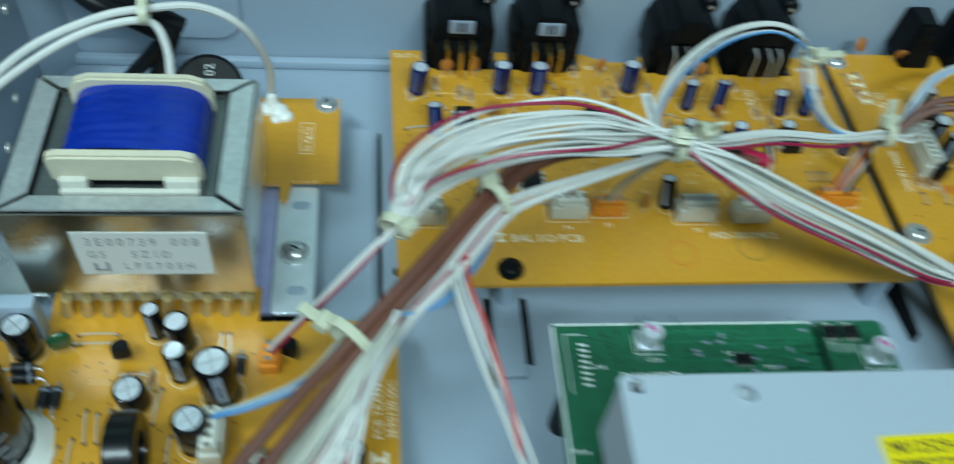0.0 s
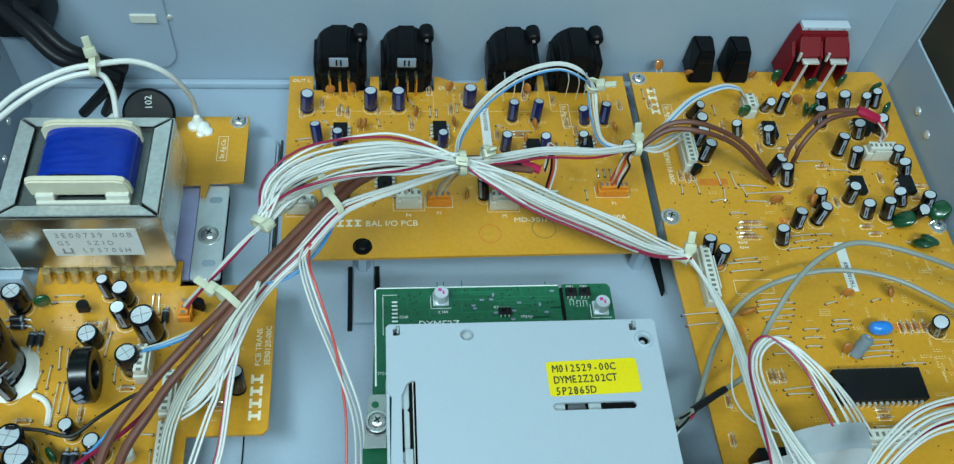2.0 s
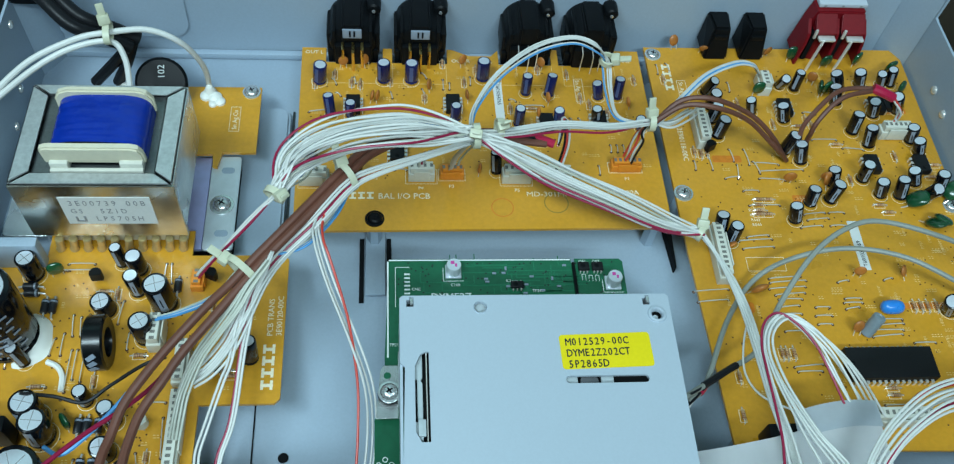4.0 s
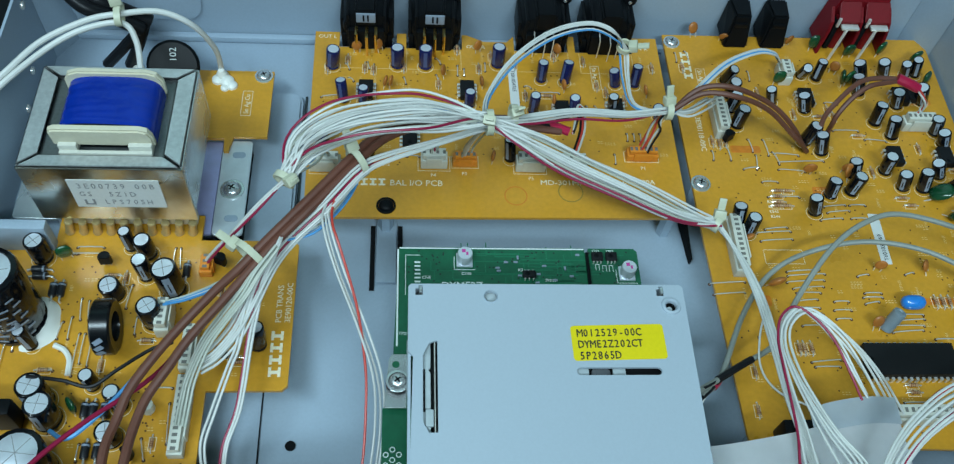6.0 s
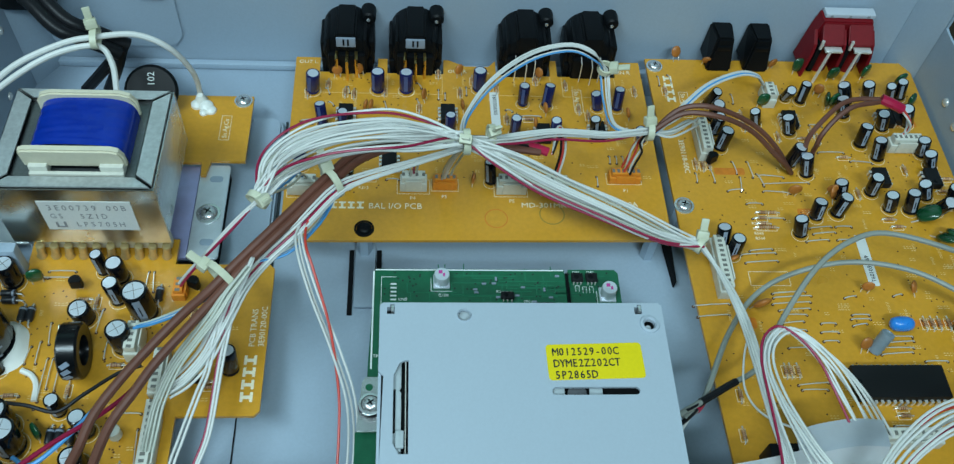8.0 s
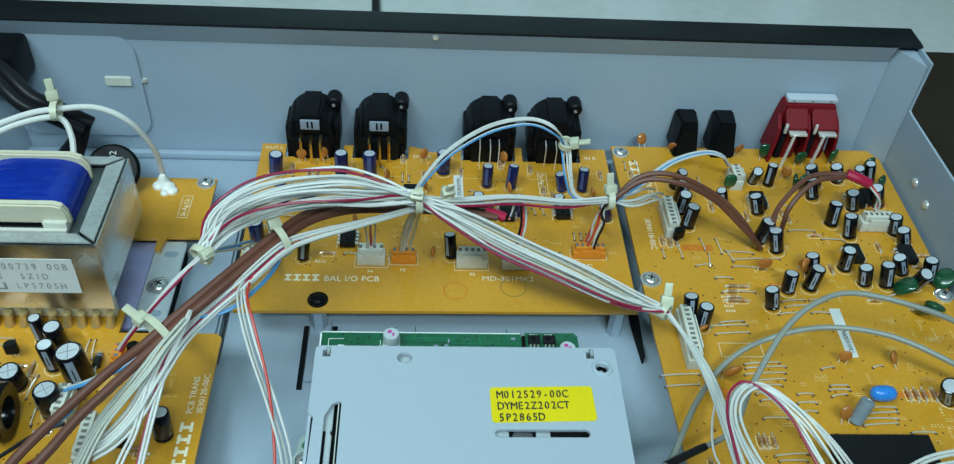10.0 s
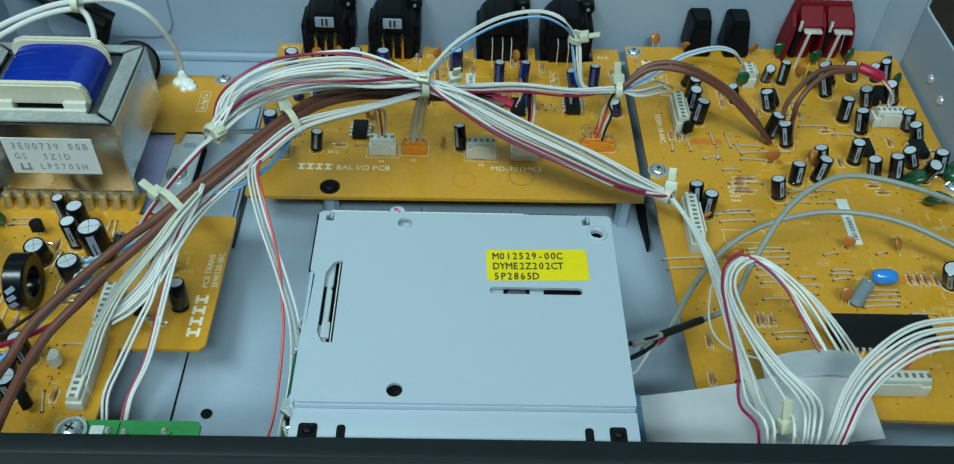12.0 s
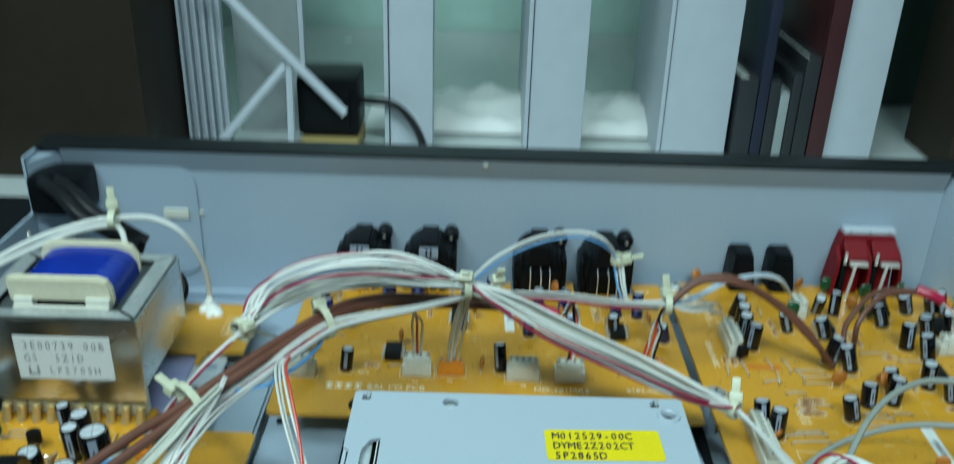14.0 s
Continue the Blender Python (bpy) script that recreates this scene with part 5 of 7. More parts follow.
for x in (0.2055, 0.2240):  # optical sockets
    m = place(x, WALL_Y, TOP)
    s = bmesh.new()
    bmesh.ops.create_cube(s, size=1)
    for v in s.verts:
        front = v.co.y < 0
        v.co = Vector((v.co.x * (0.0125 if v.co.z < 0 else 0.0105), -0.008 + v.co.y * 0.016, 0.0092 + v.co.z * 0.0184))
        if front and v.co.z > 0.010:
            v.co.y += 0.0035
            v.co.x *= 0.75
    bmesh.ops.bevel(s, geom=s.edges[:], offset=0.0010, segments=2, affect="EDGES")
    sock = part("optical_socket", s, BLACK_PLASTIC, main, "black optical socket", m)
    part("cap_ridge", box(-0.0032, 0.0032, -0.0142, -0.0120, 0.0120, 0.0145, 0.0004), BLACK_PLASTIC, sock, "", m)

m = place(0.2625, WALL_Y, TOP)
rca = part("phono_socket", moved(slab([(-0.0152, 0.0), (0.0146, 0.0), (0.0140, 0.0150), (0.0128, 0.0272), (-0.0112, 0.0272), (-0.0128, 0.0200)], 0, 0.0090, 0.0007), pose(0, 0, 0, 90, 0, 0)), RED_PLASTIC, main, "red twin phono socket block", m)
for h0, h1 in ((-0.0112, -0.0008), (0.0016, 0.0134)):
    part("sloped_hood", moved(slab([(-0.0088, 0.0262), (-0.0158, 0.0196), (-0.0158, 0.0184), (-0.0088, 0.0215)], h0, h1, 0.0004), m @ pose(0, 0, 0, 90, 0, 90)), RED_PLASTIC, rca)
for k, flare in ((-0.0138, -0.0022), (0.0004, 0.0), (0.0142, 0.0016)):
    web = moved(slab([(-0.0090, 0.0), (-0.0178, 0.0), (-0.0168, 0.0130), (-0.0150, 0.0186), (-0.0090, 0.0230)], -0.0008, 0.0008, 0.0003), m @ place(k, 0, 0) @ pose(0, 0, 0, 90, 0, 90))
    for v in web.verts:
        v.co.x += flare * (1 - min(1, (v.co.z - TOP) / 0.020))
    part("side_web", web, RED_PLASTIC, rca)
for k in (-0.0070, 0.0074):
    part("barrel", moved(lathe([(0.0046, 0), (0.0046, 0.0178), (0, 0.0178)], 20), m @ place(k + 0.0010, -0.0098, 0.0002)), RED_PLASTIC, rca)
    # solid black box that paints the shade between the barrels
    part("recess", box(k - 0.0052, k - 0.0030, -0.0150, -0.0092, 0.0010, 0.0172), SLOT_BLACK, rca, "", m)
    part("spring_tag", box(k - 0.0056, k - 0.0042, -0.0172, -0.0160, 0.0170, 0.0225, 0.0004), TIN, rca, "tinned spring tag", m)
    part("contact", box(k - 0.0030, k + 0.0054, -0.0192, -0.0158, 0.0170, 0.0182, 0.0003), TIN, rca, "tinned contact tag", m)
    part("contact_leg", tube([Vector((k - 0.0006, -0.0188, 0.0172)), Vector((k - 0.0018, -0.0200, 0.0100)), Vector((k - 0.0036, -0.0215, -0.0002))], 0.0008, 6), TIN, rca, "", m)
part("top_bar", box(-0.0105, 0.0138, -0.0062, -0.001, 0.0274, 0.0296, 0.0004), PANEL_WHITE, rca, "pale grey top strip", m)
for k in (-0.0075, 0.0015, 0.0105):
    part("strip_dot", box(k - 0.0006, k + 0.0006, -0.0064, -0.00615, 0.0280, 0.0290), INK_GREY, rca, "", m)

# ---- power supply board ----
power = thing("circuit_board", (-0.06, 0.15, TOP - 0.0016), "yellow-brown power supply circuit board with a large capacitor", "circuit board", "circuit boards")
part("board", slab([(-0.0270, 0.1480), (-0.0270, 0.0860), (-0.1190, 0.0860), (-0.1190, 0.2130), (-0.0930, 0.2130), (-0.0930, 0.2250), (-0.0365, 0.2250), (-0.0365, 0.2130), (0.0005, 0.2130), (0.0025, 0.2110), (0.0025, 0.1500), (0.0005, 0.1480)], TOP - 0.0016, TOP), PCB, power)
for p in ((-0.012, 0.166), (-0.031, 0.092), (-0.114, 0.092), (-0.114, 0.205)):
    standoff(power, p[0], p[1], TOP - 0.0017)
for i, (x, y, d, h, lx, ly) in enumerate(POWER_CAPS):
    capacitor(power, x, y, d, h, 0.3 * lx, 0.3 * ly, SLEEVE_BLACK, rng, i != 5)
    ring_mark(power, x, y, d / 2 + 0.0006)
capacitor(power, -0.0095, 0.1660, 0.0065, 0.012, 0, 0.002, SLEEVE_BLACK, rng)
big = capacitor(power, -0.0990, 0.1760, 0.0220, 0.036, 0, 0.001, SLEEVE_BLACK, rng)
for k in range(7):
    for j in range(4):
        a = radians(-120 + j * 26 + (k % 2) * 8)
        part("printed_bar", moved(box(-0.0016, 0.0016, -0.0001, 0.0001, -0.0004, 0.0004), place(-0.0990 + 0.01102 * math.cos(a), 0.1760 + 0.01102 * math.sin(a), TOP + 0.006 + k * 0.0040) @ pose(0, 0, 0, 0, 0, math.degrees(a) + 90)), STRIPE, big)
glue = bmesh.new()
rows = []
for k in range(33):
    a = radians(-78 + 140 * k / 32)
    taper = math.sin(math.pi * (k + 0.6) / 33.2) ** 0.5
    wide = (0.0034 + 0.0014 * noise.noise(Vector((k * 0.13, 2, 0)))) * taper
    high = (0.0032 + 0.0008 * noise.noise(Vector((k * 0.15, 7, 0)))) * taper
    rows.append([glue.verts.new((-0.0990 + q * math.cos(a), 0.1760 + q * math.sin(a), TOP + h)) for q, h in ((0.0106, 0.0), (0.0107, high), (0.0110 + wide * 0.35, high * 0.9), (0.0110 + wide * 0.8, high * 0.5), (0.0112 + wide * 1.25, 0.0))])
for a, b in zip(rows, rows[1:]):
    for j in range(4):
        glue.faces.new((a[j], a[j + 1], b[j + 1], b[j]))
part("glue_bead", glue, GLUE, power, "bead of white glue round the large capacitor")
part("glue_string", tube(glide([(-0.0840, 0.1660, TOP + 0.001), (-0.0800, 0.1640, TOP + 0.0008), (-0.0775, 0.1600, TOP + 0.0008), (-0.0770, 0.1540, TOP + 0.0006)], 16), 0.0011, 7), GLUE, power)
for i, (x, y) in enumerate(POWER_DIODES):
    diode(power, x, y, i > 1)
for i, (x, y) in enumerate(POWER_TRANSISTORS):
    transistor(power, x, y, rng.uniform(-60, 60))
transistor(power, -0.0455, 0.1400, -90, WHITE_PLASTIC)
for row in POWER_JUMPERS:
    jumper(power, *row)
for x, y, a in POWER_RESISTORS:
    resistor(power, x, y, a)
film(power, -0.0870, 0.2040, 20, 0), film(power, -0.0725, 0.1400, -50, -10)
coil = part("toroid_coil", moved(lathe([(0.0056, -0.0034), (0.0094, -0.0037), (0.0104, -0.003), (0.0104, 0.003), (0.0094, 0.0037), (0.0056, 0.0034), (0.0050, 0), (0.0056, -0.0034)], 30, (1, 0.06, 0)), place(-0.0635, 0.1690, TOP + 0.0102)), FERRITE, power, "black ring choke standing on edge")
for k in range(3):
    part("printed_mark", moved(box(-0.0018, 0.0018, -0.0009, 0.0009, 0, 0.0002), place(-0.0635, 0.1690, TOP + 0.0102) @ pose(0, 0, 0, 58 + k * 17, 0, 0) @ place(0, 0, 0.0104) @ pose(0, 0, 0, 0, 0, 35)), STRIPE, coil)
plug(power, -0.0450, 0.1760, 90, 0.0130, WHITE_PLASTIC, 5, 0.0055, 0.010)
plug(power, -0.0340, 0.1375, 90, 0.0300, WHITE_PLASTIC, 12, 0.0055, 0.007)
plug(power, -0.0345, 0.1640, 90, 0.0180, WHITE_PLASTIC, 7, 0.0055, 0.007)
plug(power, -0.0325, 0.2000, 90, 0.0080, ORANGE_PLASTIC, 3, 0.0050, 0.006)
part("bridge_rectifier", box(-0.1000, -0.0880, 0.1330, 0.1390, TOP + 0.001, TOP + 0.016, 0.0008), BLACK_PLASTIC, power, "black bridge rectifier")
part("heat_sink", box(-0.1185, -0.0920, 0.2075, 0.2120, TOP, TOP + 0.016, 0.0008), CHASSIS, power, "blue-grey metal bracket at the board's edge")
logo_bars(power, place(-0.0005, 0.1535, TOP + 0.00003) @ pose(0, 0, 0, 0, 0, 90), 0.0200, 0.0046)
printed("PCB TRANS", 0.0032, SILK, power, place(-0.0020, 0.1760, TOP + 0.00005) @ pose(0, 0, 0, 0, 0, 90))
printed("3E90120-00C", 0.0032, SILK, power, place(0.0015, 0.1760, TOP + 0.00005) @ pose(0, 0, 0, 0, 0, 90))
silk(power, rng, [(-0.085, -0.038, 0.100, 0.208), (-0.085, -0.038, 0.100, 0.208), (-0.022, -0.009, 0.152, 0.205)], 70)
hole_dots(power, rng, [(-0.085, -0.032, 0.095, 0.208)], 120)

# ---- fuse board ----
fuse = thing("circuit_board", (-0.03, 0.287, TOP - 0.0036), "small yellow-brown mains board beside the transformer", "circuit board", "circuit boards")
part("board", slab([(-0.0340, 0.2670), (-0.0335, 0.2600), (-0.0315, 0.2600), (-0.0300, 0.2680), (-0.0155, 0.2680), (-0.0155, 0.3065), (-0.0780, 0.3065), (-0.0780, 0.2670)], TOP - 0.0036, TOP - 0.0020), PCB, fuse)
standoff(fuse, -0.0200, 0.3020, TOP - 0.0037), standoff(fuse, -0.072, 0.300, TOP - 0.0037)
screw(fuse, -0.0200, 0.3035, TOP - 0.0020, 0.0031)
frame_mark(fuse, -0.0285, -0.0240, 0.2800, 0.2945, z=TOP - 0.0020)
vr = part("varistor", moved(lathe([(0, -0.0022), (0.0102, -0.0022), (0.0114, -0.0008), (0.0114, 0.0008), (0.0102, 0.0022), (0, 0.0022)], 28, (0.12, -0.55, 0.62)), place(-0.0580, 0.2990, TOP + 0.0085)), BLACK_PLASTIC, fuse, "round black disc suppressor")
part("lead_wire", tube([Vector((-0.058, 0.300, TOP + 0.003)), Vector((-0.058, 0.301, TOP - 0.002))], 0.0005, 5), TIN, vr)
printed("102", 0.0042, SILK_WHITE, vr, place(-0.0560, 0.2990, TOP + 0.0112) @ Vector((0, 0, 1)).rotation_difference(Vector((0.12, -0.55, 0.62))).to_matrix().to_4x4() @ pose(0, 0, 0.0012, 0, 0, 95))
printed("Sn Ag.Cu", 0.0030, SILK, fuse, place(-0.0252, 0.2812, TOP - 0.00195) @ pose(0, 0, 0, 0, 0, 90))
part("terminal_glue", moved(lathe([(0.0030, 0), (0.0032, 0.0012), (0.0022, 0.0034), (0.0014, 0.0052), (0, 0.0056)], 16), place(-0.0385, 0.3020, TOP - 0.002)), GLUE, fuse, "white glue over a mains terminal")
for gx, gy, gr in ((-0.0362, 0.2995, 0.0034), (-0.0338, 0.2972, 0.0026), (-0.0402, 0.3005, 0.0030), (-0.0368, 0.2958, 0.0020)):
    part("terminal_glue", moved(lathe([(gr, 0), (gr * 0.95, gr * 0.4), (gr * 0.5, gr * 0.8), (0, gr * 0.9)], 12), place(gx, gy, TOP - 0.002)), GLUE, fuse)
for x in (-0.0760, -0.0660):
    part("solder_blob", moved(lathe([(0.0038, 0), (0.0034, 0.002), (0.0015, 0.0042), (0, 0.0046)], 14), place(x, 0.3035, TOP - 0.002)), GLUE, fuse)

# ---- transformer ----
tr = thing("transformer", (-0.066, 0.242, FLOOR_Z + 0.0042), "mains transformer in a bright steel frame with a blue winding", "transformer")
X0, X1, Y0, Y1, ZT = -0.0960, -0.0365, 0.2165, 0.2660, 0.0545
iron = surface("transformer_laminations", (0.22, 0.24, 0.24), 0.4, 0.85, 0.2, 900, 60, 0.1)
part("core", box(X0 + 0.0035, X1 - 0.0035, Y0 + 0.0035, Y1 - 0.0035, 0.0260, ZT - 0.0035, 0.0006), iron, tr, "dark laminated core")
part("front_plate", box(X0, X1, Y0, Y0 + 0.0012, 0.0215, ZT, 0.0005), MIRROR_STEEL, tr, "mirror-bright steel front plate")
part("rear_plate", box(X0, X1, Y1 - 0.0012, Y1, 0.0265, ZT, 0.0005), STEEL, tr)
part("side_plate", box(X0, X0 + 0.0012, Y0 + 0.0013, Y1 - 0.0013, 0.0265, ZT, 0.0004), STEEL, tr)
part("side_plate", box(X1 - 0.0012, X1, Y0 + 0.0013, Y1 - 0.0013, 0.0265, ZT, 0.0004), STEEL, tr)
w = 0.0075
part("frame_lip", slab([(X0 + 0.0004, Y0 + 0.0004), (X1 - 0.0004, Y0 + 0.0004), (X1 - w, Y0 + 0.0058), (X0 + w, Y0 + 0.0058)], ZT + 0.0002, ZT + 0.0012, 0.0005), FRAME_STEEL, tr)
part("frame_lip", slab([(X0 + 0.0004, Y1 - 0.0004), (X0 + w, Y1 - 0.0058), (X1 - w, Y1 - 0.0058), (X1 - 0.0004, Y1 - 0.0004)], ZT + 0.0002, ZT + 0.0012, 0.0005), FRAME_STEEL, tr)
part("frame_lip", slab([(X0 + 0.0004, Y0 + 0.0010), (X0 + w, Y0 + 0.0064), (X0 + w, Y1 - 0.0064), (X0 + 0.0004, Y1 - 0.0010)], ZT + 0.0002, ZT + 0.0012, 0.0005), FRAME_STEEL, tr)
part("frame_lip", slab([(X1 - 0.0004, Y0 + 0.0010), (X1 - 0.0004, Y1 - 0.0010), (X1 - w, Y1 - 0.0064), (X1 - w, Y0 + 0.0064)], ZT + 0.0002, ZT + 0.0012, 0.0005), FRAME_STEEL, tr)
part("lamination", box(X0 + w, X1 - w, Y0 + 0.0055, Y1 - 0.0055, ZT - 0.0036, ZT - 0.0008), iron, tr)
BX0, BX1 = -0.0835, -0.0470
coilm = bmesh.new()
prof = []
for k in range(29):
    a = radians(180 * k / 28)
    prof.append((-0.0650 + 0.0176 * math.copysign(abs(math.cos(a)) ** 0.5, math.cos(a)), ZT - 0.0008 + 0.0108 * abs(math.sin(a)) ** 0.6))
ringsv = []
for j in range(29):
    y = 0.2296 + 0.0228 * j / 28
    ring = []
    for x, z in prof:
        crease = 0.00032 * noise.noise(Vector((x * 70, y * 620, 5))) + 0.00010 * noise.noise(Vector((x * 260, y * 1500, 9)))
        ring.append(coilm.verts.new((x, y, z + crease)))
    ringsv.append(ring)
for a, b in zip(ringsv, ringsv[1:]):
    for k in range(len(prof) - 1):
        coilm.faces.new((a[k], a[k + 1], b[k + 1], b[k]))
part("winding", coilm, COIL_BLUE, tr, "blue taped winding")
FLANGE = [(BX0, 0.0), (BX1, 0.0), (BX1, 0.0060), (BX1 - 0.0012, 0.0088), (BX1 - 0.0042, 0.0100), (BX0 + 0.0022, 0.0100), (BX0 + 0.0005, 0.0092), (BX0, 0.0075)]
part("bobbin_flange", moved(slab(FLANGE, 0, 0.0030, 0.0007), place(0, 0.2290, 0.0566) @ pose(0, 0, 0, 97, 0, 0)), CREAM_PLASTIC, tr, "cream nylon bobbin flange")
BACK_FLANGE = [(BX0, 0.0), (BX1, 0.0), (BX1, 0.0070), (BX1 - 0.0020, 0.0104), (BX1 - 0.0055, 0.0118), (BX0 + 0.0055, 0.0118), (BX0 + 0.0018, 0.0104), (BX0, 0.0070)]
part("bobbin_flange", moved(slab(BACK_FLANGE, 0, 0.0028, 0.0007), place(0, 0.2552, 0.0548) @ pose(0, 0, 0, 90, 0, 0)), CREAM_PLASTIC, tr, "cream nylon bobbin flange")
for x0, x1 in ((BX0 + 0.0022, BX0 + 0.0088), (BX1 - 0.0092, BX1 - 0.0008)):
    part("bobbin_leg", box(x0, x1, 0.2240, 0.2290, ZT - 0.0004, ZT + 0.0040, 0.0004), WHITE_PLASTIC, tr)
part("bobbin_sill", box(BX0 + 0.0022, BX1 - 0.0008, 0.2226, 0.2242, ZT - 0.0006, ZT + 0.0016, 0.0004), WHITE_PLASTIC, tr)
part("bobbin_gap", box(BX0 + 0.0089, BX1 - 0.0093, 0.2272, 0.2285, ZT - 0.0006, ZT + 0.0022), SLOT_BLACK, tr)
part("terminal_rail", box(-0.0905, -0.0385, 0.2200, 0.2240, 0.0128, 0.0262, 0.0005), CREAM_PLASTIC, tr)
for k in range(10):
    x = -0.0885 + k * 0.00535
    lug = lathe([(0.0018, 0), (0.0020, 0.0006), (0.0016, 0.0014), (0.0016, 0.0062), (0.0018, 0.0070), (0.0014, 0.0076), (0.0007, 0.0077), (0, 0.0074)], 12, (0.16, 0.06, 1))
    part("terminal_lug", join(moved(lug, place(x, 0.2165, 0.0118)), box(x - 0.0010, x + 0.0010, 0.2178, 0.2200, 0.0150, 0.0176, 0.0004)), BRASS, tr, "brass solder lug")
lab = part("rating_label", box(-0.0800, -0.0465, Y0 - 0.0002, Y0 - 0.00002, 0.0305, 0.0480), LABEL_WHITE, tr, "white printed rating label")
for k, (txt, sz) in enumerate((("3E00739 00B", 0.0050), ("GS  5Z1D", 0.0046), ("   LPS705H", 0.0046))):
    typed(txt, sz * 0.9, 0.00265, INK_GREY, lab, place(-0.0775, Y0 - 0.0003, 0.0428 - k * 0.0050) @ pose(0, 0, 0, 90, 0, 0), 0.0)
part("approval_mark", join(box(-0.0765, -0.0757, Y0 - 0.0004, Y0 - 0.0002, 0.0325, 0.0355), join(box(-0.0765, -0.0735, Y0 - 0.0004, Y0 - 0.0002, 0.0323, 0.0330), box(-0.0735, -0.0727, Y0 - 0.0004, Y0 - 0.0002, 0.0323, 0.0358))), INK_GREY, lab)
foot = part("mounting_bracket", slab(rounded(-0.0342, -0.0218, 0.2185, 0.2675, 0.0016), 0.0062, 0.0078, 0.0003), BRIGHT_ZINC, tr, "bright zinc mounting foot")
part("support_block", box(-0.0840, -0.0500, 0.2290, 0.2600, 0.0075, 0.0262, 0.001), SLOT_BLACK, tr)
part("bracket_strip", box(-0.0620, -0.0345, 0.2190, 0.2670, 0.0058, 0.0074, 0.0004), STEEL_BLUE, foot, "lavender passivated strip")
part("side_foot", join(slab(rounded(-0.1150, -0.0955, 0.2255, 0.2680, 0.002), 0.0062, 0.0078, 0.0003), box(-0.0972, -0.0962, 0.2255, 0.2680, 0.0002, 0.0300, 0.0003)), STEEL, tr)
part("bracket_wall", box(-0.0334, -0.0228, 0.2205, 0.2670, FLOOR_Z + 0.0043, 0.0060), SLOT_BLACK, tr)
for yy in (0.2595, 0.2265):
    part("oblong_hole", moved(slab(rounded(-0.0028, 0.0028, -0.0016, 0.0016, 0.0015), 0, 0.0001), place(-0.0270, yy, 0.0079)), CHASSIS, foot)
screw(tr, -0.0280, 0.2410, 0.0079, 0.0038)

# ---- disc drive ----
drive = thing("disc_drive", (0.0925, 0.126, FLOOR_Z), "disc drive with plain grey steel cover on a green board", "disc drive")
DX0, DX1, DY0, DY1, DZ = 0.0465, 0.1385, 0.0915, 0.1620, 0.0680
SIDE_SLOT = [(0.0558, 0.1108), (0.0558, 0.1412), (0.0546, 0.1412), (0.0530, 0.1402), (0.0512, 0.1362), (0.0512, 0.1142), (0.0530, 0.1108)]
COVER_EDGE = [(DX0 + 0.0012, DY0), (DX1, DY0), (DX1, DY1 - 0.001), (DX1 - 0.001, DY1), (DX0 + 0.001, DY1), (DX0, DY1 - 0.001), (DX0, DY0 + 0.046), (DX0 + 0.0016, DY0 + 0.0445), (DX0 + 0.0008, DY0 + 0.010)]
OPENINGS = [rounded(0.0998, 0.1272, 0.1293, 0.1319, 0.0013), SIDE_SLOT, circle(0.0740, 0.0955, 0.0022), circle(0.0735, 0.1573, 0.0020), circle(0.1336, 0.1540, 0.0018)]
for nx in (0.0500, 0.1305):
    OPENINGS.append([(nx - 0.0012, DY1 - 0.0042), (nx + 0.0012, DY1 - 0.0042), (nx + 0.0012, DY1 - 0.0006), (nx - 0.0002, DY1 - 0.0006), (nx - 0.0002, DY1 - 0.0016), (nx - 0.0012, DY1 - 0.0016)])
cover = part("cover", plate(COVER_EDGE, OPENINGS, DZ - 0.0010, DZ), DRIVE_STEEL, drive, "plain grey steel cover")
part("side_wall", box(DX0, DX0 + 0.0009, DY0, DY1 - 0.002, DZ - 0.022, DZ - 0.0010), DRIVE_STEEL, cover)
part("side_wall", box(DX1 - 0.0009, DX1, DY0, DY1 - 0.002, DZ - 0.022, DZ - 0.0010), DRIVE_STEEL, cover)
part("back_wall", box(DX0 + 0.002, DX1 - 0.002, DY1 - 0.0009, DY1, DZ - 0.016, DZ - 0.0010), DRIVE_STEEL, cover)
part("front_step", box(DX0 + 0.0005, DX1 + 0.0005, 0.0816, DY0 - 0.0002, DZ - 0.0040, DZ - 0.0028, 0.0004), DRIVE_STEEL, drive, "lower front ledge of the cover")
part("front_fold", box(DX0 + 0.0012, DX1, DY0 - 0.0002, DY0 + 0.0008, DZ - 0.0040, DZ - 0.0011, 0.0003), DRIVE_STEEL, drive)
part("chassis_block", box(DX0 + 0.002, DX1 - 0.002, 0.0820, DY1 - 0.002, 0.0345, DZ - 0.0042, 0.001), CHIP_BLACK, drive, "dark mechanism under the cover")
for x0, x1, y0, y1 in ((0.0495, 0.0545, 0.0817, 0.0866), (0.0595, 0.0618, 0.0817, 0.0862), (0.1245, 0.1268, 0.0817, 0.0862), (0.1310, 0.1355, 0.0817, 0.0866)):
    part("ledge_slot", slab(rounded(x0, x1, y0, y1, 0.0009), DZ - 0.0028, DZ - 0.0026), SLOT_BLACK, drive)
for x in (0.0520, 0.1333):
    screw(drive, x, 0.0846, DZ - 0.0025, 0.0016, BLACK_PLASTIC, False)
dull = surface("dull_metal", (0.13, 0.14, 0.15), 0.45, 0.3)
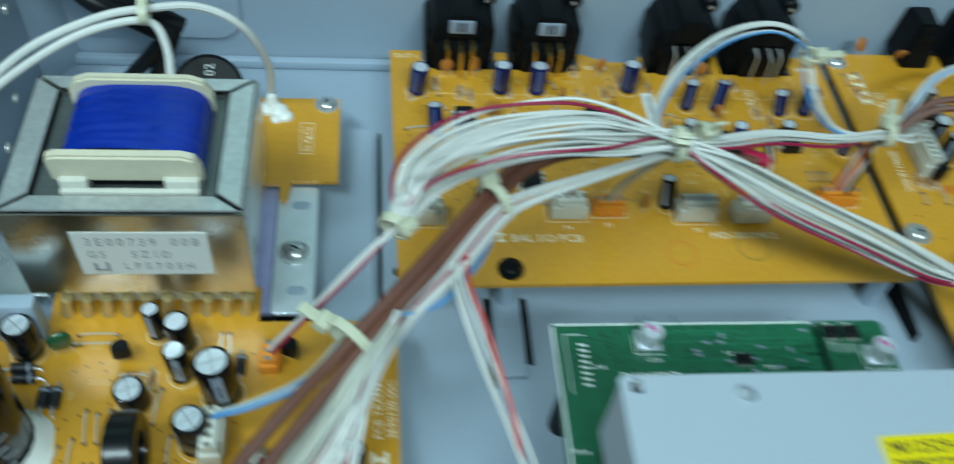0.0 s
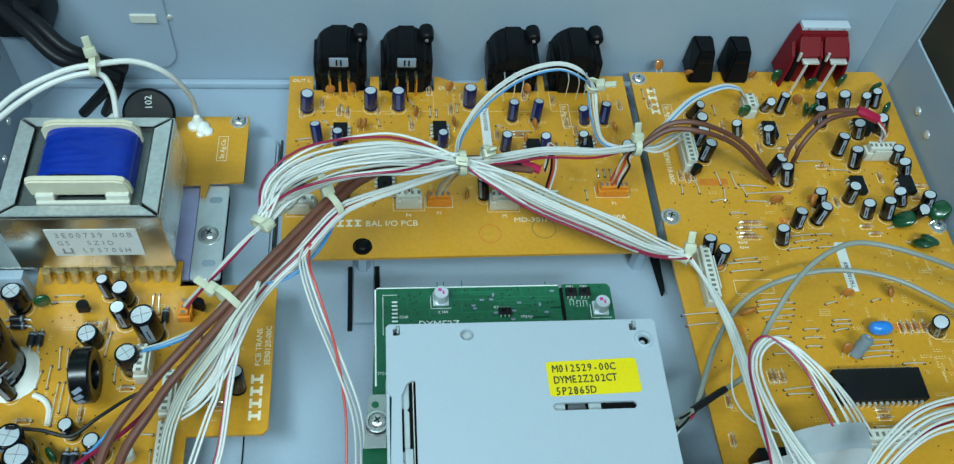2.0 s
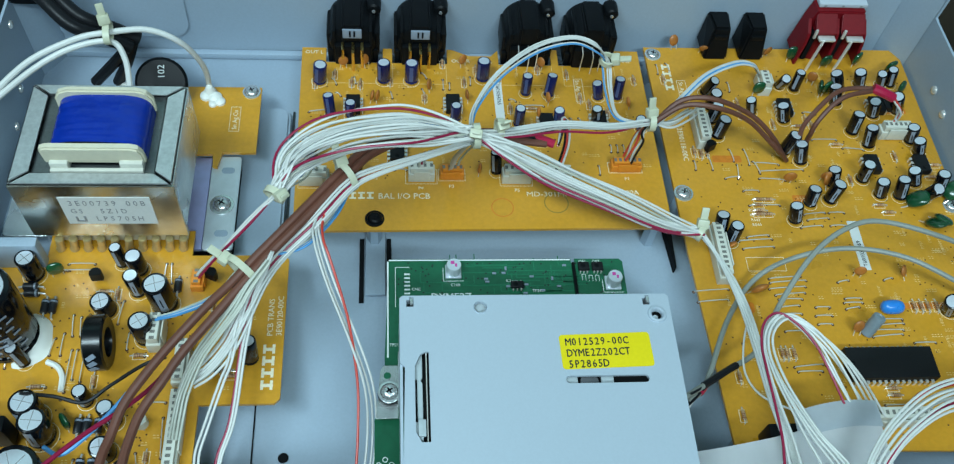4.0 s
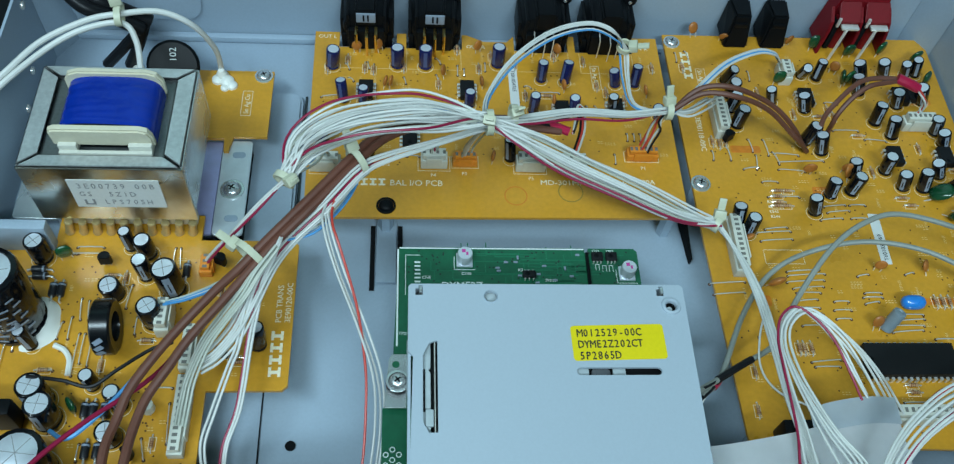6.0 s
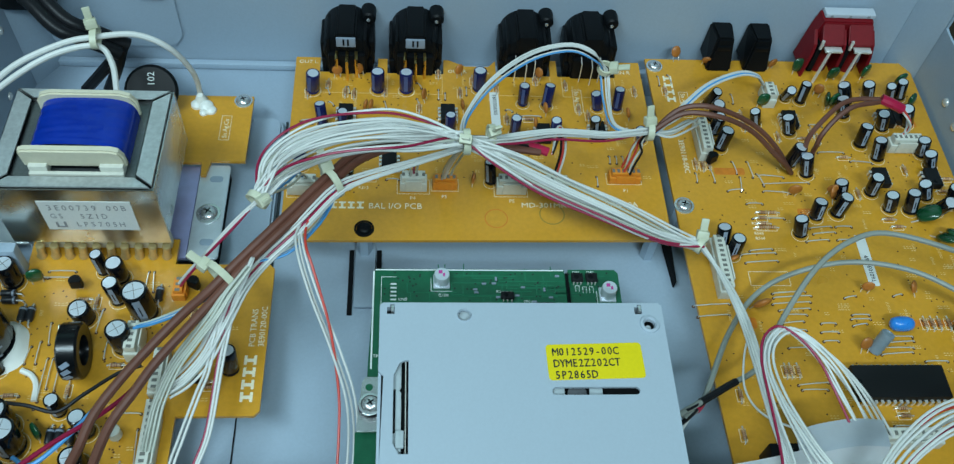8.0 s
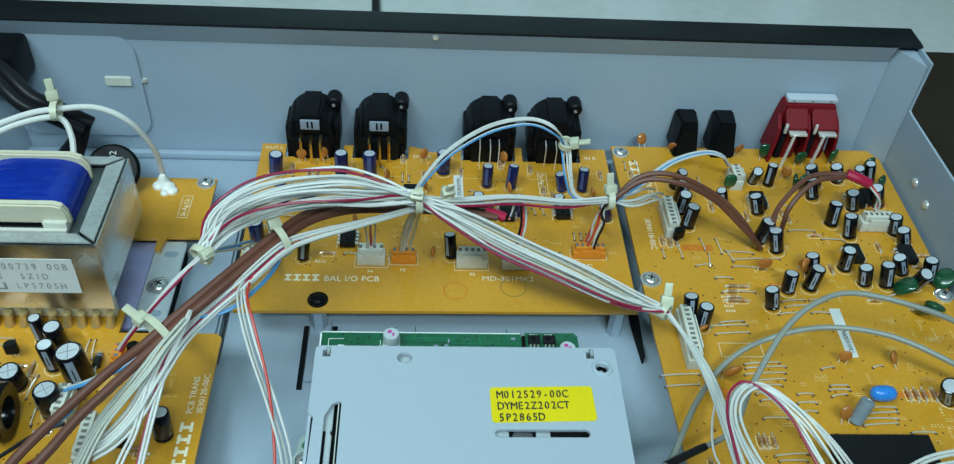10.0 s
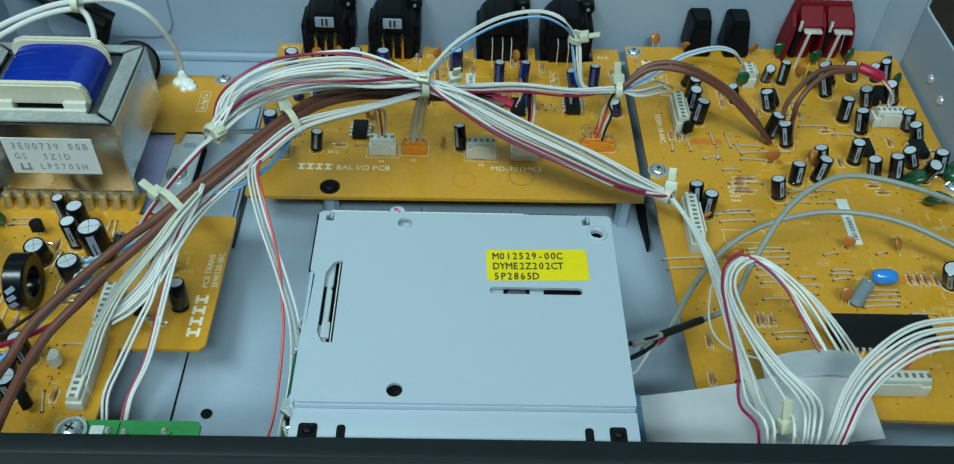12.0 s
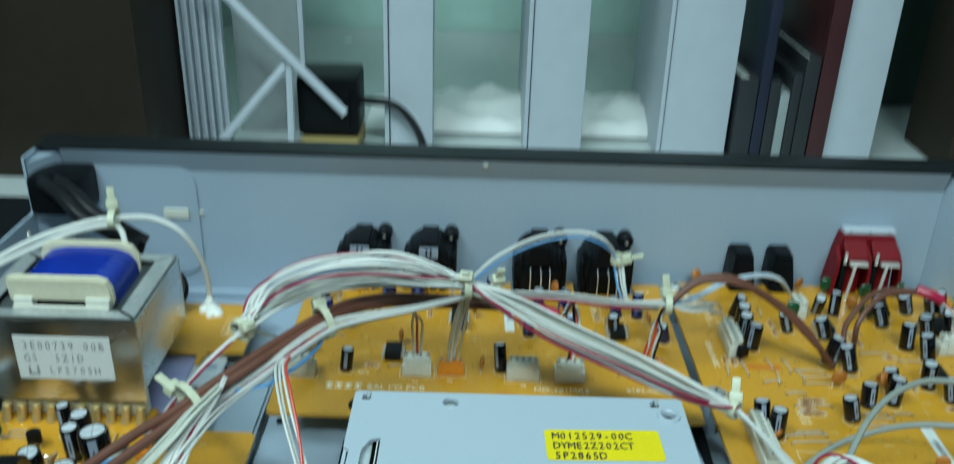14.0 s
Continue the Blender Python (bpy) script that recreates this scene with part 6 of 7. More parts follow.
pale = surface("pale_inner_sheet", (0.40, 0.46, 0.48), 0.5)
part("inner_rail", box(0.0990, 0.1040, 0.1270, 0.1340, DZ - 0.0030, DZ - 0.0018, 0.0003), pale, drive)
part("inner_gear", moved(lathe([(0.0030, 0), (0.0030, 0.0008), (0.0010, 0.0012), (0, 0.0012)], 18), place(0.1080, 0.1310, DZ - 0.0034)), dull, drive)
part("inner_link", box(0.1118, 0.1160, 0.1270, 0.1340, DZ - 0.0032, DZ - 0.0022, 0.0003), pale, drive)
part("slider", slab([(0.0500, 0.1090), (0.0536, 0.1090), (0.0536, 0.1310), (0.0530, 0.1320), (0.0536, 0.1330), (0.0536, 0.1425), (0.0500, 0.1425)], DZ - 0.0028, DZ - 0.0018, 0.0002), pale, drive, "pale slider inside the side slot")
part("slider_gap", box(0.0512, 0.0519, 0.1180, 0.1320, DZ - 0.0018, DZ - 0.0014), SLOT_BLACK, drive)
part("slot_rail", box(0.0548, 0.0551, 0.1100, 0.1420, DZ - 0.0030, DZ - 0.0012), TIN, drive, "thin bright rail in the slot")
part("slot_lever", box(0.0520, 0.0545, 0.1130, 0.1185, DZ - 0.0018, DZ - 0.0006, 0.0004), pale, drive)
part("inner_sheet", box(0.0705, 0.0765, 0.1545, 0.1600, DZ - 0.0030, DZ - 0.0020), pale, drive)
part("hole_lip", moved(lathe([(0.0020, 0), (0.0022, 0.0004), (0.0024, 0)], 24), place(0.0735, 0.1573, DZ)), DRIVE_STEEL, cover)
part("eyelet", moved(lathe([(0.0033, 0), (0.0031, 0.0006), (0.0023, 0.0008), (0.0018, 0.0001), (0.0018, -0.0014)], 24), place(0.1336, 0.1540, DZ)), DRIVE_STEEL, cover)
part("eyelet_pin", moved(lathe([(0.0009, 0), (0.0009, 0.0018), (0, 0.0020)], 14), place(0.1336, 0.1540, DZ - 0.0040)), STEEL, drive)
for x in (0.0500, 0.1305):
    part("notch_tab", box(x + 0.0001, x + 0.0010, DY1 - 0.0034, DY1 - 0.0012, DZ - 0.0014, DZ + 0.0006, 0.0002), STEEL, cover)
lm = place(0.1143, 0.1407, DZ + 0.00006) @ pose(0, 0, 0, 0, 0, 1.5)
part("label", slab(rounded(-0.0153, 0.0153, -0.0062, 0.0062, 0.0012), 0, 0.00012), LABEL_YELLOW, cover, "yellow label with three lines of black codes", lm)
for k, txt in enumerate(("M012529-00C", "DYME2Z202CT", "5P2865D")):
    typed(txt, 0.0038, 0.00194, INK, cover, lm @ place(-0.0134, 0.0022 - k * 0.0040, 0.00020), 0.03, "label_text")
# green controller board under the drive
green = part("controller_board", slab([(0.0430, 0.1980), (0.0440, 0.1990), (0.1150, 0.1990), (0.1150, 0.1970), (0.1165, 0.1970), (0.1165, 0.1990), (0.1345, 0.1990), (0.1358, 0.1975), (0.1358, 0.1100), (0.0380, 0.1000), (0.0380, 0.1330), (0.0395, 0.1360), (0.0415, 0.1360), (0.0415, 0.1560)], 0.0295, 0.0310), GREEN_PCB, drive, "green controller board")
part("white_border", join(box(0.0432, 0.1148, 0.1983, 0.1988, 0.0310, 0.03108), box(0.0424, 0.0430, 0.1570, 0.1980, 0.0310, 0.03108)), SILK_WHITE, green)
for x, y in ((0.0680, 0.1930), (0.1305, 0.1875)):
    m = place(x, y, 0.0310)
    smd = part("chip_capacitor", join(lathe([(0.0028, 0.0010), (0.0029, 0.002), (0.0029, 0.0055), (0.0027, 0.0060), (0, 0.0060)], 20), box(-0.0031, 0.0031, -0.0031, 0.0031, 0.0, 0.0010, 0.0003)), CAN_TOP, green, "bright can capacitor with pink marks", m)
    part("top_mark", join(box(-0.0012, 0.0002, 0.0002, 0.0016, 0.0060, 0.00608), box(0.0004, 0.0012, -0.0010, 0.0004, 0.0060, 0.00608)), surface("pink_ink", (0.55, 0.06, 0.30), 0.5), smd, "", m)
    frame_b = join(box(-0.0040, 0.0040, -0.0040, -0.0038, 0, 0.00008), box(-0.0040, -0.0038, -0.0040, 0.002, 0, 0.00008))
    part("outline_mark", frame_b, SILK_WHITE, smd, "", m)
for x in (0.1195, 0.1250):
    chip(green, x, 0.1945, 0, 0.0044, 0.0036, 3, 0.0310, 0.0014, 0.45)
chip(green, 0.0925, 0.1865, 0, 0.0050, 0.0030, 3, 0.0310, 0.0012, 0.45)
printed("DYME2Z", 0.0042, SILK_WHITE, green, place(0.0590, 0.1808, 0.03106))
for txt, x, y in (("Q81", 0.1180, 0.1972), ("Q82", 0.1235, 0.1972), ("C108", 0.0668, 0.1868), ("TP218", 0.0985, 0.1840), ("K2", 0.0885, 0.1885), ("CN8", 0.0518, 0.1850), ("TP216", 0.0432, 0.1615)):
    printed(txt, 0.0017, SILK_WHITE, green, place(x, y, 0.03106))
for k in range(8):
    part("pad", box(0.0490, 0.0512, 0.1800 + k * 0.0017, 0.1807 + k * 0.0017, 0.0310, 0.03108), SILK_WHITE, green)
part("outline_mark", join(box(0.0455, 0.0457, 0.1780, 0.1955, 0.0310, 0.03107), box(0.0455, 0.0510, 0.1953, 0.1955, 0.0310, 0.03107)), SILK_WHITE, green)
part("edge_rail", box(0.1151, 0.1163, 0.1680, 0.1968, 0.0296, 0.0322, 0.0003), BLACK_PLASTIC, green, "black rail through the board")
traces = bmesh.new()
for k in range(34):
    x, y = rng.uniform(0.053, 0.112), rng.uniform(0.182, 0.1965)
    box(x, x + rng.uniform(0.006, 0.022), y, y + 0.0004, 0.0310, 0.03105, 0, traces)
    box(x, x + 0.0004, y, y + rng.uniform(0.002, 0.006), 0.0310, 0.03106, 0, traces)
tagged(part("copper_pattern", traces, GREEN_TRACE, green), kind="stuff")
vias = bmesh.new()
for _ in range(90):
    join(vias, moved(lathe([(0.00035, 0), (0, 0.00004)], 8), place(rng.uniform(0.046, 0.132), rng.uniform(0.181, 0.1975), 0.03107)))
tagged(part("via_pattern", vias, INK, green), kind="stuff")
for _ in range(14):
    x, y = rng.uniform(0.075, 0.113), rng.uniform(0.181, 0.196)
    piece("chip_resistor", "chip resistor", lambda: box(-0.0008, 0.0008, -0.0004, 0.0004, 0, 0.0005, 0.0001), CHIP_BLACK if x < 0.095 else STRIPE, green, place(x, y, 0.0310) @ pose(0, 0, 0, 0, 0, rng.choice((0, 90))))
for x, y in ((0.1195, 0.1905), (0.1222, 0.1900), (0.1248, 0.1900)):
    part("pad_outline", join(box(x - 0.0008, x - 0.0006, y - 0.0014, y + 0.0014, 0.0310, 0.03107), join(box(x + 0.0006, x + 0.0008, y - 0.0014, y + 0.0014, 0.0310, 0.03107), box(x - 0.0008, x + 0.0008, y + 0.0012, y + 0.0014, 0.0310, 0.03107))), SILK_WHITE, green)
for i in range(4):
    for j in range(3):
        piece("via_ring", "via", lambda: lathe([(0.0007, 0), (0.0010, 0), (0.0010, 0.00008), (0.0007, 0.00008)], 12), SILK_WHITE, green, place(0.0395 + j * 0.0022, 0.1060 + i * 0.0036 + (j % 2) * 0.0018, 0.0310))
part("side_bracket", join(slab([(0.0385, 0.1320), (0.0470, 0.1320), (0.0470, 0.1520), (0.0410, 0.1520), (0.0400, 0.1500), (0.0392, 0.1400)], 0.0340, 0.0350, 0.0002), box(0.0462, 0.0472, 0.1320, 0.1520, 0.0340, 0.0460)), STEEL, drive, "bright side bracket")
part("bracket_hole", moved(lathe([(0.0013, 0), (0.0013, 0.0001), (0, 0.0001)], 16), place(0.0425, 0.1480, 0.0350)), GREEN_PCB, drive)
part("rubber_grommet", moved(lathe([(0.0040, 0), (0.0042, 0.0012), (0.0036, 0.0026), (0, 0.0026)], 20), place(0.0432, 0.1405, 0.0351)), BLACK_PLASTIC, drive)
screw(drive, 0.0432, 0.1405, 0.0377, 0.0030)
part("hinge_tab", slab([(0.0440, 0.0905), (0.0474, 0.0880), (0.0478, 0.0915), (0.0468, 0.0945), (0.0446, 0.0940)], DZ - 0.0050, DZ - 0.0020, 0.0006), STEEL, drive, "bright hinge tab")
part("hinge_spring", tube([Vector((0.0462 + 0.0015 * math.cos(k * 0.7), 0.0888 + 0.0015 * math.sin(k * 0.7), 0.0440 + k * 0.000225)) for k in range(84)], 0.00042, 6), TIN, drive, "small coil spring")
part("hinge_post", moved(lathe([(0.0009, 0), (0.0009, 0.022), (0, 0.022)], 10), place(0.0462, 0.0888, 0.0425)), BLACK_PLASTIC, drive)
part("hinge_bracket", box(0.0436, 0.0474, 0.0818, 0.0905, 0.0400, 0.0432, 0.0006), STEEL, drive)
part("side_clip", box(DX1, DX1 + 0.0014, 0.134, 0.139, 0.055, 0.062, 0.0005), WHITE_PLASTIC, drive)
for x, y in ((0.050, 0.108), (0.128, 0.115), (0.050, 0.188), (0.130, 0.190)):
    part("support_post", moved(lathe([(0, 0), (0.004, 0), (0.003, 0.0353), (0, 0.0353)], 12), place(x, y, FLOOR_Z)), BLACK_PLASTIC, drive)

# ---- small switch board at the front ----
small = thing("switch_board", (-0.008, 0.095, FLOOR_Z), "small green circuit board with solder joints by the front panel", "circuit board")
part("board", slab(rounded(-0.0235, 0.0125, 0.0818, 0.1095, 0.0015), 0.0264, 0.0280), surface("light_green_mask", (0.035, 0.30, 0.08), 0.35, 0.0, 0.15, 500, 60, 0.05, 0.2), small)
for x, y in ((-0.015, 0.106), (-0.010, 0.1055), (0.002, 0.106), (0.006, 0.1035), (-0.002, 0.1005), (0.009, 0.1000), (-0.017, 0.101), (-0.0165, 0.0985)):
    part("solder_joint", moved(lathe([(0.0011, 0), (0.0009, 0.0006), (0.0004, 0.0012), (0, 0.0013)], 12), place(x, y, 0.0280)), TIN, small)
for points in ([(-0.0090, 0.1050), (-0.0065, 0.1025), (0.0015, 0.1025), (0.0045, 0.1055)], [(-0.0145, 0.1060), (-0.0135, 0.1010), (-0.0030, 0.1010)], [(-0.0120, 0.1085), (-0.0120, 0.1000)]):
    part("copper_track", tube([Vector((x, y, 0.0280)) for x, y in points], 0.00022, 5), surface("dark_green_track", (0.006, 0.075, 0.022), 0.4), small)
part("ink_block", box(-0.0205, -0.0165, 0.0985, 0.1075, 0.0280, 0.02806), SILK_WHITE, small)
part("lug", moved(lathe([(0.0052, 0), (0.0052, 0.0012), (0, 0.0012)], 22), place(-0.0260, 0.1055, 0.0268)), STEEL, small)
screw(small, -0.0260, 0.1055, 0.0281, 0.0036)
for x in (-0.020, 0.008):
    standoff(small, x, 0.085, 0.0263)

# ---- cables ----
def bundle(parent, points, radius, colours, spread, seed, samples=30, tight=(True, True), name="wire", flat=0.5, fan=(1.0, 1.0)):
    """Loose wires that run together: each keeps its own place in the bundle, gathered at its tied ends."""
    r = random.Random(seed)
    base = glide(points, samples)
    n = len(colours)
    for i, colour in enumerate(colours):
        u = (i + 0.5) / n * 2 - 1
        v = r.uniform(-1, 1) * math.sqrt(max(0, 1 - u * u * 0.8))
        ph, wv = r.uniform(0, 6.28), r.uniform(0.04, 0.16)
        tie_u, tie_v = r.uniform(-1, 1), r.uniform(-1, 1)
        line = []
        for k, q in enumerate(base):
            t = k / samples
            ahead = (base[min(k + 1, samples)] - base[max(k - 1, 0)]).normalized()
            side = ahead.cross(Vector((0, 0, 1)))
            side = side.normalized() if side.length > 0.05 else Vector((1, 0, 0))
            up = side.cross(ahead)
            ease = 1.0
            if tight[0]:
                ease = min(ease, math.sin(min(1, t * 2.6) * math.pi / 2))
            if tight[1]:
                ease = min(ease, math.sin(min(1, (1 - t) * 2.6) * math.pi / 2))
            wide = spread * (fan[0] + (fan[1] - fan[0]) * t)
            knot = radius * math.sqrt(n) * 0.85
            uu = (u + wv * math.sin(ph + t * 7)) * wide * ease + tie_u * knot * (1 - ease)
            vv = (v * flat + wv * math.cos(ph + t * 6)) * wide * ease + tie_v * knot * (1 - ease)
            line.append(q + side * uu + up * vv)
        part(name, tube(line, radius, 7), colour, parent)


def cable_tie(parent, x, y, z, along, rx, rz, tail=None, width=0.0026, end=0.0072):
    """A nylon strap round a bundle with its square lock and a cut tail."""
    turn = Vector((0, 0, 1)).rotation_difference(Vector(along).normalized()).to_matrix().to_4x4()
    m = place(x, y, z) @ turn
    bm = bmesh.new()
    n = 22
    rings = []
    for k in range(n):
        a = 2 * math.pi * k / n
        c, s = math.cos(a), math.sin(a)
        rings.append([bm.verts.new((rx * q * c, rz * q * s, h)) for q, h in ((1, -width / 2), (1, width / 2), (1 + 0.0008 / rx, width / 2), (1 + 0.0008 / rx, -width / 2))])
    for k in range(n):
        a, b = rings[k], rings[(k + 1) % n]
        for j in range(4):
            bm.faces.new((a[j], b[j], b[(j + 1) % 4], a[(j + 1) % 4]))
    ob = part("cable_tie", bm, TIE_NYLON, parent, "natural nylon cable tie", m)
    head = Vector((0, -0.4, 0.9)) if tail is None else Vector(tail).normalized()
    loc = Vector((x, y, z)) + head * (max(rx, rz) + 0.001)
    hm = place(*loc) @ head.to_track_quat("Z", "Y").to_matrix().to_4x4()
    part("lock", box(-0.0024, 0.0024, -0.0018, 0.0018, -0.0016, 0.0022, 0.0006), TIE_NYLON, ob, "", hm)
    part("tail", box(-0.0015, 0.0015, -0.0005, 0.0005, 0.0022, end, 0.0003), TIE_NYLON, ob, "", hm)


W, K, C, Rr, B, P = W_WHITE, W_CLEAR, W_CRIMSON, W_RED, W_BLUE, W_CLEAR
R_THIN = 0.00051
loom = thing("wire_loom", (0.077, 0.237, TOP), "thick loom of white, crimson and brown wires tied with nylon", "wire loom")
bundle(loom, ARCH, R_THIN, [C, W, W, W, W, K, W, W, W, W, W, B, W, W, W, W, W, W, W, K, W, W, W, W, W, W, W, W, K, W, W, C], 0.0098, 11, 36, flat=0.6)
bundle(loom, ACROSS, R_THIN, [W, W, W, W, K, W, W, W, W, W, W, W, W, W, W, W, K, W, W, C, W, C], 0.0058, 12, 34, flat=0.6)
bundle(loom, DOWN_RIGHT, R_THIN, [W, W, W, W, W], 0.0022, 13, 30, (True, False))
bundle(loom, BACK_RUN, R_THIN, [W, W, W, W, W, W, W, C], 0.0032, 14, 30, flat=0.6)
bundle(loom, BACK_PLUG, R_THIN, [W, W, W, W, W, W], 0.0036, 15, 20, (True, False))
bundle(loom, TO_ORANGE, R_THIN, [C, W, W], 0.0016, 16, 24, (True, False))
bundle(loom, LEFT_DROP, R_THIN, [W, W], 0.0013, 17, 40, (True, False), flat=0.5)
bundle(loom, EDGE_DROP, R_THIN, [W, W, C], 0.0014, 117, 40, (True, False), flat=0.3)
bundle(loom, LEFT_COMB, R_THIN, [K, K, K, K, K], 0.0024, 18, 30, (True, False), flat=0.4)
bundle(loom, BROWN_SIDE, R_THIN, [W, W, K, W, C, W, W, C, W, W], 0.0034, 19, 44, (True, False), flat=0.6)
for ends, off in zip(BROWN_ENDS, (-0.0014, 0.0014)):
    trunk = [(x + off * 0.5, y - off, z - off * 0.3) for x, y, z in BROWN_MAIN]
    part("brown_cable", tube(glide(trunk + ends, 80), 0.00165, 10), W_BROWN, loom, "thick brown sheathed cable")
bundle(loom, RED_DROP, R_THIN, [Rr], 0.0002, 21, 34, (False, False))
bundle(loom, WHITE_DROP, R_THIN * 0.9, [W, W, W], 0.0022, 22, 34, (True, False))
bundle(loom, BLUE_DROP, R_THIN, [B, W, B, K], 0.0014, 23, 40, (True, False))
bundle(loom, IN_LOOP, R_THIN * 0.80, [W, W, W, W, B], 0.0024, 24, 44, flat=0.7)
bundle(loom, SMALL_LOOP, R_THIN, [W, W, B, W], 0.0016, 25, 30, (True, False), flat=0.5)
bundle(loom, BROWN_ARC, 0.00115, [W_BROWN, W_BROWN], 0.0048, 26, 30, (True, False), "brown_cable", 0.3)
bundle(loom, BROWN_ARC_TWO, 0.00115, [W_BROWN, W_BROWN], 0.0046, 27, 30, (False, True), "brown_cable", 0.3)
part("heat_shrink", tube(glide(SHRINK, 10), 0.0023, 10), SHRINK_RED, loom, "red heat-shrink sleeve")
bundle(loom, SHRINK_TAIL, R_THIN, [W, Rr, W], 0.0010, 28, 16, (True, False))
q = [Vector(v) for v in glide(BROWN_MAIN, 60)]
part("heat_shrink", tube([q[0] + Vector((0.002 * k, -0.0006 * k, -0.0004 * k)) for k in range(-2, 3)], 0.0019, 10), SHRINK_RED, loom, "red heat-shrink sleeve")
part("black_sleeve", tube([q[0] + Vector((-0.004 - 0.003 * k, 0.0004 * k, 0.0003 * k)) for k in range(5)], 0.0020, 10), W_BLACK, loom)
bundle(loom, [tuple(q[0] + Vector((0.006, -0.002, -0.001))), (0.1185, 0.2640, 0.040), (0.1205, 0.2590, 0.030), (0.1180, 0.2525, 0.0205)], R_THIN, [W, Rr, W_BLACK], 0.0014, 29, 16, (True, False))
bundle(loom, [(0.1540, 0.2600, 0.043), (0.1530, 0.2610, 0.034), (0.1515, 0.2600, 0.026), (0.1500, 0.2590, 0.018)], R_THIN, [W_BLACK, W, Rr, W, Rr], 0.0032, 30, 16, (True, False), flat=0.3)
bundle(loom, [(0.0760, 0.2360, 0.060), (0.0745, 0.2440, 0.045), (0.0725, 0.2520, 0.028), (0.0712, 0.2545, 0.018)], R_THIN, [K, W, K, W, K], 0.0030, 31, 18, (True, False), flat=0.3)
bundle(loom, [(0.0575, 0.2320, 0.053), (0.0580, 0.2450, 0.040), (0.0578, 0.2520, 0.028), (0.0575, 0.2535, 0.020)], R_THIN, [K, C, K], 0.0026, 32, 18, (True, False), flat=0.3)
bundle(loom, [(0.0020, 0.2130, 0.055), (0.0080, 0.2320, 0.040), (0.0105, 0.2470, 0.028), (0.0110, 0.2510, 0.020)], R_THIN, [K, B, K], 0.0026, 33, 18, (True, False), flat=0.3)
cable_tie(loom, *ARCH[0], (0.5, 0.9, 0.2), 0.0036, 0.0033, (0.5, -0.5, 0.6), end=0.0032)
cable_tie(loom, *ACROSS[0], (1, 0.05, 0), 0.0044, 0.0042, (-0.1, -0.5, 0.8), end=0.0040)
cable_tie(loom, BACK_RUN[1][0] - 0.006, BACK_RUN[1][1], BACK_RUN[1][2] + 0.002, (1, 0.1, -0.1), 0.0036, 0.0034, (0.15, -0.4, 0.8))
cable_tie(loom, *BACK_RUN[-1], (1, 0, 0), 0.0034, 0.0032, (-0.1, 0.35, 0.9))
cable_tie(loom, *ACROSS[-1], (0.7, -0.6, 0), 0.0030, 0.0028, (0.1, 0.6, 0.8))
cable_tie(loom, 0.0272, 0.2222, 0.0535, (0.75, 0.65, 0), 0.0054, 0.0044, (-0.3, 0.5, 0.7))
cable_tie(loom, -0.0095, 0.1862, 0.0438, (0.6, 0.75, 0.1), 0.0072, 0.0046, (-0.8, 0.45, 0.35))

cable_tie(loom, 0.1402, 0.2950, 0.0440, (0.1, -0.2, 1), 0.0026, 0.0026, (0.9, -0.2, 0.3))

right_loop = thing("wire_loop", (0.205, 0.15, TOP), "flat loop of pale wires with one crimson edge wire", "wire loom")
for i, colour in enumerate((C, W, W, W, W, W, W, W)):  # the wires fan out at both ends and part below the bend
    u = i / 7
    split = (0.0, 0.10, 0.22, 0.62, 0.74, 0.84, 0.92, 1.0)[i]
    line = []
    for k, (p, q) in enumerate(zip(LOOP_INNER, LOOP_OUTER)):
        v = u + (split - u) * min(1, max(0, (k - 5) / 3))
        line.append(Vector(p).lerp(Vector(q), v) + Vector((0.0004 * math.sin(i * 2.1 + k), 0.0005 * math.cos(i * 1.7 + k), 0.0011 * math.sin(i * 2.6 + k * 0.35))))
    part("wire", tube(glide(line, 60), R_THIN * 0.92, 7), colour, right_loop)

corner = thing("wire_loop", (0.245, 0.125, TOP), "arched bunch of white wires with one crimson wire", "wire loom")
bundle(corner, CORNER_RUN, R_THIN, [W, W, W, W, W, W, W, C, W, W], 0.0056, 42, 40, (False, False), flat=0.5, fan=(0.35, 1.3))
cable_tie(right_loop, 0.1835, 0.0935, 0.0500, (0.1, 0.5, -0.3), 0.0032, 0.0026, (-0.1, 0.35, 0.9), end=0.0085)
bundle(corner, [(0.2430, 0.1390, 0.020), (0.2480, 0.1420, 0.026), (0.2600, 0.1420, 0.034), (0.2760, 0.1380, 0.034)], R_THIN, [C, Rr], 0.0012, 43, 18, (False, False))

part("wire", tube(glide([(0.1822, 0.1720, 0.032), (0.1788, 0.1620, 0.029), (0.1775, 0.1500, 0.027), (0.1815, 0.1395, 0.029), (0.1920, 0.1310, 0.034)], 24), R_THIN * 0.8, 6), W, loom)

coax = thing("coax_cable", (0.2, 0.17, TOP), "two grey coaxial cables arching over the main board", "cable")
part("cable", tube(glide(GREY_LOW, 50), 0.0011, 8), W_GREY, coax)
part("cable", tube(glide(GREY_HIGH, 50), 0.0011, 8), W_GREY, coax)
g1, g2 = glide(GREY_LOW, 50), glide(GREY_HIGH, 50)
part("black_sleeve", tube(g2[3:9], 0.0014, 9), W_BLACK, coax, "black heat-shrink sleeve")
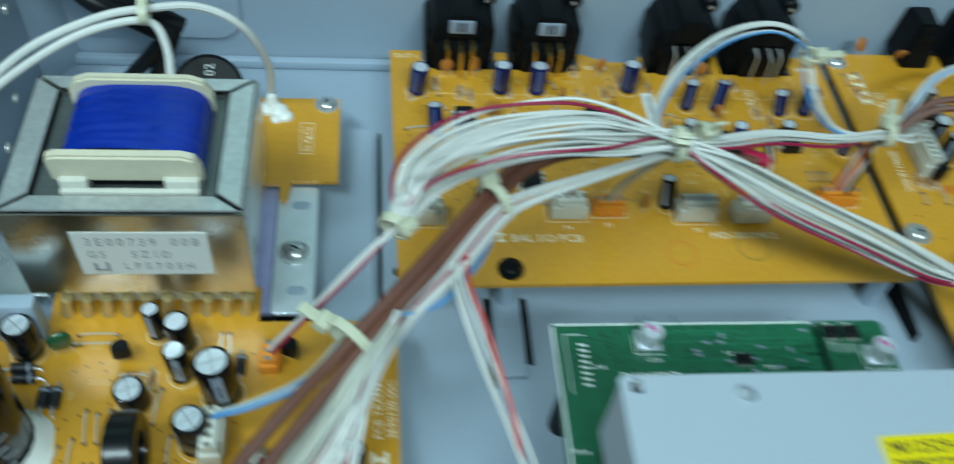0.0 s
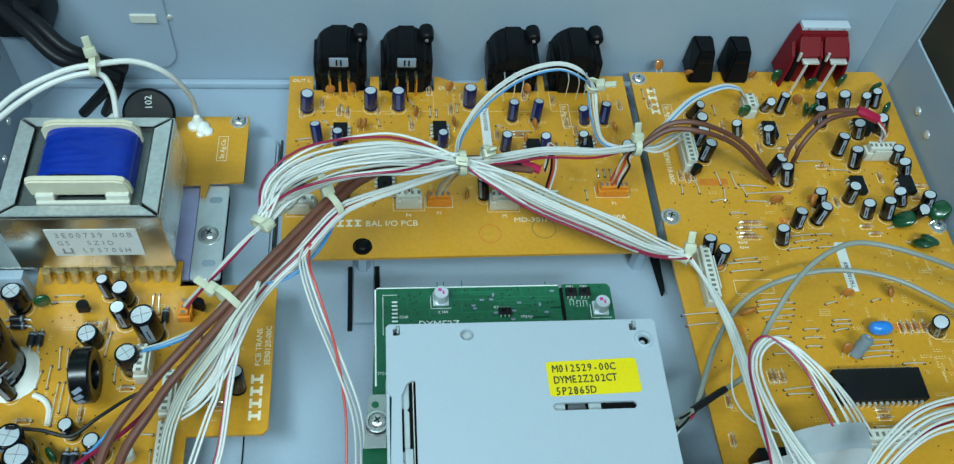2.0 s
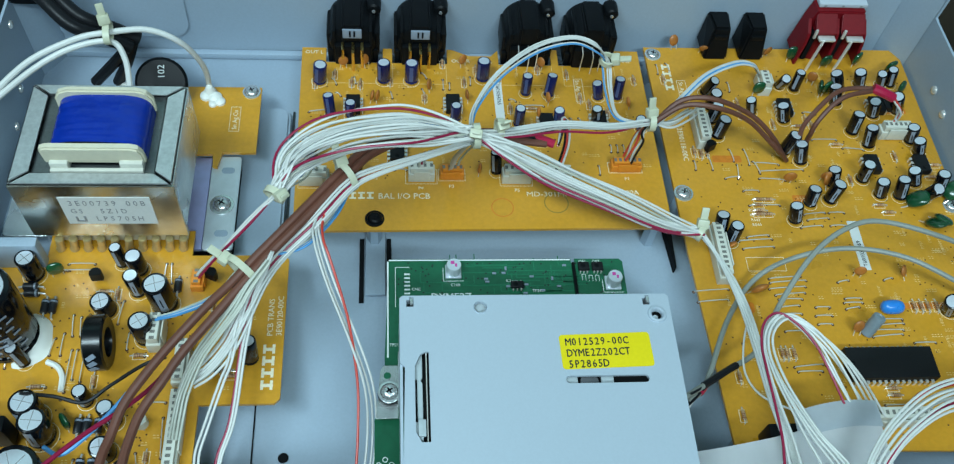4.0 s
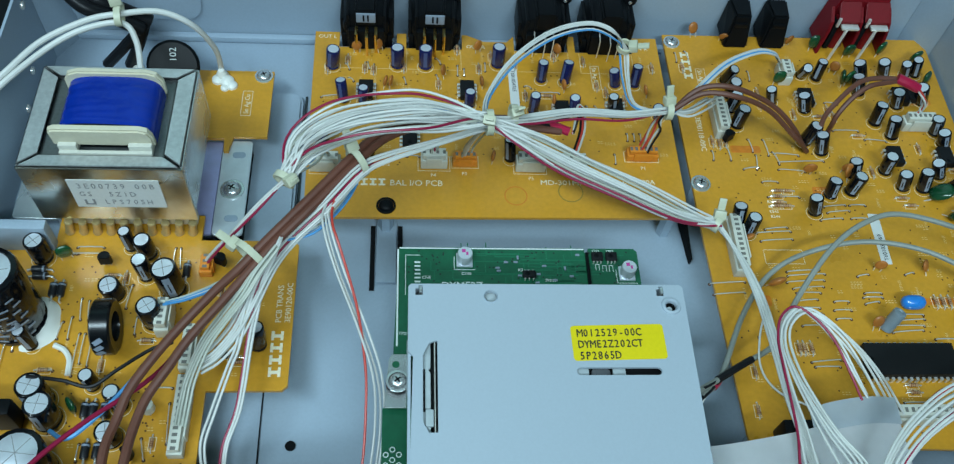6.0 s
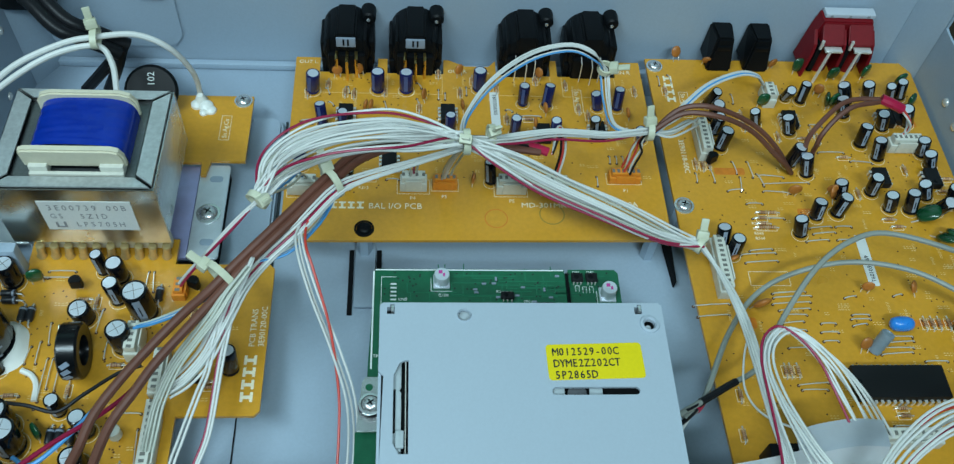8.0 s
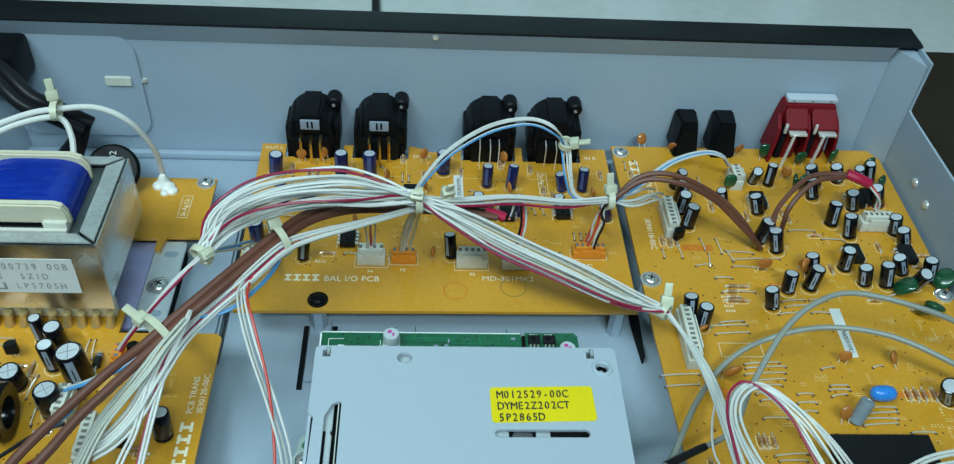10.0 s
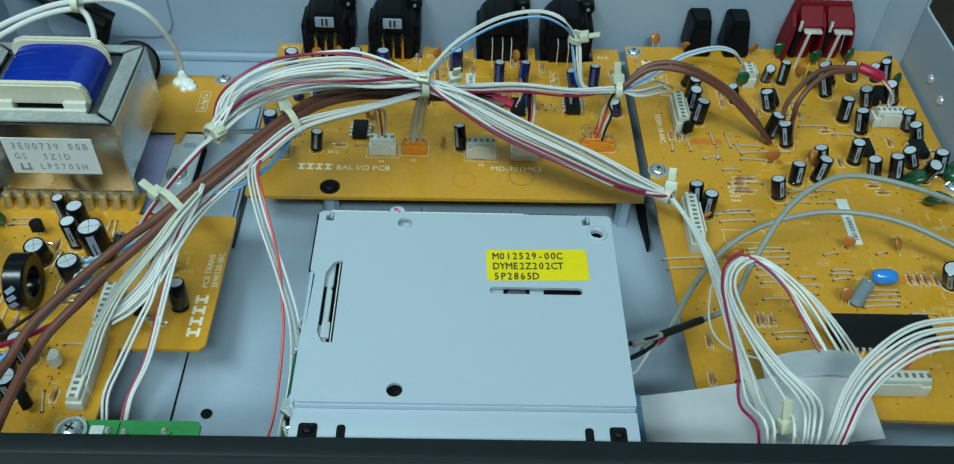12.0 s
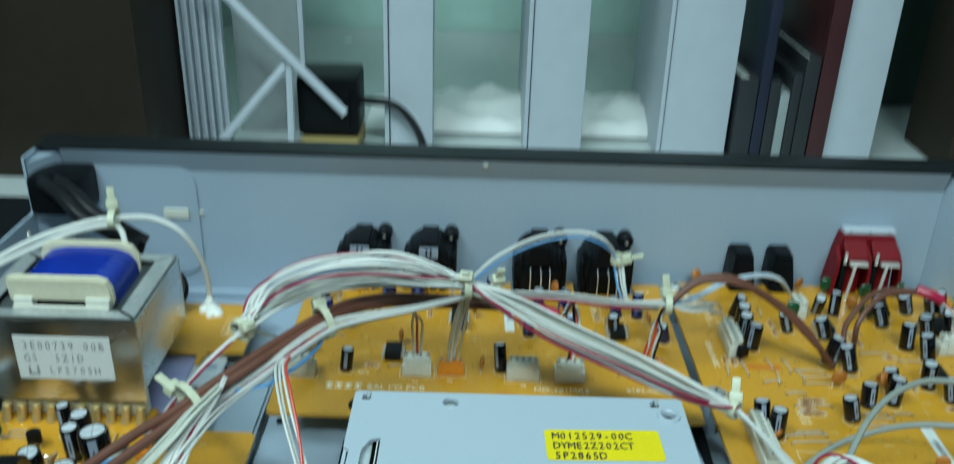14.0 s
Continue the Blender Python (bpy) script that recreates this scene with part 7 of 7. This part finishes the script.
part("red_sleeve", tube(g1[4:7], 0.0014, 9), SHRINK_RED, coax, "red heat-shrink sleeve")
part("wire", tube(glide([tuple(g1[3]), (0.153, 0.137, 0.026), (0.148, 0.131, 0.026), (0.140, 0.132, 0.030)], 16), R_THIN, 6), W_WHITE, coax)
part("wire", tube(glide([tuple(g2[0]), (0.150, 0.139, 0.032), (0.143, 0.138, 0.034), (0.138, 0.137, 0.036)], 16), R_THIN, 6), W_GREY, coax)

for dy, dz in ((0.0, 0.0), (-0.004, -0.003)):
    part("wire", tube(glide([tuple(g2[4]), (0.152, 0.1395 + dy * 0.6, 0.033 + dz), (0.145, 0.1370 + dy, 0.034 + dz), (0.1375, 0.1360 + dy, 0.037 + dz)], 16), 0.00085, 7), W_BLACK, coax)

mains = thing("mains_wires", (-0.06, 0.295, TOP), "thick white mains wires tied to a black power cord", "cable")
part("wire", tube(glide(MAINS, 50), 0.00125, 9), W_WHITE, mains, "thick white wire")
part("wire", tube(glide(MAINS_TWO, 40), 0.00125, 9), W_WHITE, mains, "thick white wire")
for off in (-0.0026, 0.0026):
    part("cord", tube([v + Vector((off * 0.5, off, 0)) for v in glide(CORD, 24)], 0.0030, 12), W_BLACK, mains, "black power cord")
part("cord_core", tube(glide(CORD_CORE, 16), 0.0025, 9), W_BLACK, mains)
part("cord_core", tube(glide(CORD_CORE_TWO, 16), 0.0025, 9), W_BLACK, mains)
cable_tie(mains, *MAINS[4], (1, 0.1, 0), 0.0034, 0.0048, (-0.1, 0.25, 0.95))
part("inlet_block", box(-0.121, -0.097, WALL_Y - 0.022, WALL_Y - 0.001, 0.044, 0.063, 0.003), BLACK_PLASTIC, mains, "black cord inlet block")

leads = thing("board_leads", (-0.06, 0.14, TOP), "loose black, crimson and blue leads over the power board", "cable")
part("wire", tube(glide(BLACK_LEAD, 30), 0.0007, 7), W_BLACK, leads)
part("wire", tube(glide(CRIMSON_LEAD, 30), 0.00085, 7), W_CRIMSON, leads)
part("wire", tube(glide(BLUE_LEAD, 30), 0.00085, 7), W_BLUE, leads)


def ribbon(parent, name, line, half, material, label="", thick=0.0003):
    """A flat cable: cross lines given as (x, y, z) of its middle, its half width along y."""
    c = glide(line, 24)
    bm = bmesh.new()
    rows = [[bm.verts.new(q + Vector((0, s * half, 0))) for s in (-1, -0.33, 0.33, 1)] for q in c]
    for a, b in zip(rows, rows[1:]):
        for k in range(3):
            bm.faces.new((a[k], a[k + 1], b[k + 1], b[k]))
    bmesh.ops.solidify(bm, geom=bm.faces[:], thickness=thick)
    return part(name, bm, material, parent, label)


flat = thing("ribbon_cable", (0.18, 0.11, TOP), "wide white ribbon cable folded from the drive onto the main board", "cable")
ribbon(flat, "ribbon", [(0.1402, 0.1030, 0.0332), (0.1500, 0.1038, 0.0335), (0.1640, 0.1055, 0.0342), (0.1850, 0.1090, 0.0352), (0.2050, 0.1145, 0.0350), (0.2225, 0.1190, 0.0312)], 0.0140, RIBBON)
ribbon(flat, "stiffener", [(0.1410, 0.1031, 0.0338), (0.1445, 0.1034, 0.0339), (0.1480, 0.1037, 0.0340)], 0.0142, RIBBON_BLUE, "blue stiffened end")
ribbon(flat, "fold", [(0.1885, 0.1262, 0.0345), (0.1980, 0.1282, 0.0362), (0.2100, 0.1300, 0.0358), (0.2228, 0.1312, 0.0318)], 0.0050, RIBBON_GREY, "pale grey folded flap")
part("socket", box(0.1830, 0.2060, 0.1262, 0.1312, TOP, TOP + 0.012, 0.0006), BLACK_PLASTIC, flat, "black ribbon socket")

# ---- things on the bench behind ----
BENCH_Z = -0.018
behind = []
for x0, x1, yy in ((0.0070, 0.0420, 0.660), (0.1200, 0.1640, 0.662), (0.2290, 0.2820, 0.660), (0.3620, 0.4020, 0.660)):
    up = thing("rack_upright", ((x0 + x1) / 2, yy, BENCH_Z), "white painted upright of an open rack on the bench", "rack", "rack uprights")
    behind.append(up)
    part("post", box(x0, x1, yy, yy + 0.020, BENCH_Z, 0.55, 0.002), PANEL_WHITE, up)
    part("edge_strip", box(x0 - 0.004, x0 - 0.0005, yy - 0.002, yy + 0.14, BENCH_Z, 0.55, 0.0008), PANEL_WHITE, up)
for x0, x1, h, material, name in ((0.285, 0.300, 0.062, BOOK_GREY, "charcoal"), (0.3005, 0.309, 0.150, BOOK_NAVY, "navy"), (0.3095, 0.318, 0.060, BOOK_GREY, "charcoal"), (0.3185, 0.326, 0.052, FROST, "grey"), (0.3265, 0.334, 0.066, BOOK_GREY, "charcoal"), (0.3345, 0.346, 0.078, BOOK_GREY, "charcoal"), (0.347, 0.361, 0.30, BOOK_RED, "dark red")):
    bk = thing("binder", ((x0 + x1) / 2, 0.70, BENCH_Z), name + " binder standing upright on the bench", "binder", "binders")
    behind.append(bk)
    part("spine", box(x0, x1, 0.650, 0.654, BENCH_Z, BENCH_Z + h, 0.0012), material, bk)
    part("cover", box(x0, x0 + 0.0018, 0.6545, 0.80, BENCH_Z, BENCH_Z + h, 0.0005), material, bk)
    part("cover", box(x1 - 0.0018, x1, 0.6545, 0.80, BENCH_Z, BENCH_Z + h, 0.0005), material, bk)
    part("pages", box(x0 + 0.002, x1 - 0.002, 0.656, 0.79, BENCH_Z, BENCH_Z + h - 0.004), LABEL_WHITE, bk)
carton = thing("brown_box", (-0.225, 0.62, BENCH_Z), "dark brown upright box on the bench", "box")
behind.append(carton)
part("body", box(-0.292, -0.160, 0.580, 0.680, BENCH_Z, 0.36, 0.002), BOX_BROWN, carton)
part("lid", box(-0.294, -0.158, 0.578, 0.682, 0.3605, 0.375, 0.002), BOX_BROWN, carton)
cab = thing("dark_cabinet", (-0.45, 0.62, BENCH_Z), "black cabinet at the end of the bench", "cabinet")
behind.append(cab)
part("body", box(-0.62, -0.298, 0.560, 0.80, BENCH_Z, 0.45, 0.003), FRONT_BLACK, cab)
part("door", box(-0.61, -0.305, 0.555, 0.5595, BENCH_Z + 0.01, 0.44, 0.002), FRONT_BLACK, cab)
sink = thing("ribbed_panel", (-0.146, 0.66, BENCH_Z), "white ribbed plastic panel standing on the bench", "panel")
behind.append(sink)
part("back", box(-0.160, -0.126, 0.668, 0.676, BENCH_Z, 0.30, 0.001), PANEL_WHITE, sink)
for k in range(5):
    part("rib", box(-0.158 + k * 0.0065, -0.1555 + k * 0.0065, 0.660, 0.6678, BENCH_Z, 0.30, 0.0006), PANEL_WHITE, sink)
fr = thing("frosted_panel", (-0.098, 0.69, BENCH_Z), "grey frosted plastic panel leaning upright", "panel")
behind.append(fr)
part("sheet", box(-0.124, -0.070, 0.690, 0.694, BENCH_Z, 0.30, 0.001), FROST, fr)
part("edge", box(-0.0698, -0.0655, 0.688, 0.697, BENCH_Z, 0.30, 0.001), PANEL_WHITE, fr)
st = thing("folding_stand", (-0.09, 0.63, BENCH_Z), "white crossed folding stand on the bench", "stand")
behind.append(st)
part("arm", tube([Vector((-0.125, 0.630, 0.112)), Vector((-0.024, 0.630, 0.018))], 0.0035, 8), PANEL_WHITE, st)
part("arm", tube([Vector((-0.066, 0.638, 0.052)), Vector((-0.132, 0.638, BENCH_Z + 0.002))], 0.0035, 8), PANEL_WHITE, st)
part("post", tube([Vector((-0.066, 0.634, 0.050)), Vector((-0.068, 0.634, BENCH_Z + 0.001))], 0.0030, 8), PANEL_WHITE, st)
ad = thing("power_adapter", (-0.035, 0.66, BENCH_Z), "black power adapter with its lead, on a yellow block", "adapter")
behind.append(ad)
part("body", box(-0.064, -0.016, 0.640, 0.685, -0.004, 0.040, 0.004), BLACK_PLASTIC, ad)
part("plug_face", box(-0.058, -0.022, 0.637, 0.6398, 0.004, 0.032, 0.001), BLACK_PLASTIC, ad)
part("lead", tube(glide([(-0.016, 0.655, 0.020), (0.012, 0.650, 0.018), (0.030, 0.640, 0.004), (0.040, 0.620, BENCH_Z + 0.003), (0.044, 0.56, BENCH_Z + 0.003), (0.05, 0.48, BENCH_Z + 0.003)], 30), 0.0030, 8), W_BLACK, ad)
blk = thing("wood_block", (-0.04, 0.65, BENCH_Z), "yellow wooden block under the adapter", "block")
behind.append(blk)
part("block", box(-0.062, -0.016, 0.632, 0.686, BENCH_Z, -0.005, 0.002), YELLOW_WOOD, blk)
rag = thing("rag", (0.12, 0.72, BENCH_Z), "crumpled pale cloth lying behind the rack uprights", "cloth", "", "stuff")
behind.append(rag)
clothm = bmesh.new()
bmesh.ops.create_grid(clothm, x_segments=60, y_segments=14, size=1)
for v in clothm.verts:
    x, y = 0.20 + v.co.x * 0.22, 0.74 + v.co.y * 0.05
    edge = 1 - max(abs(v.co.x), abs(v.co.y)) ** 4
    v.co = Vector((x, y, BENCH_Z + 0.002 + max(0, edge) * (0.016 + 0.014 * noise.noise(Vector((x * 40, y * 40, 3))))))
part("cloth", clothm, LABEL_WHITE, rag)
door = thing("dark_green_door", (0.48, 0.80, BENCH_Z), "dark green cabinet door behind the rack", "door")
behind.append(door)
part("door_panel", box(0.405, 0.62, 0.80, 0.815, BENCH_Z, 0.45, 0.002), DARK_GREEN, door)
part("door_edge", box(0.455, 0.466, 0.792, 0.7995, BENCH_Z, 0.45, 0.001), PANEL_WHITE, door)
brown = thing("brown_box", (0.53, 0.66, BENCH_Z), "dark brown box at the end of the rack", "box")
behind.append(brown)
part("body", box(0.455, 0.60, 0.640, 0.720, BENCH_Z, 0.25, 0.002), BOX_BROWN, brown)
part("lid", box(0.453, 0.602, 0.638, 0.722, 0.2505, 0.265, 0.002), BOX_BROWN, brown)
for x0, x1, rubber, tone in ((-0.62, -0.142, FRONT_BLACK, "black"), (0.327, 0.70, BOX_BROWN, "dark brown")):
    mat = thing("bench_mat", ((x0 + x1) / 2, 0.25, BENCH_Z), tone + " rubber mat on the bench beside the chassis", "mat", "mats beside the chassis")
    part("mat", slab(rounded(x0, x1, 0.02, 0.475, 0.008), BENCH_Z, BENCH_Z + 0.003, 0.0008), rubber, mat)
for ob in behind:  # the row stands a little nearer than it was laid out
    ob.location = (0.079 + (ob.location.x - 0.079) * 0.90, ob.location.y - 0.072, ob.location.z)
    ob.scale = (0.90, 0.90, 1.0)
